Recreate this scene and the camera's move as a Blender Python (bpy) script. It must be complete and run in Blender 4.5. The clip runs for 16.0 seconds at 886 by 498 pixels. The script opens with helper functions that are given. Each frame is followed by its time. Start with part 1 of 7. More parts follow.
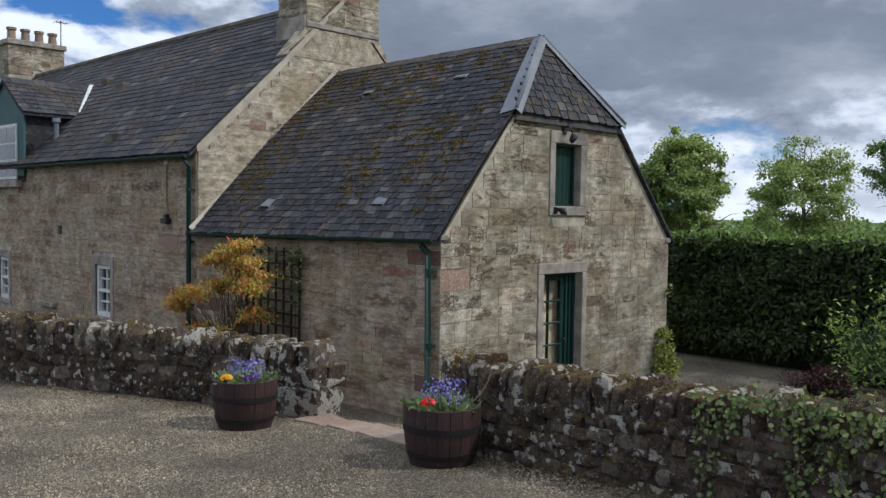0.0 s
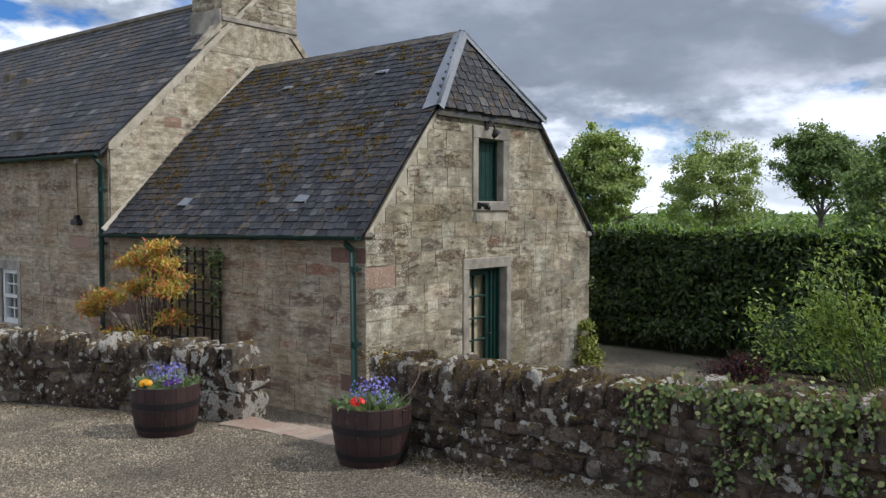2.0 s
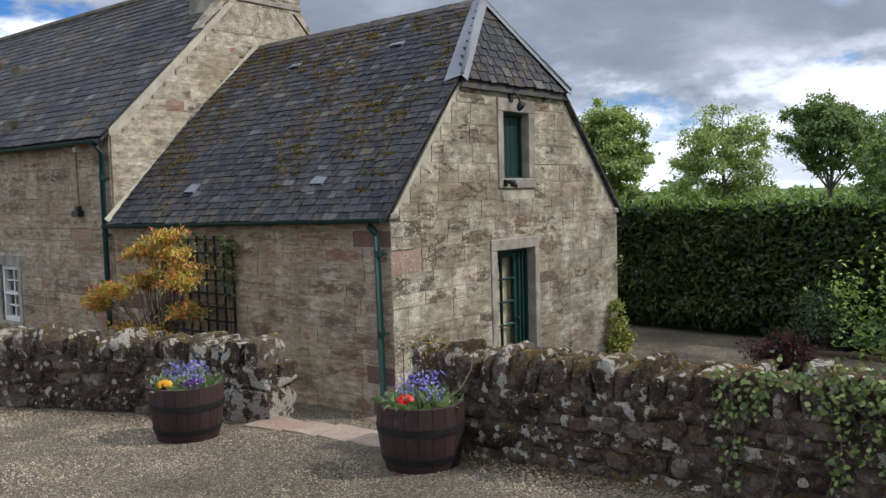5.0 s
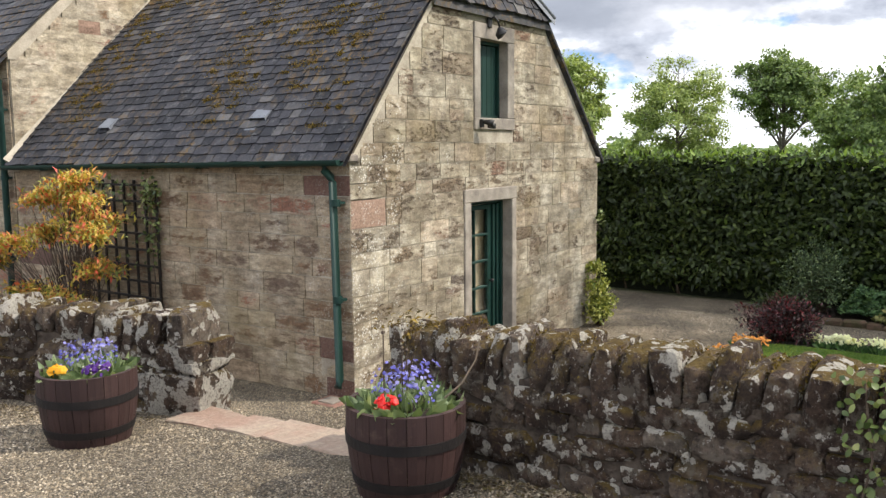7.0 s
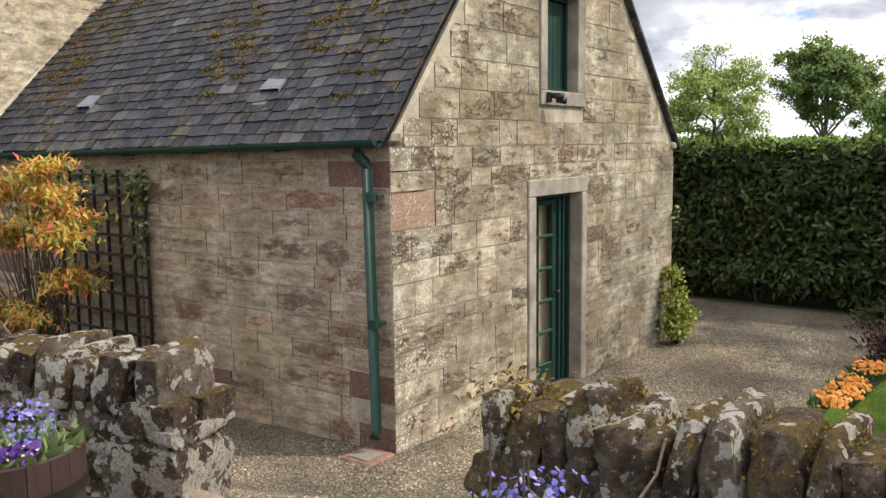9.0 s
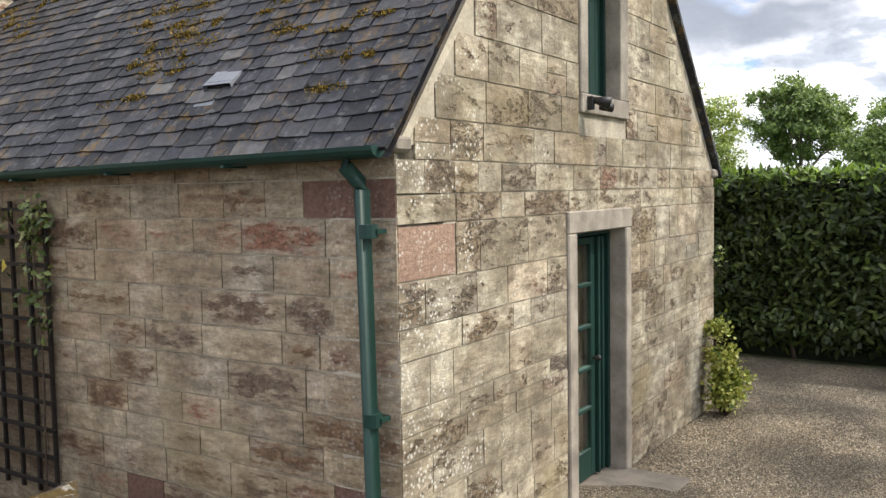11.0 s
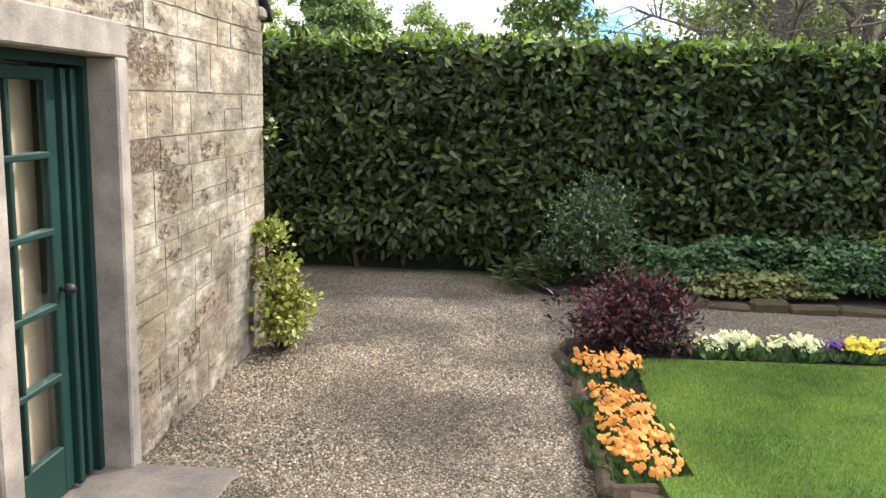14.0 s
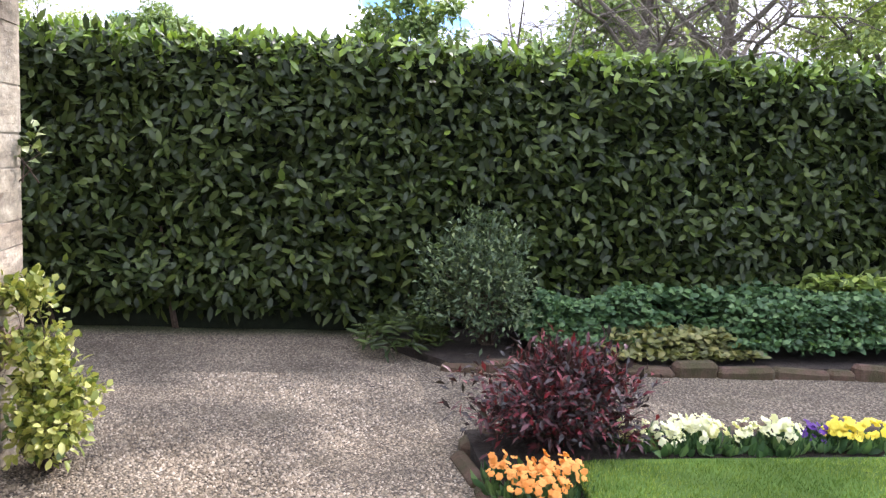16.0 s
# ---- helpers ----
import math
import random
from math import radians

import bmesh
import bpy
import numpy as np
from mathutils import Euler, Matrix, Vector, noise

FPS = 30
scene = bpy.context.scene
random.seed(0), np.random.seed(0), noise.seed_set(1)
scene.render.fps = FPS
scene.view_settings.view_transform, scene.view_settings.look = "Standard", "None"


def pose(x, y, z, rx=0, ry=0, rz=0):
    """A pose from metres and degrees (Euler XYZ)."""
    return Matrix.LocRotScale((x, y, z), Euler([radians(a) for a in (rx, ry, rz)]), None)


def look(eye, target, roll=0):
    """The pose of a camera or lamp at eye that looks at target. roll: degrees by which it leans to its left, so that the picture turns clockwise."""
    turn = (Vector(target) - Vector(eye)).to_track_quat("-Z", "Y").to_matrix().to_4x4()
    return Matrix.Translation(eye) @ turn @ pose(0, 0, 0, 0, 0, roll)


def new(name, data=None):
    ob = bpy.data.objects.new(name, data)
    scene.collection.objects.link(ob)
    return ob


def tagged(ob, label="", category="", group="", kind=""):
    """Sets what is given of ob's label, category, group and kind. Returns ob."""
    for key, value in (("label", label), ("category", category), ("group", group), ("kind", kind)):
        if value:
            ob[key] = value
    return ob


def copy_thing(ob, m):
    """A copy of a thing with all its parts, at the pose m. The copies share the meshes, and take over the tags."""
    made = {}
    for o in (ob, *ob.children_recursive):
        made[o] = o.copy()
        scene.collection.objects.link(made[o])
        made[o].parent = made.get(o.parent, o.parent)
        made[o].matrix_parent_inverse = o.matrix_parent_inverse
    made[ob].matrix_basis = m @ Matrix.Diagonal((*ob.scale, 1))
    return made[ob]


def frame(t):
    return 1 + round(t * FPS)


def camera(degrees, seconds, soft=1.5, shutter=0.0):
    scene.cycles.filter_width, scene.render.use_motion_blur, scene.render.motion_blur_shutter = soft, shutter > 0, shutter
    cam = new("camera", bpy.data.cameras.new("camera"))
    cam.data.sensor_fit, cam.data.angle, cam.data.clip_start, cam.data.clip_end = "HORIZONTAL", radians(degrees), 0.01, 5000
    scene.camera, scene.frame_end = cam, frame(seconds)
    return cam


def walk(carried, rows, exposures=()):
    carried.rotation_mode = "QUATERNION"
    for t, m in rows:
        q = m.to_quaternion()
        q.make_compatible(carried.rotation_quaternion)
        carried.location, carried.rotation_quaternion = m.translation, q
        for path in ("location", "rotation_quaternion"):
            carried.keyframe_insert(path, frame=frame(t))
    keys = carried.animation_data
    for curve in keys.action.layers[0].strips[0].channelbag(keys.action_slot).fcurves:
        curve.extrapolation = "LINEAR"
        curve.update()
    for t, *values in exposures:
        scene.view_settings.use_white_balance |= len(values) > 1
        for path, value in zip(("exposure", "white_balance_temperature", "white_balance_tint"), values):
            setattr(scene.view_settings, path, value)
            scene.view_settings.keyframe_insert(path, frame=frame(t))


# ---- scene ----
cam = camera(54.7, 16.0, soft=1.4)
PATH = [
    (0, (-8.026, -7.825, 2.96), (-6.592, -6.433, 2.874), 0.9),
    (0.5, (-8.031, -7.796, 2.958), (-6.555, -6.451, 2.838), 0.7),
    (1, (-8.024, -7.794, 2.954), (-6.505, -6.499, 2.83), 0.6),
    (1.5, (-7.966, -7.734, 2.934), (-6.397, -6.498, 2.823), 0.6),
    (2, (-7.998, -7.736, 2.951), (-6.443, -6.482, 2.859), 0.1),
    (2.5, (-8.013, -7.788, 2.964), (-6.509, -6.474, 2.865), -0.9),
    (3, (-7.97, -7.737, 2.96), (-6.463, -6.426, 2.86), -1.1),
    (3.5, (-8.049, -7.675, 2.972), (-6.52, -6.391, 2.874), -1.9),
    (3.7, (-8.111, -7.602, 2.996), (-6.573, -6.327, 2.895), -2.3),
    (5.8, (-7.207, -6.484, 2.818), (-5.639, -5.256, 2.642), -0.2),
    (6, (-7.089, -6.346, 2.815), (-5.521, -5.12, 2.624), 0.4),
    (6.5, (-6.833, -5.968, 2.751), (-5.235, -4.786, 2.528), 0.9),
    (7, (-6.523, -5.648, 2.725), (-4.891, -4.516, 2.489), -0.5),
    (7.5, (-6.14, -5.29, 2.683), (-4.483, -4.2, 2.425), -0.2),
    (8, (-5.809, -4.9, 2.647), (-4.16, -3.795, 2.397), -0.3),
    (8.5, (-5.429, -4.533, 2.633), (-3.817, -3.374, 2.398), -0.3),
    (9, (-5.063, -4.129, 2.57), (-3.452, -2.969, 2.327), -0.7),
    (9.2, (-4.912, -3.979, 2.544), (-3.309, -2.806, 2.305), -1.0),
    (11.3, (-3.348, -2.402, 2.339), (-1.646, -1.357, 2.227), -1.0),
    (11.5, (-3.194, -2.286, 2.307), (-1.459, -1.297, 2.189), -1.3),
    (12, (-2.702, -2.029, 2.274), (-0.88, -1.212, 2.164), -1.5),
    (12.5, (-2.206, -1.85, 2.228), (-0.284, -1.325, 2.054), -0.3),
    (13, (-1.741, -1.839, 2.161), (0.225, -1.573, 1.906), 1.3),
    (13.5, (-1.282, -1.784, 1.995), (0.684, -1.671, 1.646), -1.5),
    (14, (-0.816, -1.776, 1.872), (1.153, -1.674, 1.536), 1.3),
    (14.5, (-0.342, -1.706, 1.805), (1.627, -1.731, 1.456), 1.7),
    (15, (0.134, -1.699, 1.793), (2.104, -1.835, 1.477), 2.4),
    (15.5, (0.625, -1.606, 1.707), (2.595, -1.8, 1.42), 3.0),
    (16, (1.088, -1.599, 1.657), (3.057, -1.869, 1.428), 2.3),
]
walk(cam, [(t, look(eye, target, roll)) for t, eye, target, roll in PATH],
     [(0.0, -0.42, 5800, 9), (0.5, -0.22, 5900, 9), (3.5, -0.14, 5950, 9), (5.8, 0.14, 6150, 10), (7.0, 0.55, 6550, 11), (9.2, 0.50, 6750, 11), (11.5, 0.65, 6550, 10), (12.5, 0.28, 6600, 9), (13.0, 0.46, 6450, 10), (13.5, 1.12, 6500, 12), (14.0, 1.25, 6400, 14), (15.0, 1.36, 6100, 19), (16.0, 1.54, 5950, 22)])

# ---- sky and sun ----
SUN_DIR = Vector((0.42, -0.58, 0.70)).normalized()
world = bpy.data.worlds.new("sky")
scene.world = world
world.use_nodes = True


def link(nt, a, b):
    nt.links.new(a, b)


def node(nt, kind, **values):
    """A shader node; values are sockets to link or plain settings, by socket name (spaces as _)."""
    n = nt.nodes.new(kind)
    for key, v in values.items():
        name = key.replace("_", " ")
        if name in n.inputs:
            if isinstance(v, bpy.types.NodeSocket):
                link(nt, v, n.inputs[name])
            else:
                n.inputs[name].default_value = v
        else:
            setattr_plain(n, key, v)
    return n


def setattr_plain(n, key, v):
    if key == "operation":
        n.operation = v
    elif key == "blend_type":
        n.blend_type = v
    elif key == "data_type":
        n.data_type = v
    elif key == "feature":
        n.feature = v
    elif key == "distance_mode":
        n.distance = v


def ramp(nt, fac, stops):
    n = nt.nodes.new("ShaderNodeValToRGB")
    el = n.color_ramp.elements
    while len(el) < len(stops):
        el.new(0.5)
    for e, (p, c) in zip(el, stops):
        e.position = p
        e.color = (c, c, c, 1) if isinstance(c, (int, float)) else (*c, 1)
    link(nt, fac, n.inputs["Fac"])
    return n.outputs["Color"]


def mix(nt, fac, a, b, blend="MIX"):
    n = nt.nodes.new("ShaderNodeMix")
    n.data_type = "RGBA"
    n.blend_type = blend
    for sock, v in ((n.inputs[0], fac), (n.inputs[6], a), (n.inputs[7], b)):
        if isinstance(v, bpy.types.NodeSocket):
            link(nt, v, sock)
        elif isinstance(v, (int, float)):
            sock.default_value = v
        else:
            sock.default_value = (*v, 1)
    return n.outputs[2]


def math_(nt, op, a, b=0.0):
    n = nt.nodes.new("ShaderNodeMath")
    n.operation = op
    for sock, v in ((n.inputs[0], a), (n.inputs[1], b)):
        if isinstance(v, bpy.types.NodeSocket):
            link(nt, v, sock)
        else:
            sock.default_value = v
    return n.outputs[0]


def noise_(nt, vec, scale, detail=4.0, rough=0.55, out="Fac"):
    n = nt.nodes.new("ShaderNodeTexNoise")
    n.inputs["Scale"].default_value = scale
    n.inputs["Detail"].default_value = detail
    n.inputs["Roughness"].default_value = rough
    link(nt, vec, n.inputs["Vector"])
    return n.outputs[out]


def make_sky():
    nt = world.node_tree
    bg = nt.nodes["Background"]
    sky = nt.nodes.new("ShaderNodeTexSky")
    sky.sky_type = "NISHITA"
    sky.sun_disc = False
    sky.sun_elevation = math.asin(SUN_DIR.z)
    sky.sun_rotation = math.atan2(SUN_DIR.x, SUN_DIR.y)
    co = nt.nodes.new("ShaderNodeTexCoord").outputs["Generated"]
    sep = node(nt, "ShaderNodeSeparateXYZ", Vector=co)
    z = sep.outputs["Z"]
    # heaped clouds, flattened towards the horizon, each lit from above
    heap = node(nt, "ShaderNodeCombineXYZ", X=sep.outputs["X"], Y=sep.outputs["Y"], Z=math_(nt, "ADD", math_(nt, "MULTIPLY", z, 2.3), CLOUD_SEED)).outputs[0]
    above = node(nt, "ShaderNodeVectorMath", operation="ADD")
    link(nt, heap, above.inputs[0])
    above.inputs[1].default_value = (0.0, 0.0, 0.055)
    cover = noise_(nt, heap, 3.1, 10, 0.56)
    higher = noise_(nt, above.outputs[0], 3.1, 10, 0.56)
    mask = ramp(nt, cover, [(0.40, 0.0), (0.455, 1.0)])
    shade = math_(nt, "ADD", math_(nt, "MULTIPLY", math_(nt, "SUBTRACT", higher, cover), 3.4), 0.46)
    shade = math_(nt, "ADD", shade, math_(nt, "MULTIPLY", math_(nt, "SUBTRACT", cover, 0.5), 0.9))
    body = ramp(nt, shade, [(0.28, (9.4, 9.5, 9.8)), (0.46, (6.8, 7.0, 7.6)), (0.60, (3.8, 4.1, 4.7)), (0.78, (2.5, 2.75, 3.3))])
    # a grey deck with a ragged lower edge hangs over the heaps
    edge = math_(nt, "ADD", z, math_(nt, "MULTIPLY", math_(nt, "SUBTRACT", noise_(nt, heap, 1.7, 8, 0.55), 0.5), 0.30))
    deck = ramp(nt, edge, [(0.135, 0.0), (0.165, 1.0)])
    grey = ramp(nt, noise_(nt, heap, 2.6, 8, 0.6), [(0.34, (4.8, 5.0, 5.5)), (0.52, (2.5, 2.75, 3.25)), (0.68, (1.8, 2.0, 2.45))])
    tear = ramp(nt, noise_(nt, heap, 1.3, 6, 0.5), [(0.56, 1.0), (0.62, 0.0)])
    # it ends towards the north
    north = ramp(nt, math_(nt, "ADD", sep.outputs["X"], math_(nt, "MULTIPLY", math_(nt, "SUBTRACT", noise_(nt, heap, 3.0, 6, 0.55), 0.5), 0.5)), [(0.50, 0.0), (0.64, 1.0)])
    deck = math_(nt, "MULTIPLY", math_(nt, "MULTIPLY", deck, tear), north)
    body = mix(nt, deck, body, grey)
    mask = math_(nt, "MAXIMUM", mask, deck)
    low = ramp(nt, z, [(0.0, 1.0), (0.10, 0.0)])
    body = mix(nt, math_(nt, "MULTIPLY", low, 0.5), body, (9.4, 9.6, 9.9))
    # the veil overhead is brighter than the sky near the horizon
    body = mix(nt, 1.0, body, ramp(nt, z, [(0.32, 0.46), (0.80, 0.80)]), "MULTIPLY")
    body = mix(nt, 1.0, body, (2.0, 2.0, 2.0), "MULTIPLY")
    clear = mix(nt, 1.0, sky.outputs[0], (0.30, 0.54, 0.90), "MULTIPLY")
    link(nt, mix(nt, mask, clear, body), bg.inputs["Color"])
    bg.inputs["Strength"].default_value = 0.15


CLOUD_SEED = 3.7
make_sky()
sun = new("sun", bpy.data.lights.new("sun", "SUN"))
sun.data.energy, sun.data.angle, sun.data.color = 3.3, radians(1.0), (1.0, 0.93, 0.82)
sun.matrix_world = look(SUN_DIR * 60, (0, 0, 0))


# ---- materials ----
def material(name, rough=0.8, metal=0.0, spec=0.5):
    m = bpy.data.materials.new(name)
    m.use_nodes = True
    nt = m.node_tree
    b = nt.nodes["Principled BSDF"]
    b.inputs["Roughness"].default_value = rough
    b.inputs["Metallic"].default_value = metal
    b.inputs["Specular IOR Level"].default_value = spec
    return m, nt, b


def position(nt):
    return nt.nodes.new("ShaderNodeNewGeometry").outputs["Position"]


def chance(nt):
    return nt.nodes.new("ShaderNodeObjectInfo").outputs["Random"]


def island(nt):
    return nt.nodes.new("ShaderNodeNewGeometry").outputs["Random Per Island"]


def bump(nt, b, height, strength, dist):
    n = node(nt, "ShaderNodeBump", Height=height, Strength=strength, Distance=dist)
    link(nt, n.outputs[0], b.inputs["Normal"])


def stretched(nt, pos, by):
    n = nt.nodes.new("ShaderNodeVectorMath")
    n.operation = "MULTIPLY"
    link(nt, pos, n.inputs[0])
    n.inputs[1].default_value = by
    return n.outputs[0]


def ashlar_stone(name, tones, bare=0.0, worn=0.75, limes=((0.285, 0.245, 0.178), (0.42, 0.37, 0.277), (0.63, 0.575, 0.455)), lichen=0.75, soot=0.62, run=2.8, middle=0.22, drift=2.2):
    """Weathered sandstone smeared over with pale lime mortar, the stone's heart showing through in ragged smudges."""
    m, nt, b = material(name, 0.9, spec=0.25)
    pos = position(nt)
    gen = nt.nodes.new("ShaderNodeTexCoord").outputs["Generated"]
    sep = node(nt, "ShaderNodeSeparateXYZ", Vector=gen)
    place = node(nt, "ShaderNodeSeparateXYZ", Vector=pos)
    ex = math_(nt, "MINIMUM", sep.outputs["X"], math_(nt, "SUBTRACT", 1.0, sep.outputs["X"]))
    ez = math_(nt, "MINIMUM", sep.outputs["Z"], math_(nt, "SUBTRACT", 1.0, sep.outputs["Z"]))
    rnd = chance(nt)
    rnd2 = math_(nt, "FRACT", math_(nt, "MULTIPLY", rnd, 7.31))
    rnd3 = math_(nt, "FRACT", math_(nt, "MULTIPLY", rnd, 23.7))
    flat = stretched(nt, pos, (1.0, 1.0, run))
    n1 = noise_(nt, flat, 6.0, 9, 0.70)
    n0 = noise_(nt, stretched(nt, pos, (1.0, 1.0, 1.6)), 1.5, 6, 0.62)
    fine = noise_(nt, pos, 30, 6, 0.72)
    # the heart: a lens in the middle of the stone, ragged, of a size that changes from stone to stone
    lens = math_(nt, "ADD", math_(nt, "MINIMUM", math_(nt, "MULTIPLY", ex, 2.6), 0.5), math_(nt, "MULTIPLY", ez, 1.5))
    f = math_(nt, "ADD", math_(nt, "MULTIPLY", lens, middle), math_(nt, "MULTIPLY", math_(nt, "SUBTRACT", n1, 0.5), 2.6))
    f = math_(nt, "ADD", f, math_(nt, "MULTIPLY", math_(nt, "SUBTRACT", n0, 0.5), drift))
    f = math_(nt, "ADD", f, math_(nt, "MULTIPLY", math_(nt, "SUBTRACT", rnd2, 0.40), 0.62))
    f = math_(nt, "ADD", math_(nt, "ADD", f, math_(nt, "MULTIPLY", math_(nt, "SUBTRACT", fine, 0.5), 0.9)), bare)
    lime_coat = ramp(nt, math_(nt, "MULTIPLY", place.outputs["X"], 0.1), [(0.33, 0.0), (0.50, 1.0)])
    f = math_(nt, "SUBTRACT", f, math_(nt, "MULTIPLY", lime_coat, 0.20))
    heart = ramp(nt, f, [(0.40, 0.0), (0.56, 0.7), (0.85, 1.0)])
    stain = ramp(nt, f, [(0.10, 0.0), (0.55, 0.75)])
    stone = ramp(nt, rnd3, tones)
    stone = mix(nt, 0.85, stone, ramp(nt, fine, [(0.28, 0.5), (0.72, 1.35)]), "MULTIPLY")
    # lime: cream, buff and grey in broad patches
    lime = ramp(nt, noise_(nt, pos, 1.6, 7, 0.66), list(zip((0.38, 0.49, 0.61), limes)))
    lime = mix(nt, 0.75, lime, ramp(nt, noise_(nt, flat, 5.0, 6, 0.68), [(0.36, 0.40), (0.62, 1.18)]), "MULTIPLY")
    lime = mix(nt, 0.8, lime, ramp(nt, fine, [(0.3, 0.55), (0.7, 1.22)]), "MULTIPLY")
    grime = ramp(nt, noise_(nt, stretched(nt, pos, (1.0, 1.0, 1.5)), 3.4, 9, 0.70), [(0.50, 0.0), (0.60, 1.0)])
    lime = mix(nt, math_(nt, "MULTIPLY", math_(nt, "MULTIPLY", grime, soot), math_(nt, "SUBTRACT", 1.0, math_(nt, "MULTIPLY", lime_coat, 0.6))), lime, (0.155, 0.128, 0.095))
    lime = mix(nt, 0.62, lime, ramp(nt, rnd, [(0.0, (1.14, 1.10, 1.0)), (0.25, (0.78, 0.77, 0.76)), (0.5, (1.05, 1.02, 0.96)), (0.72, (0.84, 0.80, 0.74)), (0.86, (1.06, 0.92, 0.82)), (1.0, (1.0, 1.0, 1.0))]), "MULTIPLY")
    col = mix(nt, stain, lime, mix(nt, 0.5, lime, stone))
    col = mix(nt, heart, col, stone)
    # broken, sooty hollows inside the hearts
    pits = math_(nt, "MULTIPLY", ramp(nt, noise_(nt, stretched(nt, pos, (1.0, 1.0, 1.8)), 19, 9, 0.80), [(0.50, 0.0), (0.55, 1.0)]), ramp(nt, f, [(0.40, 0.0), (0.60, 1.0)]))
    col = mix(nt, math_(nt, "MULTIPLY", pits, worn), col, (0.105, 0.083, 0.062))
    speck = ramp(nt, noise_(nt, pos, 55, 4, 0.75), [(0.60, 0.0), (0.68, 1.0)])
    col = mix(nt, math_(nt, "MULTIPLY", speck, 0.35), col, (0.12, 0.10, 0.08))
    damp = ramp(nt, noise_(nt, pos, 0.9, 5, 0.6), [(0.55, 0.0), (0.70, 1.0)])
    col = mix(nt, math_(nt, "MULTIPLY", damp, 0.42), col, (0.30, 0.24, 0.12))
    # lichen, thick about the corner
    near = ramp(nt, math_(nt, "MULTIPLY", math_(nt, "ADD", place.outputs["X"], place.outputs["Y"]), 0.5), [(0.12, 0.14), (0.60, 0.0)])
    lich = node(nt, "ShaderNodeTexVoronoi", Vector=pos, Scale=34.0)
    spots = math_(nt, "MULTIPLY", ramp(nt, lich.outputs["Distance"], [(0.24, 1.0), (0.38, 0.0)]),
                  ramp(nt, math_(nt, "ADD", noise_(nt, pos, 3.3, 6, 0.68), near), [(0.57, 0.0), (0.65, 1.0)]))
    col = mix(nt, math_(nt, "MULTIPLY", spots, lichen), col, (0.70, 0.68, 0.61))
    link(nt, col, b.inputs["Base Color"])
    h = math_(nt, "SUBTRACT", math_(nt, "ADD", math_(nt, "MULTIPLY", n1, 0.8), math_(nt, "MULTIPLY", noise_(nt, pos, 45, 6, 0.75), 0.5)), math_(nt, "MULTIPLY", pits, worn * 0.8))
    bump(nt, b, h, 1.0, 0.016)
    return m


CREAM = [(0.0, (0.22, 0.160, 0.102)), (0.3, (0.18, 0.142, 0.100)), (0.6, (0.24, 0.170, 0.104)), (0.8, (0.18, 0.147, 0.118)), (0.90, (0.26, 0.165, 0.11)), (1.0, (0.33, 0.185, 0.128))]
M_STONE = ashlar_stone("sandstone ashlar", CREAM)
BUFF = [(0.0, (0.20, 0.125, 0.078)), (0.3, (0.25, 0.150, 0.085)), (0.55, (0.17, 0.115, 0.078)), (0.8, (0.21, 0.150, 0.11)), (0.92, (0.31, 0.155, 0.10)), (1.0, (0.34, 0.150, 0.10))]
M_BUFF = ashlar_stone("buff sandstone ashlar", BUFF, -0.27, 0.30, ((0.34, 0.272, 0.187), (0.44, 0.360, 0.256), (0.54, 0.458, 0.343)), 0.25, 0.10, 3.4, 0.52, 1.0)
M_HARL = ashlar_stone("limewashed rubble", BUFF, -0.30, 0.35, ((0.40, 0.345, 0.25), (0.52, 0.455, 0.34), (0.66, 0.59, 0.46)), 0.3, 0.22)
M_RED = ashlar_stone("red sandstone", [(0.0, (0.36, 0.245, 0.180)), (1.0, (0.31, 0.205, 0.150))], 1.4, 0.0, lichen=0.5)
M_DARK_RED = ashlar_stone("dark red sandstone", [(0.0, (0.23, 0.125, 0.092)), (1.0, (0.155, 0.098, 0.078))], 1.4, 0.06, lichen=0.15)


def plain_noise(name, a, b_, scale, rough=0.85, height=0.4, dist=0.01, spec=0.35, fine=60.0, metal=0.0, tint=0.0):
    """Two tones in patches, with a finer grain, and relief to match."""
    m, nt, b = material(name, rough, metal, spec)
    pos = position(nt)
    n1, n2 = noise_(nt, pos, scale, 6, 0.6), noise_(nt, pos, fine, 4, 0.65)
    col = mix(nt, ramp(nt, n1, [(0.36, 0.0), (0.64, 1.0)]), a, b_)
    col = mix(nt, 0.6, col, ramp(nt, n2, [(0.25, 0.6), (0.75, 1.3)]), "MULTIPLY")
    if tint:
        col = mix(nt, tint, col, ramp(nt, island(nt), [(0.0, 0.45), (1.0, 1.5)]), "MULTIPLY")
    link(nt, col, b.inputs["Base Color"])
    if height:
        bump(nt, b, math_(nt, "ADD", n2, n1), height, dist)
    return m


M_MORTAR = plain_noise("lime mortar", (0.54, 0.48, 0.375), (0.36, 0.315, 0.24), 3.0, 0.95, 0.5, 0.008)
M_JOINT = plain_noise("shadowed joint mortar", (0.27, 0.232, 0.178), (0.50, 0.445, 0.35), 3.5, 0.95, 0.4)
M_DRESSED = plain_noise("dressed grey stone", (0.38, 0.335, 0.275), (0.19, 0.165, 0.138), 3.2, 0.9, 0.45, 0.005, fine=90)
M_GREEN = plain_noise("dark green paint", (0.004, 0.028, 0.021), (0.007, 0.038, 0.029), 3.0, 0.52, 0.08, 0.002, 0.4)
M_LEAD = plain_noise("grey lead sheet", (0.135, 0.147, 0.165), (0.19, 0.202, 0.222), 2.0, 0.55, 0.2, 0.004, 0.5)
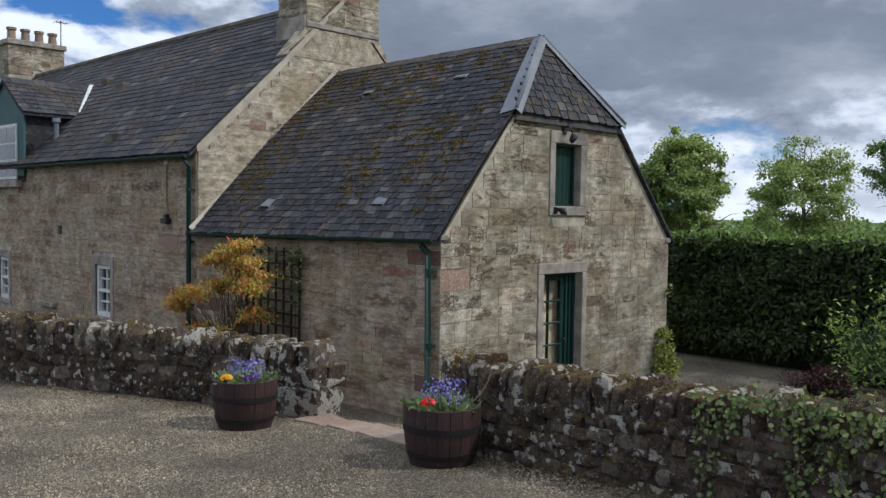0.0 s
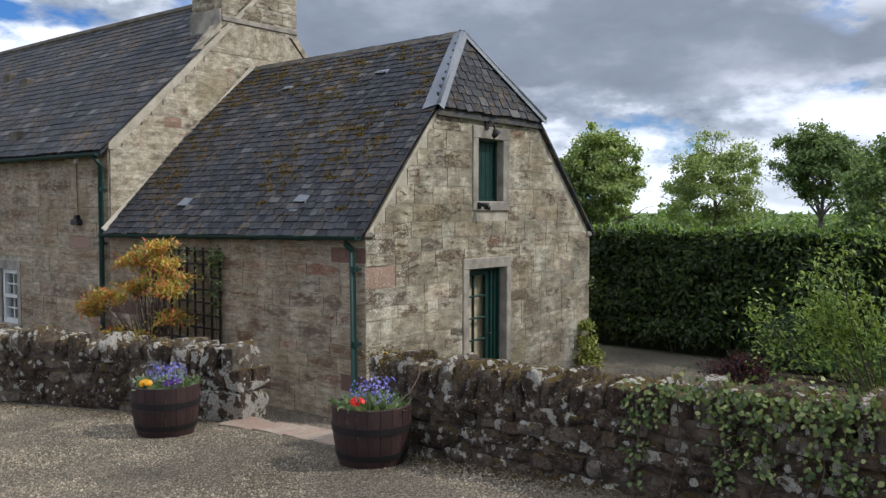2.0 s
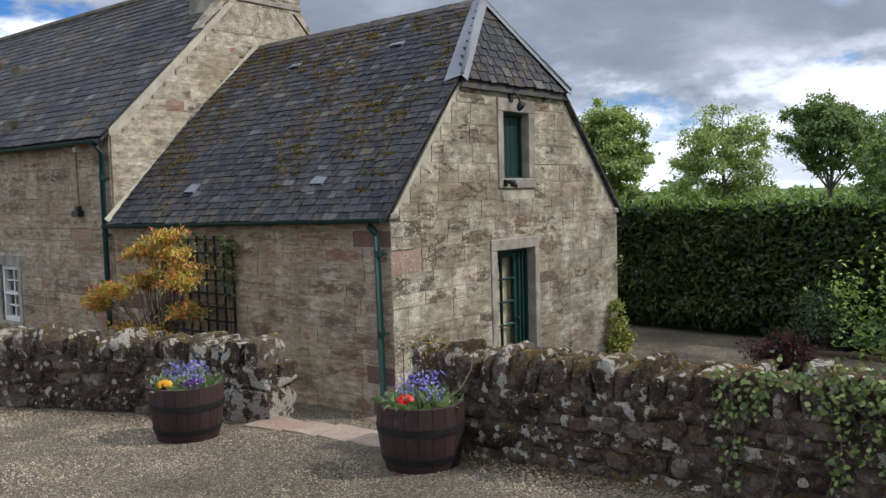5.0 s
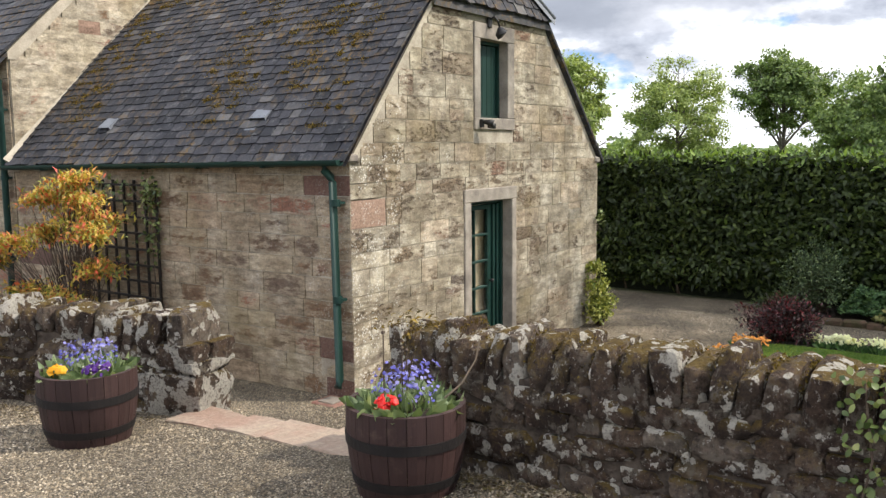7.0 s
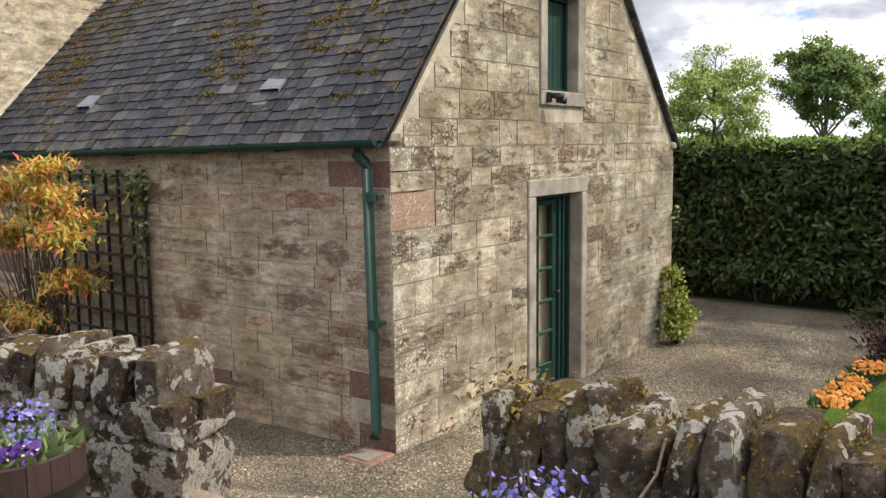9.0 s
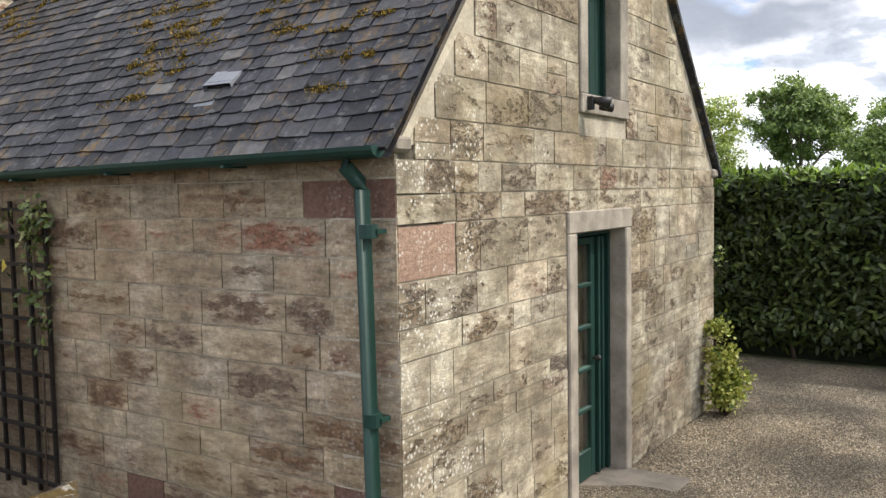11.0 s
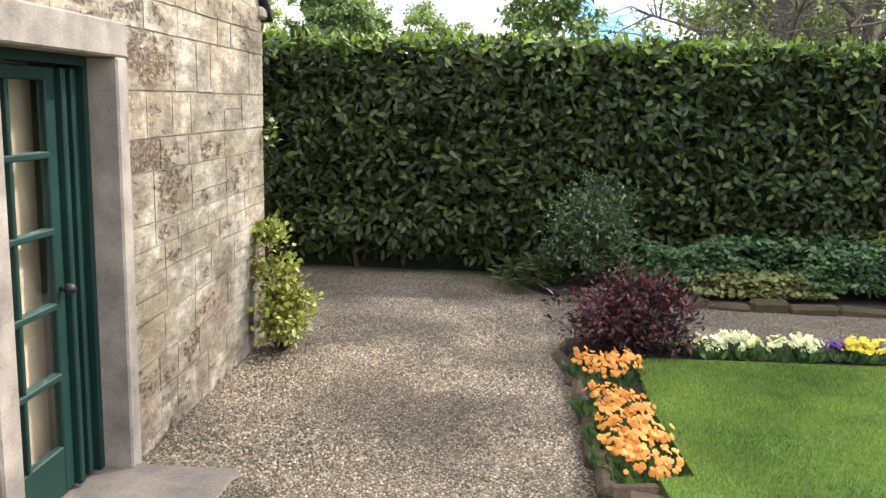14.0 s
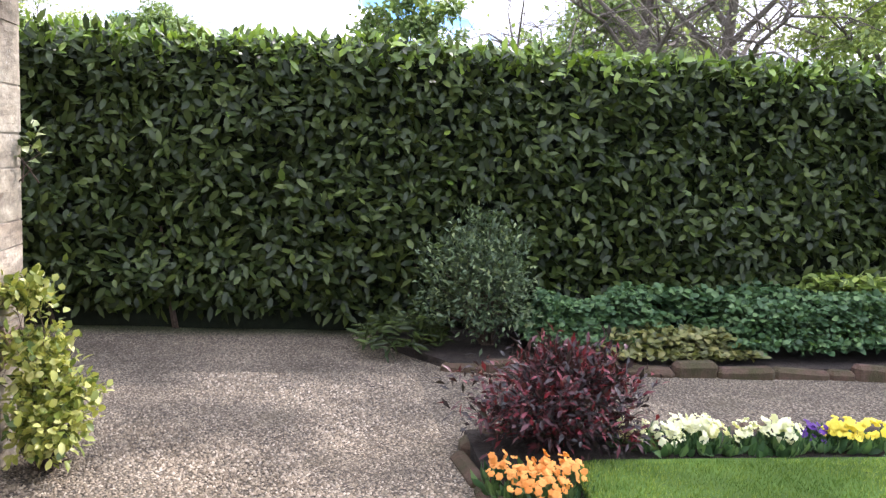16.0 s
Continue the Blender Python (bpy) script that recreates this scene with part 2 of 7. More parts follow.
M_BLACK = plain_noise("black painted metal", (0.012, 0.012, 0.013), (0.03, 0.028, 0.026), 20.0, 0.5, 0.1)
M_WHITE = plain_noise("white window paint", (0.72, 0.72, 0.69), (0.6, 0.6, 0.57), 6.0, 0.5, 0.1)
M_SOIL = plain_noise("dark damp soil", (0.022, 0.017, 0.012), (0.045, 0.034, 0.024), 14.0, 0.95, 1.0, 0.03)
M_STEP = plain_noise("worn trodden stone", (0.21, 0.18, 0.145), (0.13, 0.115, 0.095), 4.0, 0.95, 0.5, 0.008)
M_SLAB = plain_noise("pink and buff sandstone slab", (0.26, 0.172, 0.128), (0.31, 0.255, 0.19), 2.2, 0.9, 0.8, 0.012, fine=24)
M_BRICK = plain_noise("worn red brick", (0.19, 0.085, 0.06), (0.24, 0.15, 0.115), 8.0, 0.9, 0.4)
M_BARK = plain_noise("grey brown bark", (0.11, 0.09, 0.07), (0.21, 0.18, 0.15), 4.0, 0.95, 0.8, 0.03)
M_TWIG = plain_noise("brown twig bark", (0.06, 0.04, 0.028), (0.12, 0.09, 0.065), 15.0, 0.9, 0.4)
M_TRELLIS = plain_noise("dark stained timber", (0.016, 0.012, 0.010), (0.035, 0.028, 0.022), 8.0, 0.8, 0.4)
M_CLAY = plain_noise("buff clay", (0.30, 0.22, 0.15), (0.2, 0.16, 0.12), 5.0, 0.9, 0.3)
M_HOOP = plain_noise("rusted iron hoop", (0.007, 0.006, 0.006), (0.014, 0.011, 0.010), 9.0, 0.65, 0.3)
M_KERB = plain_noise("mossy stone edging", (0.095, 0.058, 0.040), (0.050, 0.046, 0.018), 6.0, 0.95, 0.7, 0.02)
M_ROUGH = plain_noise("rough limewash", (0.52, 0.45, 0.335), (0.24, 0.19, 0.13), 4.5, 0.95, 1.0, 0.03, fine=22)
M_CURTAIN = plain_noise("buff curtain cloth", (0.52, 0.41, 0.29), (0.44, 0.34, 0.24), 5.0, 0.9, 0.2)
M_ROOM = plain_noise("dim plaster", (0.30, 0.24, 0.17), (0.25, 0.2, 0.15), 2.0, 0.9, 0.1)


def glass_material():
    m, nt, b = material("window glass", 0.03, spec=0.5)
    b.inputs["Base Color"].default_value = (0.9, 0.95, 0.93, 1)
    b.inputs["Transmission Weight"].default_value = 1.0
    b.inputs["IOR"].default_value = 1.45
    return m


M_GLASS = glass_material()


def slate_material(name, pick):
    m, nt, b = material(name, 0.72, spec=0.24)
    pos = position(nt)
    rnd = pick(nt)
    col = ramp(nt, rnd, [(0.0, (0.016, 0.017, 0.020)), (0.4, (0.027, 0.028, 0.033)), (0.75, (0.039, 0.039, 0.045)), (0.94, (0.056, 0.055, 0.058)), (1.0, (0.11, 0.105, 0.10))])
    col = mix(nt, 0.7, col, ramp(nt, noise_(nt, pos, 14, 6, 0.7), [(0.3, 0.45), (0.7, 1.6)]), "MULTIPLY")
    bloom = ramp(nt, noise_(nt, pos, 10, 9, 0.78), [(0.54, 0.0), (0.63, 1.0)])
    col = mix(nt, math_(nt, "MULTIPLY", bloom, 0.55), col, (0.165, 0.16, 0.155))
    moss = math_(nt, "MULTIPLY", ramp(nt, noise_(nt, pos, 0.9, 5, 0.65), [(0.42, 0.0), (0.60, 1.0)]),
                 ramp(nt, noise_(nt, pos, 9, 7, 0.75), [(0.52, 0.0), (0.58, 1.0)]))
    col = mix(nt, math_(nt, "MULTIPLY", moss, 0.85), col, mix(nt, noise_(nt, pos, 30, 3), (0.09, 0.056, 0.016), (0.23, 0.135, 0.035)))
    link(nt, col, b.inputs["Base Color"])
    bump(nt, b, noise_(nt, pos, 38, 5, 0.7), 0.5, 0.008)
    return m


M_SLATE = slate_material("blue grey slate", chance)
M_SLATE_J = slate_material("blue grey slate in courses", island)


def rubble_material(name, pick):
    """Dark field stone with sharp white lichen blotches, and moss on what faces up."""
    m, nt, b = material(name, 0.95, spec=0.2)
    geo = nt.nodes.new("ShaderNodeNewGeometry")
    pos = geo.outputs["Position"]
    up = node(nt, "ShaderNodeSeparateXYZ", Vector=geo.outputs["Normal"]).outputs["Z"]
    rnd = pick(nt)
    rnd2 = math_(nt, "FRACT", math_(nt, "MULTIPLY", rnd, 13.7))
    col = ramp(nt, rnd, [(0.0, (0.070, 0.045, 0.033)), (0.4, (0.125, 0.085, 0.061)), (0.7, (0.18, 0.130, 0.096)), (0.9, (0.23, 0.180, 0.140)), (1.0, (0.31, 0.265, 0.21))])
    n1 = noise_(nt, pos, 22, 8, 0.72)
    col = mix(nt, 0.9, col, ramp(nt, n1, [(0.32, 0.18), (0.68, 1.9)]), "MULTIPLY")
    soot = ramp(nt, noise_(nt, pos, 3.2, 6, 0.65), [(0.45, 0.0), (0.62, 0.75)])
    col = mix(nt, soot, col, (0.035, 0.026, 0.020))
    grey = ramp(nt, noise_(nt, pos, 9.0, 8, 0.75), [(0.52, 0.0), (0.60, 0.7)])
    col = mix(nt, grey, col, (0.26, 0.225, 0.18))
    mossy = math_(nt, "MULTIPLY", ramp(nt, math_(nt, "ADD", up, math_(nt, "MULTIPLY", math_(nt, "SUBTRACT", n1, 0.5), 1.9)), [(0.08, 0.0), (0.70, 1.0)]), ramp(nt, noise_(nt, pos, 5.5, 8, 0.75), [(0.45, 0.0), (0.53, 1.0)]))
    col = mix(nt, math_(nt, "MULTIPLY", mossy, 0.95), col, mix(nt, noise_(nt, pos, 40, 3), (0.055, 0.038, 0.012), (0.27, 0.180, 0.048)))
    # lichen: crusts on some stones, round spots on others, thicker about the gateway
    side = math_(nt, "ADD", math_(nt, "MULTIPLY", node(nt, "ShaderNodeSeparateXYZ", Vector=pos).outputs["Y"], 0.1), 0.5)
    crust = ramp(nt, side, [(0.35, 0.0), (0.42, 0.02), (0.47, 0.105), (0.53, 0.06), (0.62, 0.0)])
    blotch = math_(nt, "ADD", noise_(nt, pos, 8.5, 7, 0.62), math_(nt, "ADD", crust, math_(nt, "ADD", math_(nt, "MULTIPLY", up, 0.02), math_(nt, "MULTIPLY", math_(nt, "SUBTRACT", rnd2, 0.5), 0.16))))
    pale = ramp(nt, blotch, [(0.608, 0.0), (0.622, 1.0)])
    vo = node(nt, "ShaderNodeTexVoronoi", Vector=pos, Scale=11.0)
    pick_spot = node(nt, "ShaderNodeSeparateXYZ", Vector=vo.outputs["Color"]).outputs["X"]
    size = math_(nt, "ADD", math_(nt, "MULTIPLY", pick_spot, 0.5), math_(nt, "MULTIPLY", math_(nt, "SUBTRACT", n1, 0.5), 0.5))
    spots = math_(nt, "MULTIPLY", math_(nt, "LESS_THAN", math_(nt, "ADD", vo.outputs["Distance"], 0.14), size), math_(nt, "GREATER_THAN", pick_spot, 0.62))
    pale = math_(nt, "MAXIMUM", pale, spots)
    pale = math_(nt, "MAXIMUM", pale, math_(nt, "MULTIPLY", ramp(nt, noise_(nt, pos, 42, 5, 0.7), [(0.61, 0.0), (0.64, 1.0)]), 0.6))
    pale = math_(nt, "MULTIPLY", pale, ramp(nt, noise_(nt, pos, 48, 5, 0.75), [(0.36, 0.25), (0.50, 1.0)]))
    col = mix(nt, math_(nt, "MULTIPLY", pale, 0.92), col, mix(nt, noise_(nt, pos, 12, 5, 0.7), (0.50, 0.455, 0.37), (0.86, 0.82, 0.72)))
    link(nt, col, b.inputs["Base Color"])
    bump(nt, b, math_(nt, "ADD", math_(nt, "MULTIPLY", noise_(nt, pos, 75, 6, 0.8), 1.1), n1), 1.0, 0.05)
    return m


M_RUBBLE = rubble_material("lichened field stone", chance)


def gravel_material(name, loose=False):
    m, nt, b = material(name, 0.9, spec=0.3)
    pos = position(nt)
    if loose:
        pebble = ramp(nt, island(nt), [(0.0, (0.11, 0.085, 0.056)), (0.4, (0.210, 0.168, 0.112)), (0.8, (0.310, 0.252, 0.172)), (1.0, (0.45, 0.385, 0.285))])
        # broad noise patches: dapples of sun and shade put into the pebble colour
        pebble = mix(nt, 0.9, pebble, ramp(nt, noise_(nt, pos, 0.8, 7, 0.65), [(0.38, 0.62), (0.62, 1.2)]), "MULTIPLY")
        link(nt, pebble, b.inputs["Base Color"])
        return m
    vo = node(nt, "ShaderNodeTexVoronoi", Vector=pos, Scale=72.0)
    tone = node(nt, "ShaderNodeSeparateXYZ", Vector=vo.outputs["Color"]).outputs["X"]
    pebble = ramp(nt, tone, [(0.0, (0.105, 0.082, 0.055)), (0.4, (0.210, 0.170, 0.116)), (0.75, (0.30, 0.248, 0.174)), (1.0, (0.42, 0.36, 0.27))])
    gap = ramp(nt, vo.outputs["Distance"], [(0.30, 1.0), (0.65, 0.35)])
    col = mix(nt, 1.0, pebble, gap, "MULTIPLY")
    # worn patches that also stand in for dapples of sun and shade
    worn = ramp(nt, noise_(nt, pos, 0.8, 7, 0.65), [(0.38, 0.62), (0.62, 1.12)])
    col = mix(nt, 0.9, col, worn, "MULTIPLY")
    damp = ramp(nt, noise_(nt, pos, 1.7, 6, 0.65), [(0.56, 0.0), (0.72, 1.0)])
    col = mix(nt, math_(nt, "MULTIPLY", damp, 0.5), col, (0.10, 0.085, 0.05))
    sx = node(nt, "ShaderNodeSeparateXYZ", Vector=pos)
    far = ramp(nt, math_(nt, "MULTIPLY", sx.outputs["X"], 0.05), [(0.43, 0.0), (0.46, 1.0)])
    dist = math_(nt, "ADD", math_(nt, "MULTIPLY", sx.outputs["X"], sx.outputs["X"]), math_(nt, "MULTIPLY", sx.outputs["Y"], sx.outputs["Y"]))
    dist = math_(nt, "ADD", math_(nt, "MULTIPLY", math_(nt, "POWER", dist, 0.5), 0.02), math_(nt, "MULTIPLY", noise_(nt, pos, 0.7, 4), 0.06))
    far = math_(nt, "MAXIMUM", far, ramp(nt, dist, [(0.44, 0.0), (0.46, 1.0)]))
    meadow = mix(nt, noise_(nt, pos, 0.5, 8, 0.7), (0.05, 0.095, 0.022), (0.10, 0.15, 0.045))
    col = mix(nt, far, col, meadow)
    link(nt, col, b.inputs["Base Color"])
    bump(nt, b, math_(nt, "SUBTRACT", 1.0, vo.outputs["Distance"]), 1.0, 0.018)
    return m


M_GRAVEL = gravel_material("pale gravel")
M_PEBBLE = gravel_material("loose gravel", True)


def leaf_material(name, stops, rough=0.45, glow=0.25, spec=0.4, sun_patch=0.0):
    """Leaves: a tone for each, light shining through."""
    m, nt, b = material(name, rough, spec=spec)
    col = ramp(nt, island(nt), stops)
    # noise that paints sunlit and shaded streaks into the grass colour
    if sun_patch:
        col = mix(nt, sun_patch, col, ramp(nt, noise_(nt, position(nt), 1.3, 6, 0.65), [(0.38, (0.55, 0.62, 0.55)), (0.62, (1.5, 1.32, 1.4))]), "MULTIPLY")
    link(nt, col, b.inputs["Base Color"])
    tr = nt.nodes.new("ShaderNodeBsdfTranslucent")
    link(nt, mix(nt, 1.0, col, (1.25, 1.25, 0.7), "MULTIPLY"), tr.inputs["Color"])
    ms = nt.nodes.new("ShaderNodeMixShader")
    ms.inputs[0].default_value = glow
    link(nt, b.outputs[0], ms.inputs[1])
    link(nt, tr.outputs[0], ms.inputs[2])
    link(nt, ms.outputs[0], nt.nodes["Material Output"].inputs["Surface"])
    return m


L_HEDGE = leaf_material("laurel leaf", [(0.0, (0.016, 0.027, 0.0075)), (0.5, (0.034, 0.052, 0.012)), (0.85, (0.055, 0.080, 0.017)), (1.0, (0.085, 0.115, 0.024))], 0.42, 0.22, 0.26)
# the same laurel in lighter tones: light on the hedge top put into colour
L_HEDGE_TOP = leaf_material("top-lit laurel leaf", [(0.0, (0.078, 0.134, 0.022)), (0.5, (0.147, 0.236, 0.038)), (1.0, (0.259, 0.362, 0.060))], 0.35, 0.3, 0.5)
L_TREE = leaf_material("broad leaf", [(0.0, (0.105, 0.155, 0.050)), (0.5, (0.180, 0.250, 0.078)), (1.0, (0.310, 0.400, 0.120))], 0.6, 0.3)
L_TREE_DARK = leaf_material("dark leaf", [(0.0, (0.085, 0.130, 0.046)), (0.5, (0.150, 0.215, 0.070)), (1.0, (0.270, 0.360, 0.110))], 0.6, 0.3)
L_TREE_LIGHT = leaf_material("spring leaf", [(0.0, (0.150, 0.200, 0.070)), (0.5, (0.260, 0.325, 0.110)), (1.0, (0.420, 0.490, 0.170))], 0.6, 0.4)
L_BUSH = leaf_material("shrub leaf", [(0.0, (0.070, 0.112, 0.024)), (0.5, (0.170, 0.238, 0.050)), (1.0, (0.340, 0.42, 0.10))], 0.5, 0.3)
L_GREYBUSH = leaf_material("grey green leaf", [(0.0, (0.028, 0.050, 0.021)), (0.6, (0.072, 0.110, 0.046)), (0.9, (0.15, 0.20, 0.085)), (1.0, (0.23, 0.28, 0.12))], 0.5, 0.2)
L_PIERIS = leaf_material("amber leaf", [(0.0, (0.13, 0.17, 0.04)), (0.22, (0.30, 0.29, 0.05)), (0.45, (0.56, 0.44, 0.09)), (0.68, (0.62, 0.40, 0.10)), (0.84, (0.60, 0.20, 0.08)), (1.0, (0.52, 0.09, 0.06))], 0.45, 0.35)
L_VARIEG = leaf_material("yellow edged leaf", [(0.0, (0.07, 0.115, 0.022)), (0.3, (0.22, 0.26, 0.045)), (0.7, (0.43, 0.44, 0.10)), (1.0, (0.60, 0.59, 0.23))], 0.4, 0.25)
L_RED = leaf_material("dark red leaf", [(0.0, (0.018, 0.015, 0.012)), (0.45, (0.036, 0.019, 0.018)), (0.76, (0.10, 0.019, 0.023)), (0.94, (0.21, 0.027, 0.036)), (1.0, (0.20, 0.12, 0.11))], 0.4, 0.25)
L_GROUND = leaf_material("geranium leaf", [(0.0, (0.028, 0.066, 0.024)), (0.6, (0.060, 0.125, 0.044)), (1.0, (0.125, 0.205, 0.07))], 0.55, 0.25)
L_HEUCH = leaf_material("olive leaf", [(0.0, (0.070, 0.077, 0.028)), (0.6, (0.140, 0.154, 0.042)), (1.0, (0.224, 0.210, 0.070))], 0.5, 0.25)
L_LITTER = leaf_material("dead leaf", [(0.0, (0.035, 0.024, 0.014)), (0.5, (0.085, 0.058, 0.032)), (0.85, (0.10, 0.085, 0.030)), (1.0, (0.26, 0.20, 0.12))], 0.9, 0.1, 0.1)
L_MOSS = leaf_material("moss tuft", [(0.0, (0.044, 0.032, 0.010)), (0.4, (0.105, 0.074, 0.018)), (0.75, (0.205, 0.138, 0.033)), (1.0, (0.34, 0.245, 0.068))], 0.9, 0.25, 0.1)
L_IVY = leaf_material("ivy leaf", [(0.0, (0.040, 0.066, 0.017)), (0.5, (0.110, 0.152, 0.038)), (0.85, (0.19, 0.23, 0.065)), (1.0, (0.32, 0.335, 0.12))], 0.45, 0.2)
L_POT = leaf_material("bulb leaf", [(0.0, (0.075, 0.115, 0.048)), (0.6, (0.160, 0.215, 0.100)), (1.0, (0.320, 0.375, 0.200))], 0.45, 0.3)
L_GRASS = leaf_material("lawn blade", [(0.0, (0.077, 0.144, 0.020)), (0.6, (0.129, 0.211, 0.033)), (1.0, (0.255, 0.325, 0.084))], 0.6, 0.4, sun_patch=0.9)
F_BLUE = leaf_material("blue petal", [(0.0, (0.099, 0.093, 0.370)), (0.6, (0.178, 0.168, 0.527)), (1.0, (0.357, 0.338, 0.650))], 0.6, 0.25)
F_PURPLE = leaf_material("purple petal", [(0.0, (0.05, 0.012, 0.14)), (1.0, (0.13, 0.04, 0.28))], 0.6, 0.2)
F_RED = leaf_material("scarlet petal", [(0.0, (0.55, 0.01, 0.012)), (1.0, (0.75, 0.03, 0.02))], 0.5, 0.2)
F_ORANGE = leaf_material("orange petal", [(0.0, (0.750, 0.238, 0.034)), (0.6, (0.850, 0.381, 0.085)), (1.0, (0.900, 0.570, 0.237))], 0.6, 0.3)
F_GOLD = leaf_material("golden petal", [(0.0, (0.80, 0.30, 0.01)), (1.0, (0.88, 0.55, 0.03))], 0.6, 0.3)
F_WHITE = leaf_material("cream petal", [(0.0, (0.66, 0.68, 0.30)), (0.6, (0.76, 0.77, 0.50)), (1.0, (0.82, 0.82, 0.72))], 0.6, 0.3)
F_CREAM = leaf_material("pale lemon petal", [(0.0, (0.78, 0.76, 0.30)), (1.0, (0.84, 0.83, 0.56))], 0.6, 0.3)
F_YELLOW = leaf_material("yellow petal", [(0.0, (0.80, 0.60, 0.02)), (1.0, (0.85, 0.76, 0.12))], 0.6, 0.3)


def lawn_material():
    m, nt, b = material("mown lawn", 0.9, spec=0.2)
    pos = position(nt)
    col = mix(nt, noise_(nt, pos, 30, 5, 0.7), (0.038, 0.080, 0.011), (0.095, 0.165, 0.026))
    col = mix(nt, 0.7, col, ramp(nt, noise_(nt, pos, 1.4, 4), [(0.36, 0.6), (0.64, 1.4)]), "MULTIPLY")
    link(nt, col, b.inputs["Base Color"])
    bump(nt, b, noise_(nt, pos, 160, 3, 0.7), 0.8, 0.01)
    return m


M_LAWN = lawn_material()


def barrel_wood():
    m, nt, b = material("dark stained oak", 0.6, spec=0.35)
    pos = position(nt)
    st = nt.nodes.new("ShaderNodeVectorMath")
    st.operation = "MULTIPLY"
    link(nt, pos, st.inputs[0])
    st.inputs[1].default_value = (1.0, 1.0, 0.08)
    grain = noise_(nt, st.outputs[0], 70, 5, 0.6)
    col = mix(nt, grain, (0.022, 0.011, 0.010), (0.054, 0.028, 0.025))
    col = mix(nt, 0.8, col, ramp(nt, chance(nt), [(0.0, 0.7), (1.0, 1.3)]), "MULTIPLY")
    scuff = ramp(nt, noise_(nt, pos, 6, 6, 0.7), [(0.58, 0.0), (0.75, 1.0)])
    col = mix(nt, math_(nt, "MULTIPLY", scuff, 0.35), col, (0.16, 0.11, 0.085))
    link(nt, col, b.inputs["Base Color"])
    bump(nt, b, grain, 0.4, 0.006)
    return m


M_OAK = barrel_wood()


# ---- building helpers ----
def thing(name, at, label, category, group="", kind=""):
    """An empty that carries the parts of one thing."""
    ob = new(name)
    ob.location = at
    ob.empty_display_size = 0.1
    return tagged(ob, label, category, group, kind)


def root(ob):
    p = Vector((0, 0, 0))
    while ob:
        p += ob.location
        ob = ob.parent
    return p


def attach(name, me, parent=None, label="", at=None):
    """Link a mesh whose vertices are in world places (or, with at, round a place) under its thing."""
    ob = new(name, me)
    if parent:
        ob.parent = parent
    off = root(parent) if parent else Vector((0, 0, 0))
    if at is None:
        if parent:
            me.transform(Matrix.Translation(-off))
    else:
        ob.matrix_basis = Matrix.Translation(-off) @ at
    return tagged(ob, label) if label else ob


def part(name, bm, mat, parent=None, label="", bevel=0.0, smooth=False):
    if bevel:
        bmesh.ops.bevel(bm, geom=bm.edges[:], offset=bevel, segments=1, affect="EDGES", clamp_overlap=True)
    bmesh.ops.recalc_face_normals(bm, faces=bm.faces[:])
    me = bpy.data.meshes.new(name)
    bm.to_mesh(me)
    bm.free()
    me.materials.append(mat)
    if smooth:
        me.shade_smooth()
    return attach(name, me, parent, label)


def raw(name, verts, faces, mat, parent=None, label="", smooth=False):
    me = bpy.data.meshes.new(name)
    me.from_pydata(verts, [], faces)
    me.materials.append(mat)
    if smooth:
        me.shade_smooth()
    return attach(name, me, parent, label)


def box(bm, lo, hi, turn=None):
    lo, hi = Vector(lo), Vector(hi)
    m = Matrix.Translation((lo + hi) / 2)
    if turn is not None:
        m = m @ turn
    bmesh.ops.create_cube(bm, size=1.0, matrix=m @ Matrix.Diagonal((*(hi - lo), 1)))
    return bm


def boxes(*pairs):
    bm = bmesh.new()
    for lo, hi in pairs:
        box(bm, lo, hi)
    return bm


def prism(outline, axis, a, b):
    """A flat outline pushed from a to b along an axis; the outline gives the other two coordinates."""
    bm = bmesh.new()

    def put(p, d):
        return {"x": (d, p[0], p[1]), "y": (p[0], d, p[1]), "z": (p[0], p[1], d)}[axis]
    va = [bm.verts.new(put(p, a)) for p in outline]
    vb = [bm.verts.new(put(p, b)) for p in outline]
    bm.faces.new(va)
    bm.faces.new(vb[::-1])
    for i in range(len(outline)):
        j = (i + 1) % len(outline)
        bm.faces.new((va[i], vb[i], vb[j], va[j]))
    return bm


def tube(bm, pts, radii, seg=8, caps=True):
    pts = [Vector(p) for p in pts]
    if isinstance(radii, (int, float)):
        radii = [radii] * len(pts)
    rings = []
    for i, p in enumerate(pts):
        d = (pts[min(i + 1, len(pts) - 1)] - pts[max(i - 1, 0)]).normalized()
        side = d.cross((0, 0, 1))
        if side.length < 0.05:
            side = d.cross((0, 1, 0))
        side.normalize()
        up = side.cross(d)
        rings.append([bm.verts.new(p + radii[i] * (side * math.cos(k * math.tau / seg) + up * math.sin(k * math.tau / seg))) for k in range(seg)])
    for r, s in zip(rings, rings[1:]):
        for k in range(seg):
            bm.faces.new((r[k], r[(k + 1) % seg], s[(k + 1) % seg], s[k]))
    if caps:
        bm.faces.new(rings[0])
        bm.faces.new(rings[-1][::-1])
    return bm


def lathe(bm, profile, seg=32):
    rings = [[bm.verts.new((r * math.cos(k * math.tau / seg), r * math.sin(k * math.tau / seg), z)) for k in range(seg)] for r, z in profile]
    for a, b in zip(rings, rings[1:]):
        for k in range(seg):
            bm.faces.new((a[k], a[(k + 1) % seg], b[(k + 1) % seg], b[k]))
    return rings


rng = np.random.default_rng(7)


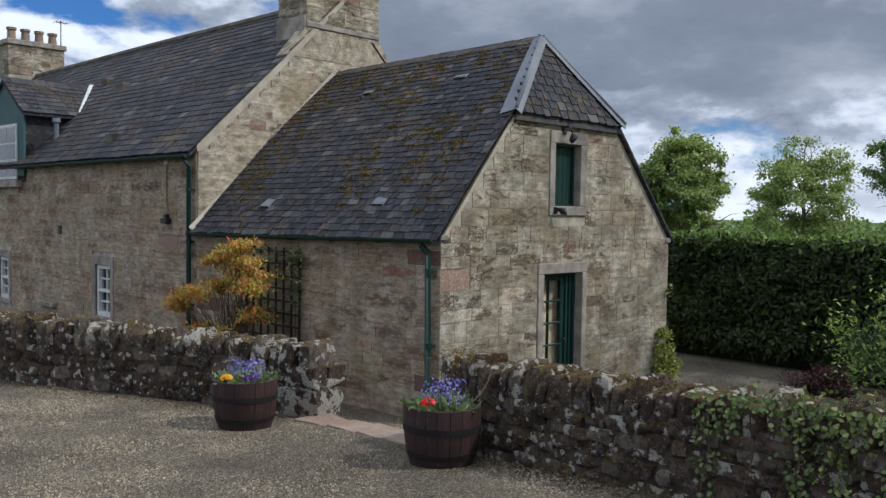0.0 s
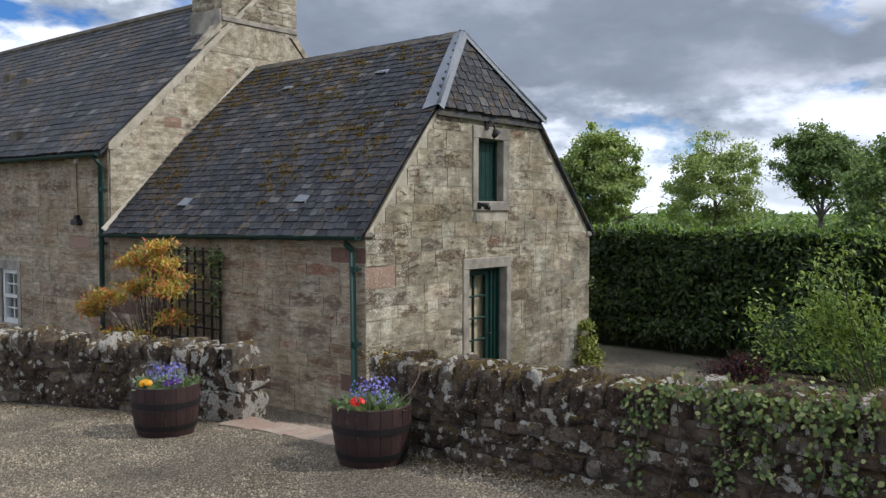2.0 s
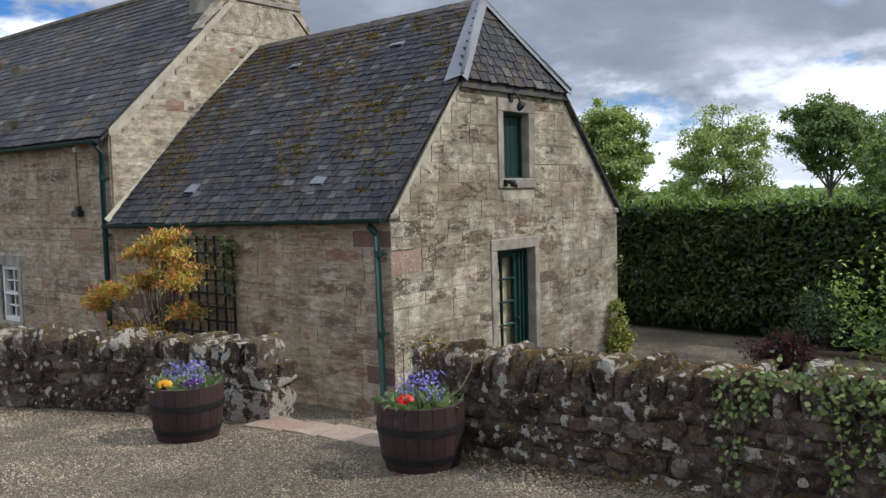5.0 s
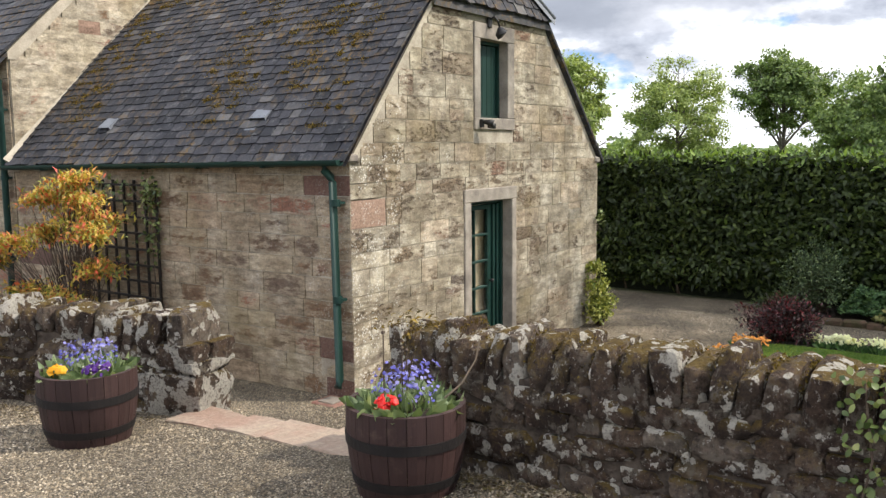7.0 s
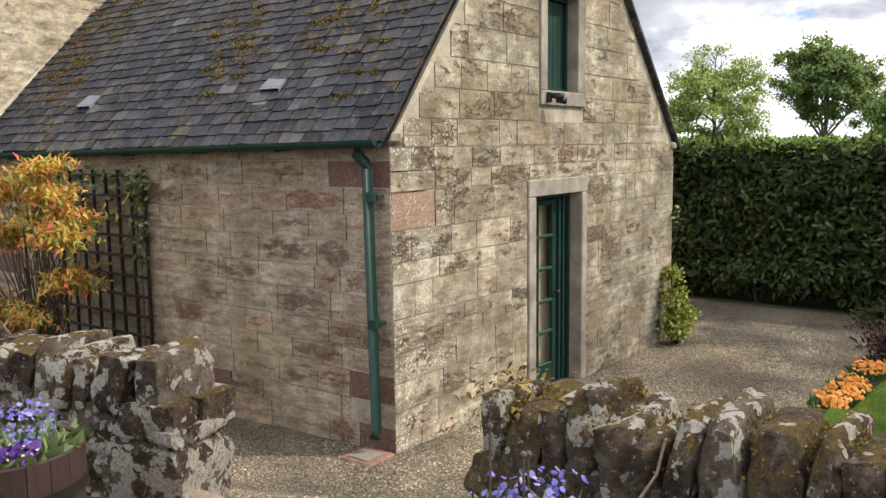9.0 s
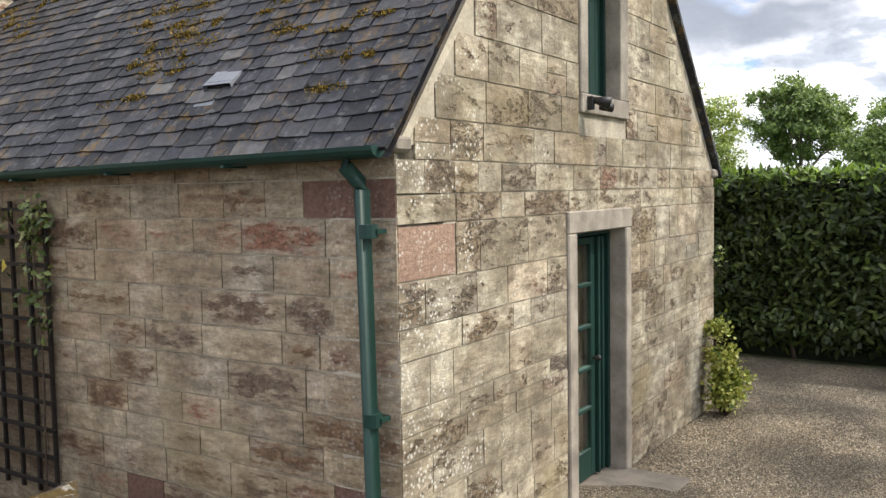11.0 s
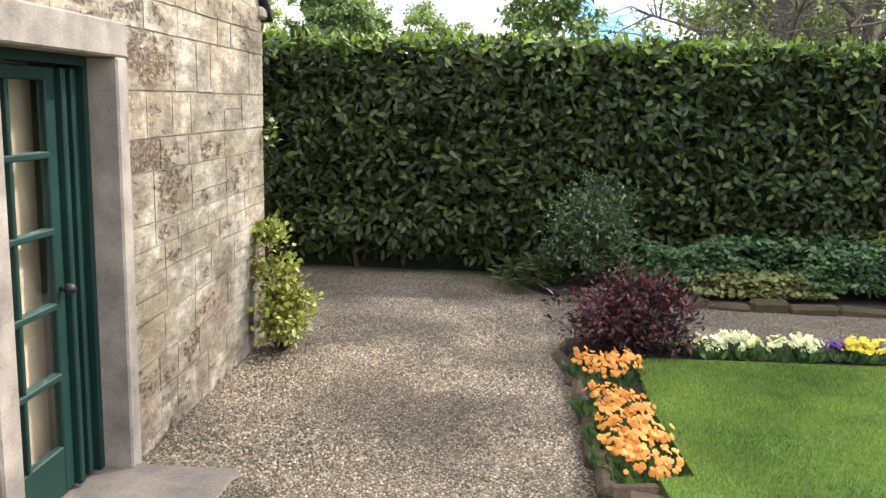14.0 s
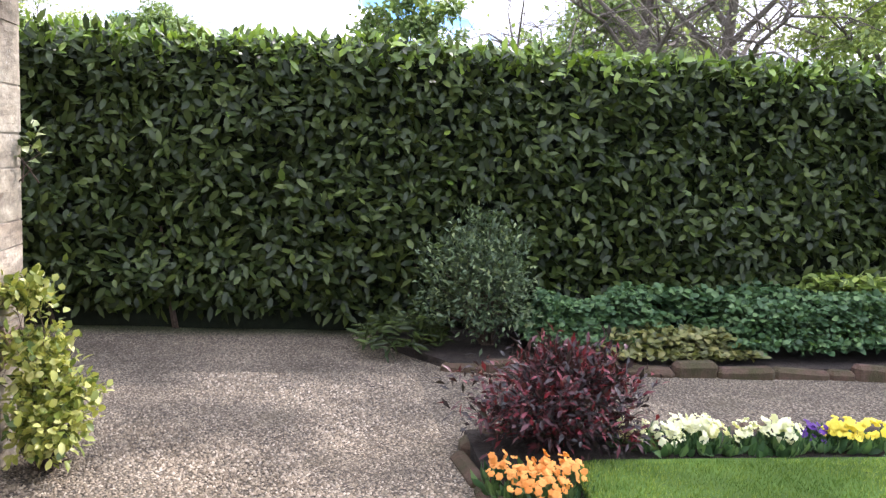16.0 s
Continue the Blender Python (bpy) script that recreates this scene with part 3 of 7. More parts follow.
def unit(v):
    return v / (np.linalg.norm(v, axis=-1, keepdims=True) + 1e-9)


def leaf_mesh(name, pos, along, facing, length, width, mat, fold=0.18, droop=0.12, mats=None, which=None, broad=False):
    """Many folded leaves in one mesh: place, direction, facing and size for each; broad ones have a rounded outline."""
    n = len(pos)
    along = unit(along)
    side = unit(np.cross(along, facing))
    facing = np.cross(side, along)
    L = np.broadcast_to(np.asarray(length, float), (n,))[:, None]
    W = np.broadcast_to(np.asarray(width, float), (n,))[:, None]
    tip = pos + along * L - facing * L * droop
    if broad:
        ring = []
        for k, w in ((0.28, 0.43), (0.66, 0.46)):
            c = pos + along * L * k - facing * L * droop * k * k
            ring += [c + side * W * w + facing * W * fold, c, c - side * W * w + facing * W * fold]
        v = np.stack([pos, *ring, tip], 1).reshape(-1, 3)
        tri = [[0, 2, 1], [0, 3, 2], [1, 2, 5], [1, 5, 4], [2, 3, 6], [2, 6, 5], [4, 5, 7], [5, 6, 7]]
    else:
        mid = pos + along * L * 0.5
        v = np.stack([pos, mid + side * W * 0.5 + facing * W * fold, mid, mid - side * W * 0.5 + facing * W * fold, tip], 1).reshape(-1, 3)
        tri = [[0, 2, 1], [0, 3, 2], [1, 2, 4], [2, 3, 4]]
    f = (np.arange(n)[:, None, None] * (8 if broad else 5) + np.array(tri)[None]).reshape(-1, 3)
    return tri_mesh(name, v, f, mats or [mat], None if which is None else np.repeat(which, len(tri)))


def tri_mesh(name, v, f, mats, index=None):
    me = bpy.data.meshes.new(name)
    me.vertices.add(len(v))
    me.vertices.foreach_set("co", v.astype(np.float32).ravel())
    me.loops.add(f.size)
    me.loops.foreach_set("vertex_index", f.astype(np.int32).ravel())
    me.polygons.add(len(f))
    me.polygons.foreach_set("loop_start", np.arange(len(f), dtype=np.int32) * 3)
    for m in mats:
        me.materials.append(m)
    if index is not None:
        me.polygons.foreach_set("material_index", index.astype(np.int32))
    me.update(calc_edges=True)
    return me


def bloom_mesh(name, pos, facing, radius, mat, petals=6, cup=0.25):
    """Small flowers: a fan of petals round a sunken middle."""
    n = len(pos)
    facing = unit(facing)
    side = unit(np.cross(facing, rng.normal(size=(n, 3))))
    other = np.cross(facing, side)
    R = np.broadcast_to(np.asarray(radius, float), (n,))[:, None]
    vs = [pos - facing * R * cup]
    k2 = petals * 2
    for ring, lift in ((0.62, 0.30), (1.0, 0.05)):
        for k in range(k2):
            a = k * math.tau / k2
            r = R * ring * (1.0 if k % 2 else 0.84) * rng.uniform(0.9, 1.1, (n, 1))
            vs.append(pos + r * (side * math.cos(a) + other * math.sin(a)) + facing * R * (lift + (0.12 if k % 2 else -0.12) + rng.uniform(-0.12, 0.12, (n, 1))))
    v = np.stack(vs, 1).reshape(-1, 3)
    tri = [[0, 1 + k, 1 + (k + 1) % k2] for k in range(k2)]
    for k in range(k2):
        q = (k + 1) % k2
        tri += [[1 + k, 1 + k2 + k, 1 + k2 + q], [1 + k, 1 + k2 + q, 1 + q]]
    f = (np.arange(n)[:, None, None] * (2 * k2 + 1) + np.array(tri)[None]).reshape(-1, 3)
    return tri_mesh(name, v, f, [mat])


# ---- ground ----
def wall_line(y):
    """Where the garden wall stands: straight on the south, swinging out to the north."""
    return -2.33 - 0.40 * max(0.0, y + 0.3)


GARDEN = ((0.0, 0.70), (0.55, 0.50), (1.3, 0.22), (2.3, 0.15), (3.8, 0.08), (5.3, 0.0), (8.0, -0.03), (11.5, -0.03))


def ground_z(x, y):
    s = x - wall_line(y)
    drive = 0.72 - 0.055 * max(-14.0, min(y + 0.5, 0.0)) + 0.035 * min(max(-s, 0.0), 12.0)
    if s <= 0:
        return drive
    z = GARDEN[-1][1]
    for (a, za), (b, zb) in zip(GARDEN, GARDEN[1:]):
        if a <= s < b:
            z = za + (zb - za) * (s - a) / (b - a)
            break
    return z + (drive - 0.72) * max(0.0, 1 - s / 1.2)


def axis_steps(lo, hi, step, reach):
    mid = np.arange(lo, hi + 1e-6, step)
    out = np.geomspace(step * 2, reach, 22)
    return np.concatenate([(lo - out)[::-1], mid, hi + out])


def build_ground():
    xs, ys = axis_steps(-10, 9, 0.16, 700), axis_steps(-10, 9, 0.16, 700)
    verts = [(x, y, ground_z(x, y) + 0.012 * noise.noise((x * 1.3, y * 1.3, 0))) for x in xs for y in ys]
    ny = len(ys)
    faces = [(i * ny + j, (i + 1) * ny + j, (i + 1) * ny + j + 1, i * ny + j + 1) for i in range(len(xs) - 1) for j in range(ny - 1)]
    ob = raw("ground", verts, faces, M_GRAVEL, smooth=True)
    tagged(ob, "pale gravel drive and garden path running out to grass", "ground", kind="structure")


build_ground()


def loose_gravel(name, x0, x1, y0, y1, n, size, label):
    """Single pebbles lying on the gravel, each a low six-sided lump."""
    x, y = rng.uniform(x0, x1, n), rng.uniform(y0, y1, n)
    keep = np.array([not (a > -0.02 and b > -0.02) and not (a > 1.9 and b < -2.3) and abs(a - wall_line(b)) > 0.2 for a, b in zip(x, y)])
    x, y = x[keep], y[keep]
    z = np.array([ground_z(a, b) for a, b in zip(x, y)])
    n = len(x)
    r = size * rng.uniform(0.5, 1.15, n)
    turn = rng.uniform(0, math.tau, n)
    vs = []
    for k in range(5):
        a = turn + k * math.tau / 5 + rng.normal(0, 0.2, n)
        rr = r * rng.uniform(0.75, 1.2, n)
        vs.append(np.stack([x + rr * np.cos(a), y + rr * np.sin(a), z - 0.002 + 0 * r], 1))
    vs.append(np.stack([x + r * 0.25 * np.cos(turn), y + r * 0.25 * np.sin(turn), z + r * rng.uniform(0.6, 1.0, n)], 1))
    v = np.stack(vs, 1).reshape(-1, 3)
    f = (np.arange(n)[:, None, None] * 6 + np.array([[k, (k + 1) % 5, 5] for k in range(5)])[None]).reshape(-1, 3)
    ob = new(name, tri_mesh(name, v, f, [M_PEBBLE]))
    tagged(ob, label, "gravel", kind="stuff")


loose_gravel("path_gravel", 0.2, 7.4, -2.35, 0.0, 52000, 0.0105, "loose pale pebbles on the garden path")
loose_gravel("gate_gravel", -2.2, 0.2, -2.6, 1.6, 15000, 0.0105, "loose pale pebbles inside the gateway")
loose_gravel("drive_gravel", -7.2, -2.45, -7.0, 3.0, 66000, 0.0105, "loose pale pebbles on the drive")


# ---- stones and slates shared by walls and roofs ----
def block_mesh(name, mat, k):
    """A dressed block: front edges eased and the face a little uneven; unit size, front at y = 0 facing -y."""
    r = random.Random(k)
    bm = bmesh.new()
    cols, rows = 4, 3
    front = {}
    for i in range(cols):
        for j in range(rows):
            u, w = i / (cols - 1) - 0.5, j / (rows - 1) - 0.5
            rim = i in (0, cols - 1) or j in (0, rows - 1)
            y = r.uniform(-0.05, 0.1) if rim else r.uniform(-0.55, 0.05)
            front[i, j] = bm.verts.new((u * (0.985 if rim else 1), y, w * (0.98 if rim else 1)))
    for i in range(cols - 1):
        for j in range(rows - 1):
            bm.faces.new((front[i, j], front[i + 1, j], front[i + 1, j + 1], front[i, j + 1]))
    loop = [(i, 0) for i in range(cols)] + [(cols - 1, j) for j in range(1, rows)] + [(i, rows - 1) for i in range(cols - 2, -1, -1)] + [(0, j) for j in range(rows - 2, 0, -1)]
    back = {c: bm.verts.new((front[c].co.x, 1.0, front[c].co.z)) for c in loop}
    for a, b in zip(loop, loop[1:] + loop[:1]):
        bm.faces.new((front[b], front[a], back[a], back[b]))
    me = bpy.data.meshes.new(name)
    bm.to_mesh(me)
    bm.free()
    me.materials.append(mat)
    return me


BLOCKS = [block_mesh("stone", M_STONE, k) for k in range(6)]
BUFF_BLOCKS = [block_mesh("stone", M_BUFF, 40 + k) for k in range(6)]
HARL_BLOCKS = [block_mesh("stone", M_HARL, 60 + k) for k in range(6)]
DARK_RED_BLOCKS = [block_mesh("stone", M_DARK_RED, 80 + k) for k in range(3)]
RED_BLOCKS = [block_mesh("stone", M_RED, 20 + k) for k in range(3)]


def free_spans(u0, u1, z0, z1, holes):
    spans = [(u0, u1)]
    for a, b, c, d in holes:
        if c < z1 - 0.03 and d > z0 + 0.03:
            nxt = []
            for s, e in spans:
                if b <= s or a >= e:
                    nxt.append((s, e))
                else:
                    if a > s:
                        nxt.append((s, a))
                    if b < e:
                        nxt.append((b, e))
            spans = nxt
    return [(s, e) for s, e in spans if e - s > 0.05]


def ashlar(parent, frame_of, courses, span, holes, seed, wide=(0.20, 0.72), red=0.004, depth=0.015, gap=0.004, proud=0.0, plain=None, quoins=0.0, reds=None, sneck=0.16):
    """Coursed blocks as parts of a wall. frame_of(u, z) gives a block's pose; span(z0, z1) the stretch it may fill."""
    r = random.Random(seed)
    for z0, z1 in courses:
        for s, e in free_spans(*span(z0, z1), z0, z1, holes):
            u = s
            while u < e - 0.02:
                w = r.uniform(*wide)
                if e - (u + w) < wide[0]:
                    w = e - u if e - u < wide[1] * 1.25 else (e - u) / 2
                kind = (reds or RED_BLOCKS) if r.random() < (quoins if u < 0.01 else red) else plain or BLOCKS
                cuts = [(z0, z1)]
                if plain is None and z1 - z0 > 0.19 and r.random() < sneck:
                    k = z0 + (z1 - z0) * r.uniform(0.35, 0.65)
                    cuts = [(z0, k), (k, z1)]
                for a, b in cuts:
                    joint = gap * r.uniform(0.4, 2.2) if gap > 0 else gap
                    size = (w - joint * 0.45, depth * r.uniform(0.7, 1.3), b - a - joint)
                    m = frame_of(u + w / 2, (a + b) / 2) @ Matrix.Translation((0, -proud - 0.004 * r.random(), 0)) @ pose(0, 0, 0, 0, r.uniform(-0.7, 0.7), 0) @ Matrix.Diagonal((*size, 1))
                    attach("stone", r.choice(kind), parent, at=m)
                u += w


def course_list(z0, z1, low, high, seed):
    r = random.Random(seed)
    out, z = [], z0
    while z < z1 - 0.05:
        h = r.uniform(low, high)
        if z1 - (z + h) < low * 0.7:
            h = z1 - z
        out.append((z, z + h))
        z += h
    return out


def slate_mesh(mat, w, h, k):
    """One slate, lying in its own plane: x across, y up the slope, z out; the tail edge is chipped."""
    r = random.Random(k)
    bm = bmesh.new()
    t = 0.018
    low = [(-w / 2, r.uniform(0, 0.012)), (-w / 6, r.uniform(-0.006, 0.006)), (w / 5, r.uniform(-0.006, 0.008)), (w / 2, r.uniform(0, 0.014))]
    pts = low + [(w / 2, h), (-w / 2, h)]
    top = [bm.verts.new((x, y, t + (0.020 if y < h / 2 else 0))) for x, y in pts]
    bot = [bm.verts.new((x, y, 0.013 if y < h / 2 else 0)) for x, y in pts]
    bm.faces.new(top)
    for i in range(len(pts)):
        j = (i + 1) % len(pts)
        bm.faces.new((top[j], top[i], bot[i], bot[j]))
    me = bpy.data.meshes.new("slate")
    bm.to_mesh(me)
    bm.free()
    me.materials.append(mat)
    return me


def slate_roof(roof, surf, rows, height, wide, span, seed, single, lift=0.012):
    """Slates in courses over surf(u, v) (metres along and up). Courses below `single` are parts, the rest one joined mesh."""
    r = random.Random(seed)
    pool = [(w, slate_mesh(M_SLATE, w, height * 1.75, 100 + i)) for i, w in enumerate(np.linspace(*wide, 6))]
    verts, faces = [], []
    for k in range(rows):
        v = k * height
        u0, u1 = span(v + height * 0.4)
        u = u0 - r.uniform(0, wide[0] * 0.5)
        while u < u1 - 0.03:
            w, me = r.choice(pool)
            a, b = max(u, u0), min(u + w, u1)
            u += w + 0.011
            if b - a < 0.04:
                continue
            p = surf((a + b) / 2, v)
            du = (surf(b, v) - surf(a, v)).normalized()
            dv = (surf((a + b) / 2, v + 0.05) - p).normalized()
            nn = du.cross(dv).normalized()
            if nn.z < 0:
                nn, du = -nn, -du
            m = Matrix((du, dv, nn)).transposed().to_4x4()
            m.translation = p + nn * (lift + r.uniform(0, 0.005)) + dv * r.uniform(-0.012, 0.012)
            m = m @ pose(0, 0, 0, r.uniform(-0.6, 0.9), r.uniform(-0.7, 0.7), r.uniform(-1.0, 1.0)) @ Matrix.Diagonal(((b - a) / w, 1, 1, 1))
            if k < single:
                attach("slate", me, roof, at=m)
            else:
                base = len(verts)
                verts += [m @ x.co for x in me.vertices]
                faces += [tuple(base + i for i in f.vertices) for f in me.polygons]
    if verts:
        tagged(raw("slating", verts, faces, M_SLATE_J, roof), kind="stuff")


# ---- the cottage ----
EAVE, WIDE, LONG = 2.52, 5.86, 6.2
EAVE_W = EAVE + 0.11
HIP_Z, HIP_L, HIP_R = 4.36, 1.42, 4.10
cottage = thing("cottage", (0, 0, 0), "small sandstone cottage with a half-hipped slate roof", "house")
DOOR = (2.21, 3.19, -0.05, 2.05)
HATCH = (2.43, 3.08, 3.08, 4.03)


def gable_edge(z):
    """Half-open stretch of the gable at height z."""
    kw = min(max(0.0, (z - EAVE_W) / (HIP_Z - EAVE_W)), 1.0)
    ke = min(max(0.0, (z - EAVE) / (HIP_Z - EAVE)), 1.0)
    return HIP_L * kw, WIDE + (HIP_R - WIDE) * ke


def build_gable():
    ys = (0.0075, 0.45)
    x0, x1, _, top = DOOR
    a, b, c, d = HATCH
    x0, x1, top, a, b, c, d = x0 - 0.02, x1 + 0.02, top + 0.02, a - 0.02, b + 0.02, c - 0.02, d + 0.02
    bm = bmesh.new()
    lower = [((0, -0.4), (x0, -0.4), (x0, top), (0, top)), ((x1, -0.4), (WIDE, -0.4), (WIDE, top), (x1, top)),
             ((0, top), (WIDE, top), (WIDE, EAVE), (0, EAVE)), ((0, EAVE), (WIDE, EAVE), (gable_edge(c)[1], c), (gable_edge(c)[0], c)),
             ((gable_edge(c)[0], c), (a, c), (a, d), (gable_edge(d)[0], d)), ((b, c), (gable_edge(c)[1], c), (gable_edge(d)[1], d), (b, d)),
             ((gable_edge(d)[0], d), (gable_edge(d)[1], d), (HIP_R, HIP_Z), (HIP_L, HIP_Z))]
    for o in lower:
        piece = prism(o, "y", *ys)
        me = bpy.data.meshes.new("piece")
        piece.to_mesh(me)
        piece.free()
        bm.from_mesh(me)
        bpy.data.meshes.remove(me)
    bmesh.ops.remove_doubles(bm, verts=bm.verts[:], dist=0.001)
    wall = part("gable_wall", bm, M_JOINT, cottage, "coursed sandstone gable with pale mortar and lichen")
    holes = [(DOOR[0] - 0.15, DOOR[1] + 0.12, -1, 2.215), (HATCH[0] - 0.14, HATCH[1] + 0.17, HATCH[2] - 0.15, HATCH[3] + 0.19), (0.0, 0.57, 1.92, 2.19)]
    rows = course_list(-0.12, 1.90, 0.13, 0.30, 3) + [(1.90, 2.205)] + course_list(2.205, EAVE + 0.03, 0.15, 0.2, 3) + course_list(EAVE + 0.03, HIP_Z - 0.01, 0.13, 0.29, 5)

    def span(z0, z1):
        l, r = gable_edge(z1 + (0.10 if z0 > EAVE else 0))
        inset = -0.03 if z0 > EAVE else 0.0
        return l + inset, r - inset

    ashlar(wall, lambda u, z: pose(u, 0, z), rows, span, holes, 11, red=0.0)
    attach("stone", RED_BLOCKS[0], wall, "large red sandstone quoin", at=pose(0.285, 0, 2.052) @ Matrix.Diagonal((0.555, 0.024, 0.29, 1)))
    verge = 0.07
    for side in (0, 1):
        base = (EAVE_W, EAVE)[side]
        e0, e1 = gable_edge(base)[side], gable_edge(HIP_Z)[side]
        s = 1 if side == 0 else -1
        if side == 0:
            part("verge_mortar", prism([(e0, base), (e0 + s * verge, base), (e1 + s * verge, HIP_Z), (e1, HIP_Z)], "y", -0.024, 0.03), M_MORTAR, cottage, "smooth pale mortar along the verge")
        k = e0 - s * 0.05
        lo, hi = sorted((k, e0 + s * 0.11))
        part("kneeler", boxes(((lo, -0.035, base - 0.05), (hi, 0.30, base + 0.04))), M_DRESSED, cottage, bevel=0.02)


build_gable()


def build_side_wall():
    wall = part("side_wall", boxes(((0.0075, 0.45, -0.4), (0.45, LONG, EAVE_W))), M_JOINT, cottage, "coursed sandstone side wall")
    filler = boxes(((0.0075, 0.0075, -0.4), (0.45, 0.45, EAVE_W - 0.004)))
    part("corner", filler, M_JOINT, cottage)
    rows = course_list(-0.10, EAVE_W - 0.04, 0.18, 0.25, 8)
    ashlar(wall, lambda u, z: pose(0, u, z, 0, 0, -90), rows, lambda a, b: (0.0, LONG), [], 23, (0.28, 0.74), 0.02, plain=BUFF_BLOCKS, quoins=0.4, reds=DARK_RED_BLOCKS)
    part("east_wall", boxes(((WIDE - 0.45, 0.45, -0.4), (WIDE - 0.0, LONG, EAVE))), M_MORTAR, cottage)
    part("floor_slab", boxes(((0.45, 0.45, -0.35), (WIDE - 0.45, LONG, -0.03))), M_ROOM, cottage)


build_side_wall()

RIDGE_S, RIDGE_N = Vector((2.62, 0.47, 5.63)), Vector((3.18, LONG, 5.75))
EAVE_S, EAVE_N = Vector((-0.13, -0.06, EAVE_W - 0.06)), Vector((-0.13, LONG, EAVE_W - 0.13))
SLOPE = 4.46


def west_slope(u, v):
    """u metres along from the gable, v metres up from the eave."""
    k = u / (LONG + 0.06)
    e = EAVE_S.lerp(EAVE_N, k)
    top_s = Vector((2.58, -0.06, 5.63))
    t = top_s.lerp(RIDGE_N, k)
    q = v / SLOPE
    return e.lerp(t, q) + Vector((-0.05, 0, 0.05)) * 4 * q * (1 - q)


def west_span(v):
    hv = SLOPE * 0.575
    start = 0.0 if v < hv else (v - hv) / (SLOPE - hv) * 0.53
    return start, LONG + 0.06


def build_cottage_roof():
    a, b = Vector((HIP_L - 0.02, -0.06, HIP_Z + 0.02)), Vector((HIP_R + 0.02, -0.06, HIP_Z + 0.02))
    e_se, e_ne = Vector((WIDE + 0.1, -0.06, EAVE)), Vector((WIDE + 0.1, LONG, EAVE))
    bm = bmesh.new()
    grid = [[west_slope(u0 + (u1 - u0) * i / 8, SLOPE * j / 12) - Vector((0, 0, 0.02)) for i in range(9)] for j in range(13) for u0, u1 in [west_span(SLOPE * j / 12)]]
    gv = [[bm.verts.new(p) for p in row] for row in grid]
    for r0, r1 in zip(gv, gv[1:]):
        for i in range(8):
            bm.faces.new((r0[i], r0[i + 1], r1[i + 1], r1[i]))
    down = Vector((0, 0, 0.03))
    faces = [(a - down, RIDGE_S - down, b - down), (e_se, b, RIDGE_S, RIDGE_N, e_ne)]
    for f in faces:
        up = [bm.verts.new(p) for p in f]
        dn = [bm.verts.new(p - Vector((0, 0, 0.06))) for p in f]
        bm.faces.new(up)
        bm.faces.new(dn[::-1])
        for i in range(len(f)):
            j = (i + 1) % len(f)
            bm.faces.new((up[i], dn[i], dn[j], up[j]))
    roof = part("roof", bm, M_SLATE_J, cottage, "mossy blue-grey slate roof")
    slate_roof(roof, west_slope, 35, SLOPE / 35, (0.13, 0.25), west_span, 31, 9)

    hl = (RIDGE_S - (a + b) / 2).length
    w = (b - a).length
    rise = (RIDGE_S - (a + b) / 2) / hl
    cross = (b - a) / w
    slate_roof(roof, lambda u, v: a + cross * u + rise * v, 10, hl / 10, (0.16, 0.26), lambda v: (v / hl * w * 0.52 + 0.01, w * (1 - v / hl * 0.48) - 0.01), 37, 8)
    # lead over the hips and a stone ridge
    for lo, side in ((a, -1), (b, 1)):
        d = (RIDGE_S - lo).normalized()
        n1 = Vector((-0.735 if side < 0 else 0.735, 0, 0.68))
        n2 = Vector((0, -0.88, 0.47))
        nn = (n1 + n2).normalized()
        bm = bmesh.new()
        f1, f2 = d.cross(n1).normalized(), d.cross(n2).normalized()
        if f1.dot(n2) > 0:
            f1 = -f1
        if f2.dot(n1) > 0:
            f2 = -f2
        st = [[bm.verts.new(p + q) for q in (f1 * wide + n1 * 0.078, nn * 0.10, f2 * 0.06 + n2 * 0.075)]
              for p, wide in ((lo - d * 0.03, 0.21), (lo.lerp(RIDGE_S, 0.5), 0.16), (RIDGE_S + d * 0.02, 0.09))]
        for r, s in zip(st, st[1:]):
            for i in range(2):
                bm.faces.new((r[i], r[i + 1], s[i + 1], s[i]))
        ob = part("hip_flashing", bm, M_LEAD, cottage, "grey lead hip flashing")
        so = ob.modifiers.new("thick", "SOLIDIFY")
        so.thickness = 0.008
        bm = bmesh.new()
        tube(bm, [lo + nn * 0.10, RIDGE_S + nn * 0.08], 0.028, 8)
        part("hip_roll", bm, M_LEAD, cottage, smooth=True)
    r = random.Random(4)
    n = 13
    for i in range(n):
        p, q = RIDGE_S.lerp(RIDGE_N, i / n), RIDGE_S.lerp(RIDGE_N, (i + 0.985) / n)
        bm = bmesh.new()
        dz = r.uniform(0, 0.012)
        st = [[bm.verts.new(c + Vector(o)) for o in ((-0.17, 0, -0.135 + dz), (-0.035, 0, 0.045 + dz), (0.035, 0, 0.045 + dz), (0.17, 0, -0.135 + dz))] for c in (p, q)]
        for k in range(3):
            bm.faces.new((st[0][k], st[0][k + 1], st[1][k + 1], st[1][k]))
        bm.faces.new(st[0][::-1])
        bm.faces.new(st[1])
        part("ridge_tile", bm, M_RIDGE, roof, "")
    return roof


M_RIDGE = plain_noise("weathered ridge stone", (0.085, 0.07, 0.05), (0.16, 0.14, 0.11), 3.0, 0.95, 0.6, 0.01)
cottage_roof = build_cottage_roof()


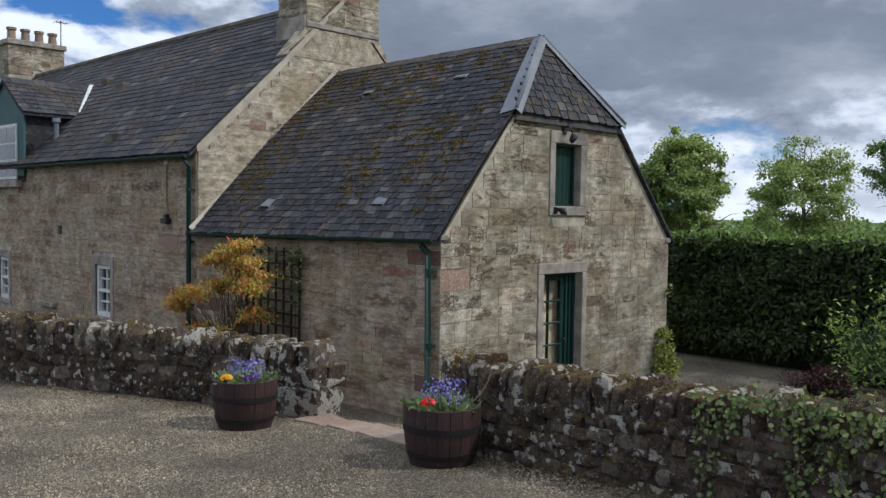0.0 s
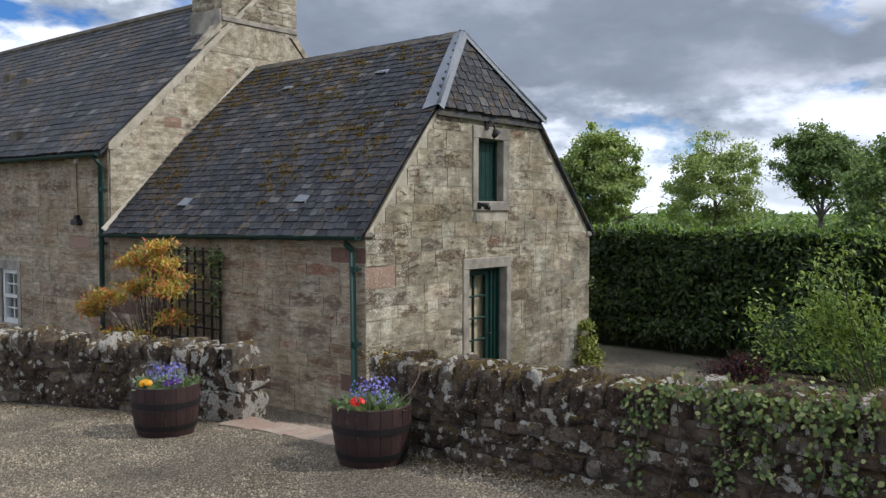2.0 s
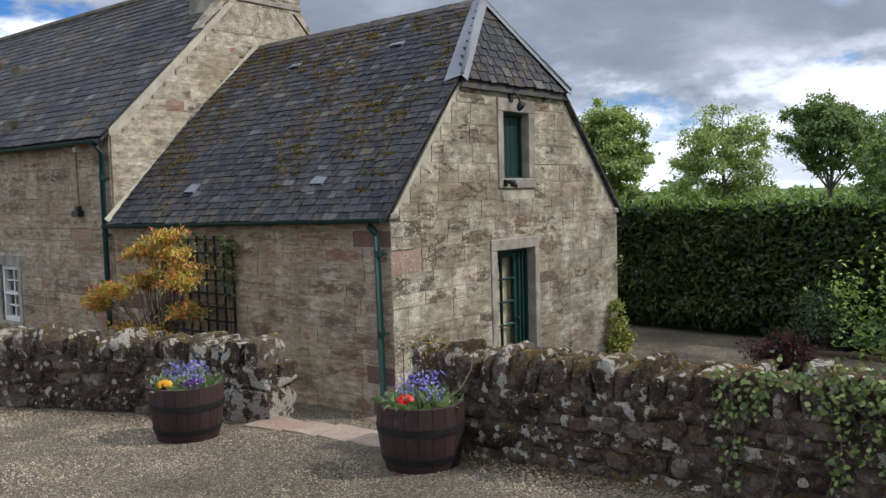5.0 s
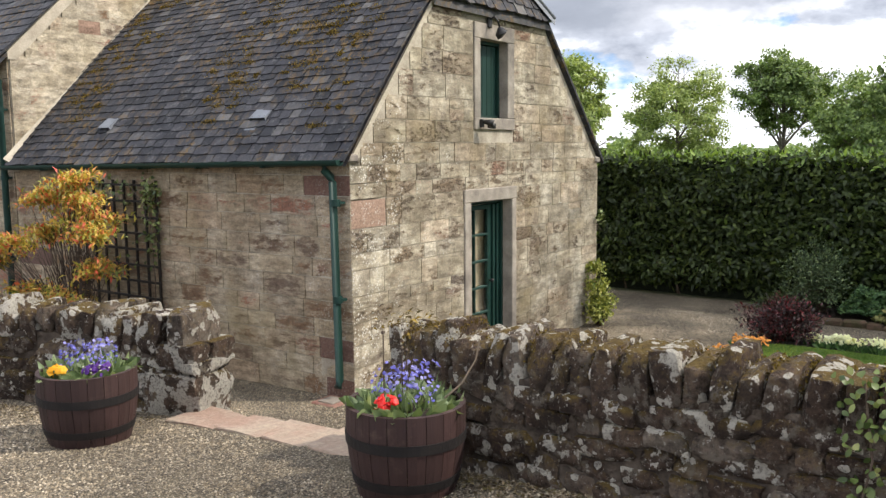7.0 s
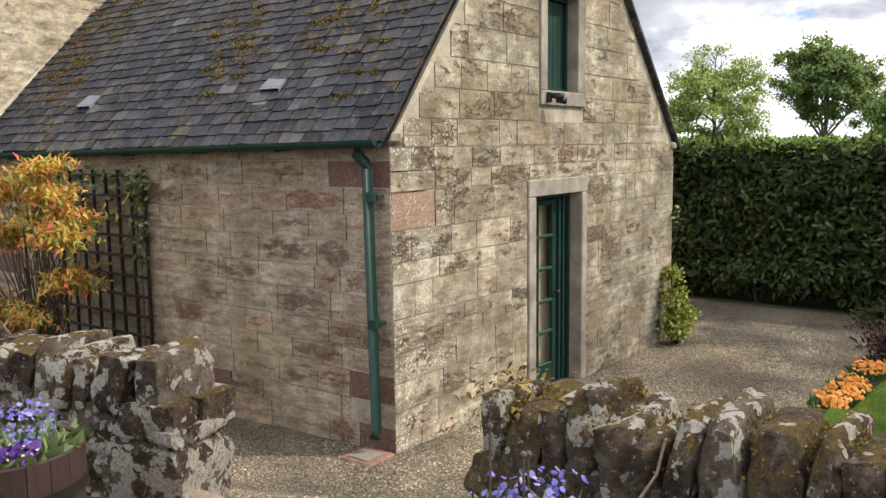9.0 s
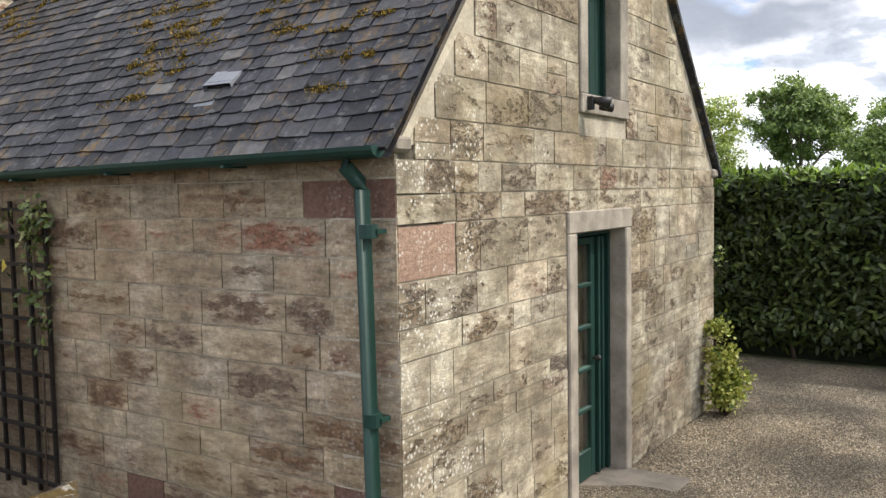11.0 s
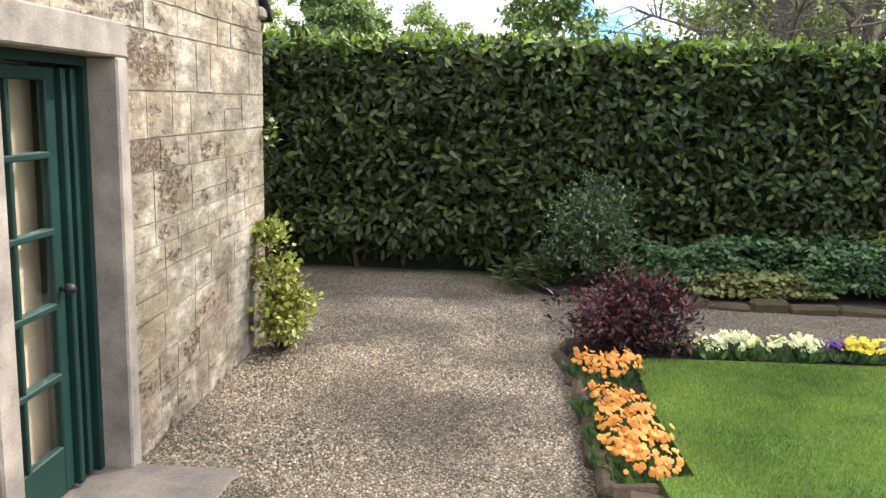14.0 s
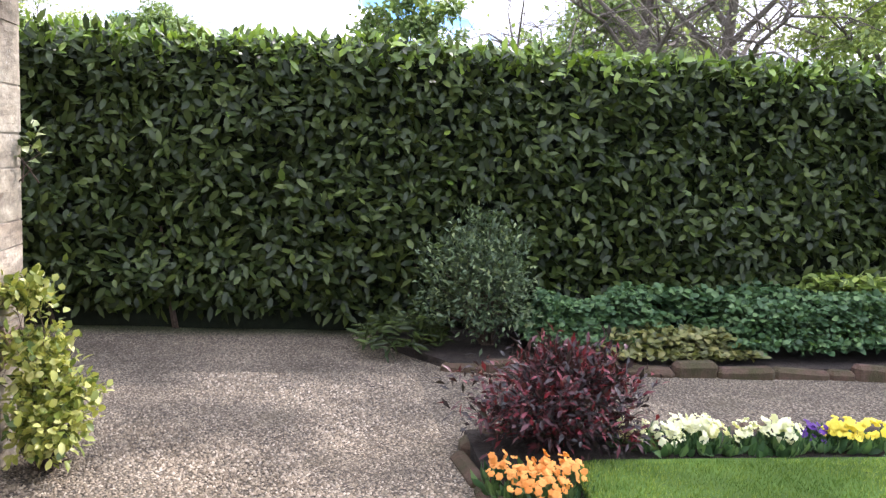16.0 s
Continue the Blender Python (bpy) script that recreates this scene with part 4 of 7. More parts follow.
def roof_moss():
    """Low tufted cushions in patches along the slates' tails, more towards the ridge."""
    r = random.Random(12)
    g = np.random.default_rng(12)
    pos = []
    done = 0
    while done < 260:
        u, v = r.uniform(0.4, 6.0), r.uniform(0.3, 4.3)
        if noise.noise((u * 0.8, v * 0.55, 3.3)) < 0.12 - 0.10 * v or not west_span(v)[0] + 0.2 < u:
            continue
        v = round(v / (SLOPE / 35)) * SLOPE / 35 + r.gauss(0.0, 0.02)
        su, sv = r.uniform(0.02, 0.09), r.uniform(0.012, 0.05)
        for _ in range(r.randint(25, 130)):
            p = west_slope(u + r.gauss(0, su), min(max(v + r.gauss(0, sv), 0.05), SLOPE - 0.05)) + Vector((-0.73, 0, 0.68)) * r.uniform(0.036, 0.052)
            pos.append(tuple(p))
        done += 1
    pos = np.array(pos)
    n = len(pos)
    al = g.normal(0, 0.8, (n, 3)) + [-0.5, 0, 0.45]
    me = leaf_mesh("roof_moss", pos, al, g.normal(0, 1, (n, 3)), g.uniform(0.012, 0.028, n), g.uniform(0.010, 0.022, n), L_MOSS, 0.3, 0.2)
    tagged(attach("roof_moss", me, cottage, "ochre moss cushions on the slates"), kind="stuff")


roof_moss()


def roof_vent(u, v, w=0.25, d=0.15):
    p = west_slope(u, v)
    n = Vector((-0.735, 0, 0.68))
    up = Vector((0.68, 0, 0.735))
    m = Matrix((Vector((0, -1, 0)), up, n)).transposed().to_4x4()
    m.translation = p + n * 0.035
    bm = bmesh.new()
    o = [(-w / 2, 0, 0.0), (w / 2, 0, 0.0), (w / 2, d, 0.0), (-w / 2, d, 0.0), (-w / 2, 0.02, 0.048), (w / 2, 0.02, 0.048), (w / 2, d + 0.08, 0.015), (-w / 2, d + 0.08, 0.015)]
    vs = [bm.verts.new(m @ Vector(c)) for c in o]
    for f in ((4, 5, 6, 7), (0, 4, 7, 3), (1, 2, 6, 5), (2, 3, 7, 6)):
        bm.faces.new([vs[i] for i in f])
    hood = part("roof_vent", bm, M_LEAD, cottage, "grey metal roof vent")
    hood.modifiers.new("thick", "SOLIDIFY").thickness = 0.006
    bm = bmesh.new()
    vs = [bm.verts.new(m @ Vector(c)) for c in ((-w / 2 + .01, 0.05, 0.0), (w / 2 - .01, 0.05, 0.0), (w / 2 - .01, 0.05, 0.045), (-w / 2 + .01, 0.05, 0.045))]
    bm.faces.new(vs)
    part("louvre", bm, M_BLACK, hood)
    part("flange", flange_bm(m, w), M_LEAD, hood)


def flange_bm(m, w):
    bm = bmesh.new()
    bmesh.ops.create_cube(bm, size=1.0, matrix=m @ Matrix.Translation((0, -0.04, 0.0)) @ Matrix.Diagonal((w + 0.04, 0.16, 0.006, 1)))
    return bm


roof_vent(1.56, 0.60)
roof_vent(4.42, 0.56)
roof_vent(1.75, 3.55, 0.26, 0.05)
roof_vent(4.15, 3.45, 0.26, 0.05)


def frame_pieces(x0, x1, z0, z1, w, y0, y1):
    return [((x0, y0, z0), (x0 + w, y1, z1)), ((x1 - w, y0, z0), (x1, y1, z1)), ((x0 + w, y0, z1 - w), (x1 - w, y1, z1))]


def build_door():
    x0, x1, z0, z1 = DOOR
    for name, lo, hi in (("jamb", (x0 - 0.145, -0.022, -0.10), (x0, 0.46, z1)), ("jamb", (x1, -0.022, -0.10), (x1 + 0.115, 0.46, z1)),
                         ("lintel", (x0 - 0.150, -0.024, z1), (x1 + 0.12, 0.46, z1 + 0.165))):
        part(name, boxes((lo, hi)), M_DRESSED, cottage, "smooth grey dressed stone door surround", bevel=0.01)
    part("doorstep", boxes(((x0 - 0.05, -0.55, -0.10), (x1 + 0.06, 0.34, 0.012))), M_STEP, cottage, "worn stone doorstep", bevel=0.012)
    y = 0.125
    door = part("door", boxes(*frame_pieces(x0, x1, 0.015, z1, 0.045, y, y + 0.12)), M_GREEN, cottage, "dark green glazed timber door")
    a, b, lo, hi = x0 + 0.05, 2.94, 0.03, z1 - 0.06
    for k, (p, q, dy) in enumerate(((2.945, 2.985, 0.0), (2.99, 3.05, 0.035), (3.055, 3.085, 0.01), (3.09, 3.145, 0.03))):
        part("side_moulding", boxes(((p, y + dy, lo), (q, y + 0.11, hi))), M_GREEN, door, bevel=0.006)
    yl = y + 0.03
    part("stile", boxes(((a, yl, lo), (a + 0.05, yl + 0.045, hi))), M_GREEN, door, bevel=0.006)
    part("stile", boxes(((b - 0.085, yl, lo), (b, yl + 0.045, hi))), M_GREEN, door, bevel=0.006)
    part("bottom_rail", boxes(((a + 0.05, yl, lo), (b - 0.085, yl + 0.045, 0.26))), M_GREEN, door, bevel=0.006)
    part("top_rail", boxes(((a + 0.05, yl, hi - 0.06), (b - 0.085, yl + 0.045, hi))), M_GREEN, door, bevel=0.006)
    zs = [0.26, 0.60, 0.93, 1.27, 1.61, hi - 0.06]
    for z in zs[1:-1]:
        part("glazing_bar", boxes(((a + 0.05, yl - 0.012, z - 0.015), (b - 0.085, yl + 0.04, z + 0.015))), M_GREEN, door, bevel=0.005)
    m = 2.545
    part("glazing_bar", boxes(((m - 0.013, yl - 0.008, 0.26), (m + 0.013, yl + 0.04, hi - 0.06))), M_GREEN, door, bevel=0.005)
    for i in range(2):
        p, q = (a + 0.05, m - 0.013) if i == 0 else (m + 0.013, b - 0.085)
        for z, zz in zip(zs, zs[1:]):
            ob = part("pane", boxes(((p, yl + 0.018, z + 0.013), (q, yl + 0.022, zz - 0.013))), M_GLASS, door)
            ob.visible_shadow = False
    bm = bmesh.new()
    bmesh.ops.create_uvsphere(bm, u_segments=16, v_segments=8, radius=0.028, matrix=pose(b - 0.045, yl - 0.045, 1.0))
    tube(bm, [(b - 0.045, yl, 1.0), (b - 0.045, yl - 0.03, 1.0)], 0.012)
    part("door_knob", bm, M_BLACK, door, "dark round door knob", smooth=True)
    part("curtain", boxes(((x0 + 0.03, 0.265, 0.02), (2.93, 0.275, z1 - 0.03))), M_CURTAIN, cottage, "plain buff curtain behind the door")


build_door()


def build_hatch():
    a, b, c, d = HATCH
    for name, lo, hi in (("jamb", (a - 0.135, -0.02, c), (a, 0.24, d)), ("jamb", (b, -0.02, c), (b + 0.165, 0.24, d)),
                         ("lintel", (a - 0.135, -0.022, d), (b + 0.165, 0.24, d + 0.185)), ("sill", (a - 0.135, -0.026, c - 0.145), (b + 0.165, 0.24, c))):
        part(name, boxes((lo, hi)), M_DRESSED, cottage, "smooth dressed stone window surround", bevel=0.008)
    win = part("hatch", boxes(*frame_pieces(a, b, c, d, 0.04, 0.11, 0.2), ((a, 0.11, c), (b, 0.2, c + 0.04))), M_GREEN, cottage, "dark green boarded loft hatch")
    n = 5
    w = (b - a - 0.1) / n
    for i in range(n):
        part("board", boxes(((a + 0.05 + i * w + 0.003, 0.135, c + 0.04), (a + 0.05 + (i + 1) * w - 0.003, 0.165, d - 0.05))), M_GREEN, win, bevel=0.004)
    # lamp over the hatch and a small flood lamp at its sill
    lamp = thing("wall_lamp", (2.62, -0.02, 4.22), "black metal swan-neck lamp over the hatch", "wall lamp")
    part("wall_plate", boxes(((2.58, -0.045, 4.17), (2.66, -0.006, 4.29))), M_BLACK, lamp, bevel=0.008)
    bm = bmesh.new()
    tube(bm, [(2.62, -0.03, 4.26), (2.62, -0.09, 4.30), (2.63, -0.14, 4.25), (2.66, -0.15, 4.16)], 0.012)
    part("arm", bm, M_BLACK, lamp, smooth=True)
    bm = bmesh.new()
    tube(bm, [(2.66, -0.15, 4.17), (2.675, -0.16, 4.10), (2.69, -0.17, 4.085)], [0.03, 0.075, 0.08], 16)
    part("shade", bm, M_BLACK, lamp, smooth=True)
    flood = thing("flood_lamp", (2.42, -0.03, 2.98), "small black flood lamp on a bracket", "wall lamp")
    part("bracket", boxes(((2.385, -0.07, 2.96), (2.43, -0.022, 3.06))), M_BLACK, flood, bevel=0.006)
    bm = bmesh.new()
    tube(bm, [(2.41, -0.06, 3.03), (2.44, -0.12, 3.02), (2.47, -0.17, 3.00)], [0.02, 0.035, 0.055], 12)
    part("head", bm, M_BLACK, flood, smooth=True)
    bm = bmesh.new()
    tube(bm, [(2.455, -0.10, 2.985), (2.52, -0.17, 2.975)], [0.028, 0.036], 12)
    part("sensor", bm, M_BLACK, flood, "dark sensor eye", smooth=True)


build_hatch()


def gutter(parent, p, q, r=0.06):
    """A half-round gutter from p to q."""
    p, q = Vector(p), Vector(q)
    d = (q - p).normalized()
    side = d.cross((0, 0, 1)).normalized()
    bm = bmesh.new()
    st = []
    for c in (p, q):
        st.append([bm.verts.new(c + side * r * math.cos(a) - Vector((0, 0, r * math.sin(a)))) for a in np.linspace(0, math.pi, 9)])
    for k in range(8):
        bm.faces.new((st[0][k], st[0][k + 1], st[1][k + 1], st[1][k]))
    for s in st:
        bm.faces.new(s)
    ob = part("gutter", bm, M_GREEN, parent, "dark green half-round gutter", smooth=False)
    ob.modifiers.new("thick", "SOLIDIFY").thickness = 0.004
    n = int((q - p).length / 0.9)
    for i in range(1, n):
        c = p.lerp(q, i / n)
        bm = bmesh.new()
        box(bm, c + Vector((-r - 0.008, -0.015, -r - 0.008)), c + Vector((r + 0.05, 0.015, -r + 0.006)))
        part("bracket", bm, M_GREEN, ob)
    return ob


def downpipe(parent, pts, r, collars):
    bm = bmesh.new()
    tube(bm, pts, r, 12)
    ob = part("downpipe", bm, M_GREEN, parent, "dark green cast iron downpipe", smooth=True)
    x, y = pts[-2][0], pts[-2][1]
    for z in collars:
        bm = bmesh.new()
        tube(bm, [(x, y, z - 0.035), (x, y, z + 0.035)], r * 1.2, 12)
        part("collar", bm, M_GREEN, ob)
        part("ear", boxes(((x + 0.0, y - 0.06, z - 0.012), (x + r + 0.035, y + 0.06, z + 0.012))), M_GREEN, ob)
    return ob


gutter(cottage, (-0.17, -0.02, EAVE_W - 0.02), (-0.17, LONG, EAVE_W - 0.11))
downpipe(cottage, [(-0.17, 0.19, EAVE_W - 0.06), (-0.17, 0.19, EAVE_W - 0.12), (-0.11, 0.15, EAVE_W - 0.20), (-0.10, 0.145, EAVE_W - 0.24), (-0.10, 0.11, 0.36), (-0.15, 0.09, 0.30)], 0.042, (2.18, 1.2))
pad = thing("drain_slab", (-0.27, 0.1, 0.12), "worn red brick slab under the downpipe", "drain")
part("slab", boxes(((-0.36, -0.04, 0.08), (-0.05, 0.28, 0.175))), M_BRICK, pad, bevel=0.012)
part("splash_stone", boxes(((-0.32, 0.02, 0.17), (-0.12, 0.22, 0.188))), M_STEP, pad, bevel=0.006)


# ---- the farmhouse ----
H_EAVE, H_RIDGE, H_END, H_W = 4.04, 7.33, 23.3, 6.70
RX = H_W / 2
house = thing("farmhouse", (0, LONG, 0), "long two-storey sandstone farmhouse with a slate roof", "house")
HWIN = [(9.70, 10.42, 0.62, 1.72), (15.55, 16.25, 0.55, 1.62)]


def build_house():
    bm = prism([(0.02, -0.4), (H_W, -0.4), (H_W, H_EAVE), (RX, H_RIDGE), (0.02, H_EAVE)], "y", LONG + 0.02, LONG + 0.5)
    gable = part("gable_wall", bm, M_JOINT, house, "coursed sandstone gable of the farmhouse")

    def gspan(z0, z1):
        e = 0.02 + max(0, (z1 - H_EAVE)) / (H_RIDGE - H_EAVE) * RX
        return e + 0.10, H_W - e - 0.1
    rows = course_list(2.3, H_EAVE, 0.18, 0.26, 41) + course_list(H_EAVE, 6.4, 0.18, 0.26, 42)
    # blocks only where the gable stands clear of the cottage roof

    def clear(z0, z1):
        l, r_ = gspan(z0, z1)
        cot = -0.13 + max(0.0, z0 - EAVE + 0.09) / (5.80 - EAVE + 0.09) * 3.18
        return l - 0.09, min(cot + 0.12, r_) if z0 < 5.7 else r_
    ashlar(gable, lambda u, z: pose(u, LONG, z), rows, clear, [], 51, (0.18, 0.42), 0.008, plain=HARL_BLOCKS, depth=0.03, gap=-0.012)
    bm = prism([(0.0, H_EAVE - 0.05), (0.12, H_EAVE - 0.05), (RX, H_RIDGE - 0.10), (RX, H_RIDGE + 0.0), (0.0, H_EAVE + 0.06)], "y", LONG - 0.012, LONG + 0.04)
    part("verge_mortar", bm, M_MORTAR, house, "pale mortar verge")
    f0, f1 = west_slope(LONG + 0.05, 0.05), west_slope(LONG + 0.05, SLOPE)
    bm = bmesh.new()
    n = Vector((-0.735, 0, 0.68))
    st = [[bm.verts.new(p + o) for o in (n * 0.03 + Vector((0, -0.09, 0)), n * 0.12 + Vector((0, -0.035, 0)), n * 0.02 + Vector((0, 0.0, 0)))] for p in (f0, f1)]
    for i in range(3):
        bm.faces.new((st[0][i], st[0][(i + 1) % 3], st[1][(i + 1) % 3], st[1][i]))
    bm.faces.new(st[0])
    part("fillet", bm, M_MORTAR, cottage, "grey mortar fillet against the farmhouse")
    pieces = []
    y = LONG + 0.02
    for a, b, c, d in HWIN:
        pieces += [((0.02, y, -0.4), (0.5, a, H_EAVE)), ((0.02, a, -0.4), (0.5, b, c)), ((0.02, a, d), (0.5, b, H_EAVE))]
        y = b
    pieces.append(((0.02, y, -0.4), (0.5, 14.95, H_EAVE)) if y < 14.95 else ((0.02, y, -0.4), (0.5, H_END, H_EAVE)))
    wall = part("front_wall", boxes(*pieces), M_JOINT, house, "coursed sandstone front wall")
    rows = course_list(-0.2, H_EAVE - 0.02, 0.20, 0.29, 61)
    holes = [(a - 0.15, b + 0.15, c - 0.15, d + 0.2) for a, b, c, d in HWIN] + [(14.9, 16.2, 3.45, 5)]
    ashlar(wall, lambda u, z: pose(0, u, z, 0, 0, -90), rows, lambda a, b: (LONG + 0.02, 17.6), holes, 71, (0.35, 0.8), 0.012, depth=0.018, plain=BUFF_BLOCKS)
    part("back_wall", boxes(((H_W - 0.4, LONG + 0.5, -0.4), (H_W, H_END, H_EAVE))), M_MORTAR, house)
    part("far_gable", prism([(0.5, -0.4), (H_W - 0.4, -0.4), (H_W - 0.4, H_EAVE), (RX, H_RIDGE - 0.1), (0.5, H_EAVE)], "y", H_END - 0.5, H_END), M_MORTAR, house)
    # roof
    bm = bmesh.new()
    for xs in ((-0.16, RX), (H_W + 0.16, RX)):
        z0 = H_EAVE - 0.10
        f = [(xs[0], LONG - 0.01, z0), (xs[0], H_END, z0), (xs[1], H_END, H_RIDGE), (xs[1], LONG - 0.01, H_RIDGE)]
        up = [bm.verts.new(p) for p in f]
        dn = [bm.verts.new((p[0], p[1], p[2] - 0.06)) for p in f]
        bm.faces.new(up)
        bm.faces.new(dn)
        for i in range(4):
            bm.faces.new((up[i], up[(i + 1) % 4], dn[(i + 1) % 4], dn[i]))
    roof = part("roof", bm, M_SLATE_J, house, "weathered blue-grey slate roof of the farmhouse")
    e, t = Vector((-0.16, LONG - 0.01, H_EAVE - 0.10)), Vector((RX, LONG - 0.01, H_RIDGE))
    sl = (t - e).length
    slate_roof(roof, lambda u, v: e.lerp(t, v / sl) + Vector((0, u, 0)), 26, sl / 26, (0.19, 0.36), lambda v: (0.0, H_END - LONG), 81, 0)
    bm = bmesh.new()
    tube(bm, [(RX, LONG + 0.9, H_RIDGE + 0.0), (RX, 14, H_RIDGE + 0.03), (RX, H_END - 0.8, H_RIDGE)], 0.11, 8)
    part("ridge", bm, M_RIDGE, house, "rounded stone ridge", smooth=False)
    for y, v in ((10.0, 0.5), (12.9, 2.7), (14.4, 3.1)):
        p = e.lerp(t, v / sl)
        part("roof_vent", boxes(((p.x - 0.02, y, p.z + 0.02), (p.x + 0.20, y + 0.36, p.z + 0.25))), M_RIDGE, house, bevel=0.02)
    gutter(house, (-0.20, LONG + 0.02, H_EAVE - 0.12), (-0.20, 14.6, H_EAVE - 0.12))
    downpipe(house, [(-0.20, LONG + 0.16, H_EAVE - 0.16), (-0.09, LONG + 0.12, H_EAVE - 0.34), (-0.09, LONG + 0.12, 0.9), (-0.09, LONG + 0.12, 0.3)], 0.045, (3.3, 2.35, 1.2))
    for a, b, c, d in HWIN:
        small_window(house, a, b, c, d)
    bm = bmesh.new()
    tube(bm, [(-0.025, 7.28, 3.86), (-0.025, 7.24, 2.85)], 0.012)
    part("cable", bm, M_CLAY, house, "thin pale cable down the wall")
    part("junction_box", boxes(((-0.05, 7.22, 3.78), (0.0, 7.32, 3.90))), M_WHITE, house, bevel=0.006)
    part("outside_lamp", boxes(((-0.12, 7.12, 2.66), (0.0, 7.34, 2.76)), ((-0.09, 7.18, 2.76), (0.0, 7.28, 2.84))), M_BLACK, house, "small dark bulkhead lamp", bevel=0.012)
    part("air_brick", boxes(((-0.03, 12.2, 2.32), (0.0, 12.36, 2.52))), M_BLACK, house, bevel=0.004)
    part("ledge", boxes(((-0.12, 12.5, 0.60), (0.0, 13.4, 0.70))), M_DRESSED, house, bevel=0.01)


def small_window(parent, a, b, c, d):
    """A white sash in a dressed surround, set in the wall that faces the drive."""
    for lo, hi in (((-0.015, a - 0.14, c - 0.02), (0.25, a, d)), ((-0.015, b, c - 0.02), (0.25, b + 0.14, d)),
                   ((-0.02, a - 0.14, d), (0.25, b + 0.14, d + 0.19)), ((-0.03, a - 0.1, c - 0.13), (0.25, b + 0.1, c))):
        part("window_surround", boxes((lo, hi)), M_DRESSED, parent, bevel=0.008)
    win = part("window", boxes(((0.035, a, c), (0.15, a + 0.085, d)), ((0.035, b - 0.085, c), (0.15, b, d)), ((0.035, a + 0.085, d - 0.085), (0.15, b - 0.085, d)),
                               ((0.03, a + 0.085, c), (0.15, b - 0.085, c + 0.09)), ((0.035, a + 0.085, (c + d) / 2 - 0.03), (0.15, b - 0.085, (c + d) / 2 + 0.03))), M_WHITE, parent, "white painted sash window")
    m = (a + b) / 2
    part("glazing_bar", boxes(((0.085, m - 0.016, c + 0.09), (0.14, m + 0.016, d - 0.085))), M_WHITE, win)
    for lo, hi in (((c + 0.09), (c + d) / 2 - 0.03), ((c + d) / 2 + 0.03, d - 0.085)):
        z = (lo + hi) / 2
        part("glazing_bar", boxes(((0.087, a + 0.085, z - 0.015), (0.138, b - 0.085, z + 0.015))), M_WHITE, win)
        for p, q in ((a + 0.085, m - 0.016), (m + 0.016, b - 0.085)):
            for e, f in ((lo, z - 0.015), (z + 0.015, hi)):
                part("pane", boxes(((0.112, p, e), (0.116, q, f))), M_GLASS, win).visible_shadow = False
    # black sheet behind the sash in place of the unlit room
    part("dark_room", boxes(((0.48, a - 0.3, c - 0.3), (0.5, b + 0.3, d + 0.3))), M_BLACK, parent)


def chimney(y0, y1, x0, x1, z0, z1, pots, label):
    st = part("chimney", boxes(((x0, y0, z0), (x1, y1, z1))), M_JOINT, house, label)
    rows = course_list(z0 + 0.45, z1 - 0.12, 0.20, 0.30, int(z1 * 10))
    ashlar(st, lambda u, z: pose(u, y0 - 0.018, z), rows, lambda a, b: (x0 - 0.018, x1 + 0.018), [], 91, (0.3, 0.6), 0.12, depth=0.018)
    ashlar(st, lambda u, z: pose(x0 - 0.018, u, z, 0, 0, -90), rows, lambda a, b: (y0 - 0.018, y1), [], 92, (0.3, 0.6), 0.1, depth=0.018)
    part("cope", boxes(((x0 - 0.08, y0 - 0.08, z1 - 0.12), (x1 + 0.08, y1 + 0.08, z1 + 0.06))), M_DRESSED, st, bevel=0.02)
    for i in range(pots):
        bm = bmesh.new()
        x = x0 + (i + 0.5) * (x1 - x0) / pots
        y = (y0 + y1) / 2
        tube(bm, [(x, y, z1 + 0.05), (x, y, z1 + 0.40), (x, y, z1 + 0.42), (x, y, z1 + 0.50)], [0.15, 0.125, 0.16, 0.16], 14)
        part("chimney_pot", bm, M_CLAY, st, "buff clay chimney pot", smooth=False)
    return st


build_house()
near = chimney(LONG + 0.01, LONG + 0.95, 2.42, 4.30, 6.1, 8.5, 4, "broad sandstone chimney stack on the gable")
part("apron", boxes(((2.36, LONG + 0.0, 6.25), (2.41, LONG + 0.97, 6.85)), ((2.41, LONG - 0.035, 6.62), (4.32, LONG - 0.012, 6.72))), M_DRESSED, near, "weathered stone band", bevel=0.01)
part("stack_foot", prism([(1.9, 6.0), (4.8, 6.0), (4.32, 6.60), (2.40, 6.60)], "y", LONG - 0.010, LONG + 0.3), M_ROUGH, near, "rough limewashed foot of the stack")
far = chimney(H_END - 0.7, H_END + 0.1, 2.45, 4.25, 6.9, 8.45, 4, "far sandstone chimney stack with four pots")


def build_aerial():
    a = thing("television_aerial", (4.15, H_END - 0.8, 8.4), "thin grey television aerial on the far stack", "aerial")
    bm = bmesh.new()
    tube(bm, [(4.15, H_END - 0.72, 8.4), (4.15, H_END - 0.72, 9.35)], 0.018, 6)
    part("mast", bm, M_BLACK, a)
    bm = bmesh.new()
    tube(bm, [(3.95, H_END - 0.72, 9.30), (4.40, H_END - 0.72, 9.30)], 0.012, 6)
    part("boom", bm, M_BLACK, a)
    for i in range(5):
        bm = bmesh.new()
        x = 3.97 + 0.1 * i
        tube(bm, [(x, H_END - 0.95, 9.30), (x, H_END - 0.5, 9.30)], 0.008, 5)
        part("rod", bm, M_BLACK, a)


build_aerial()


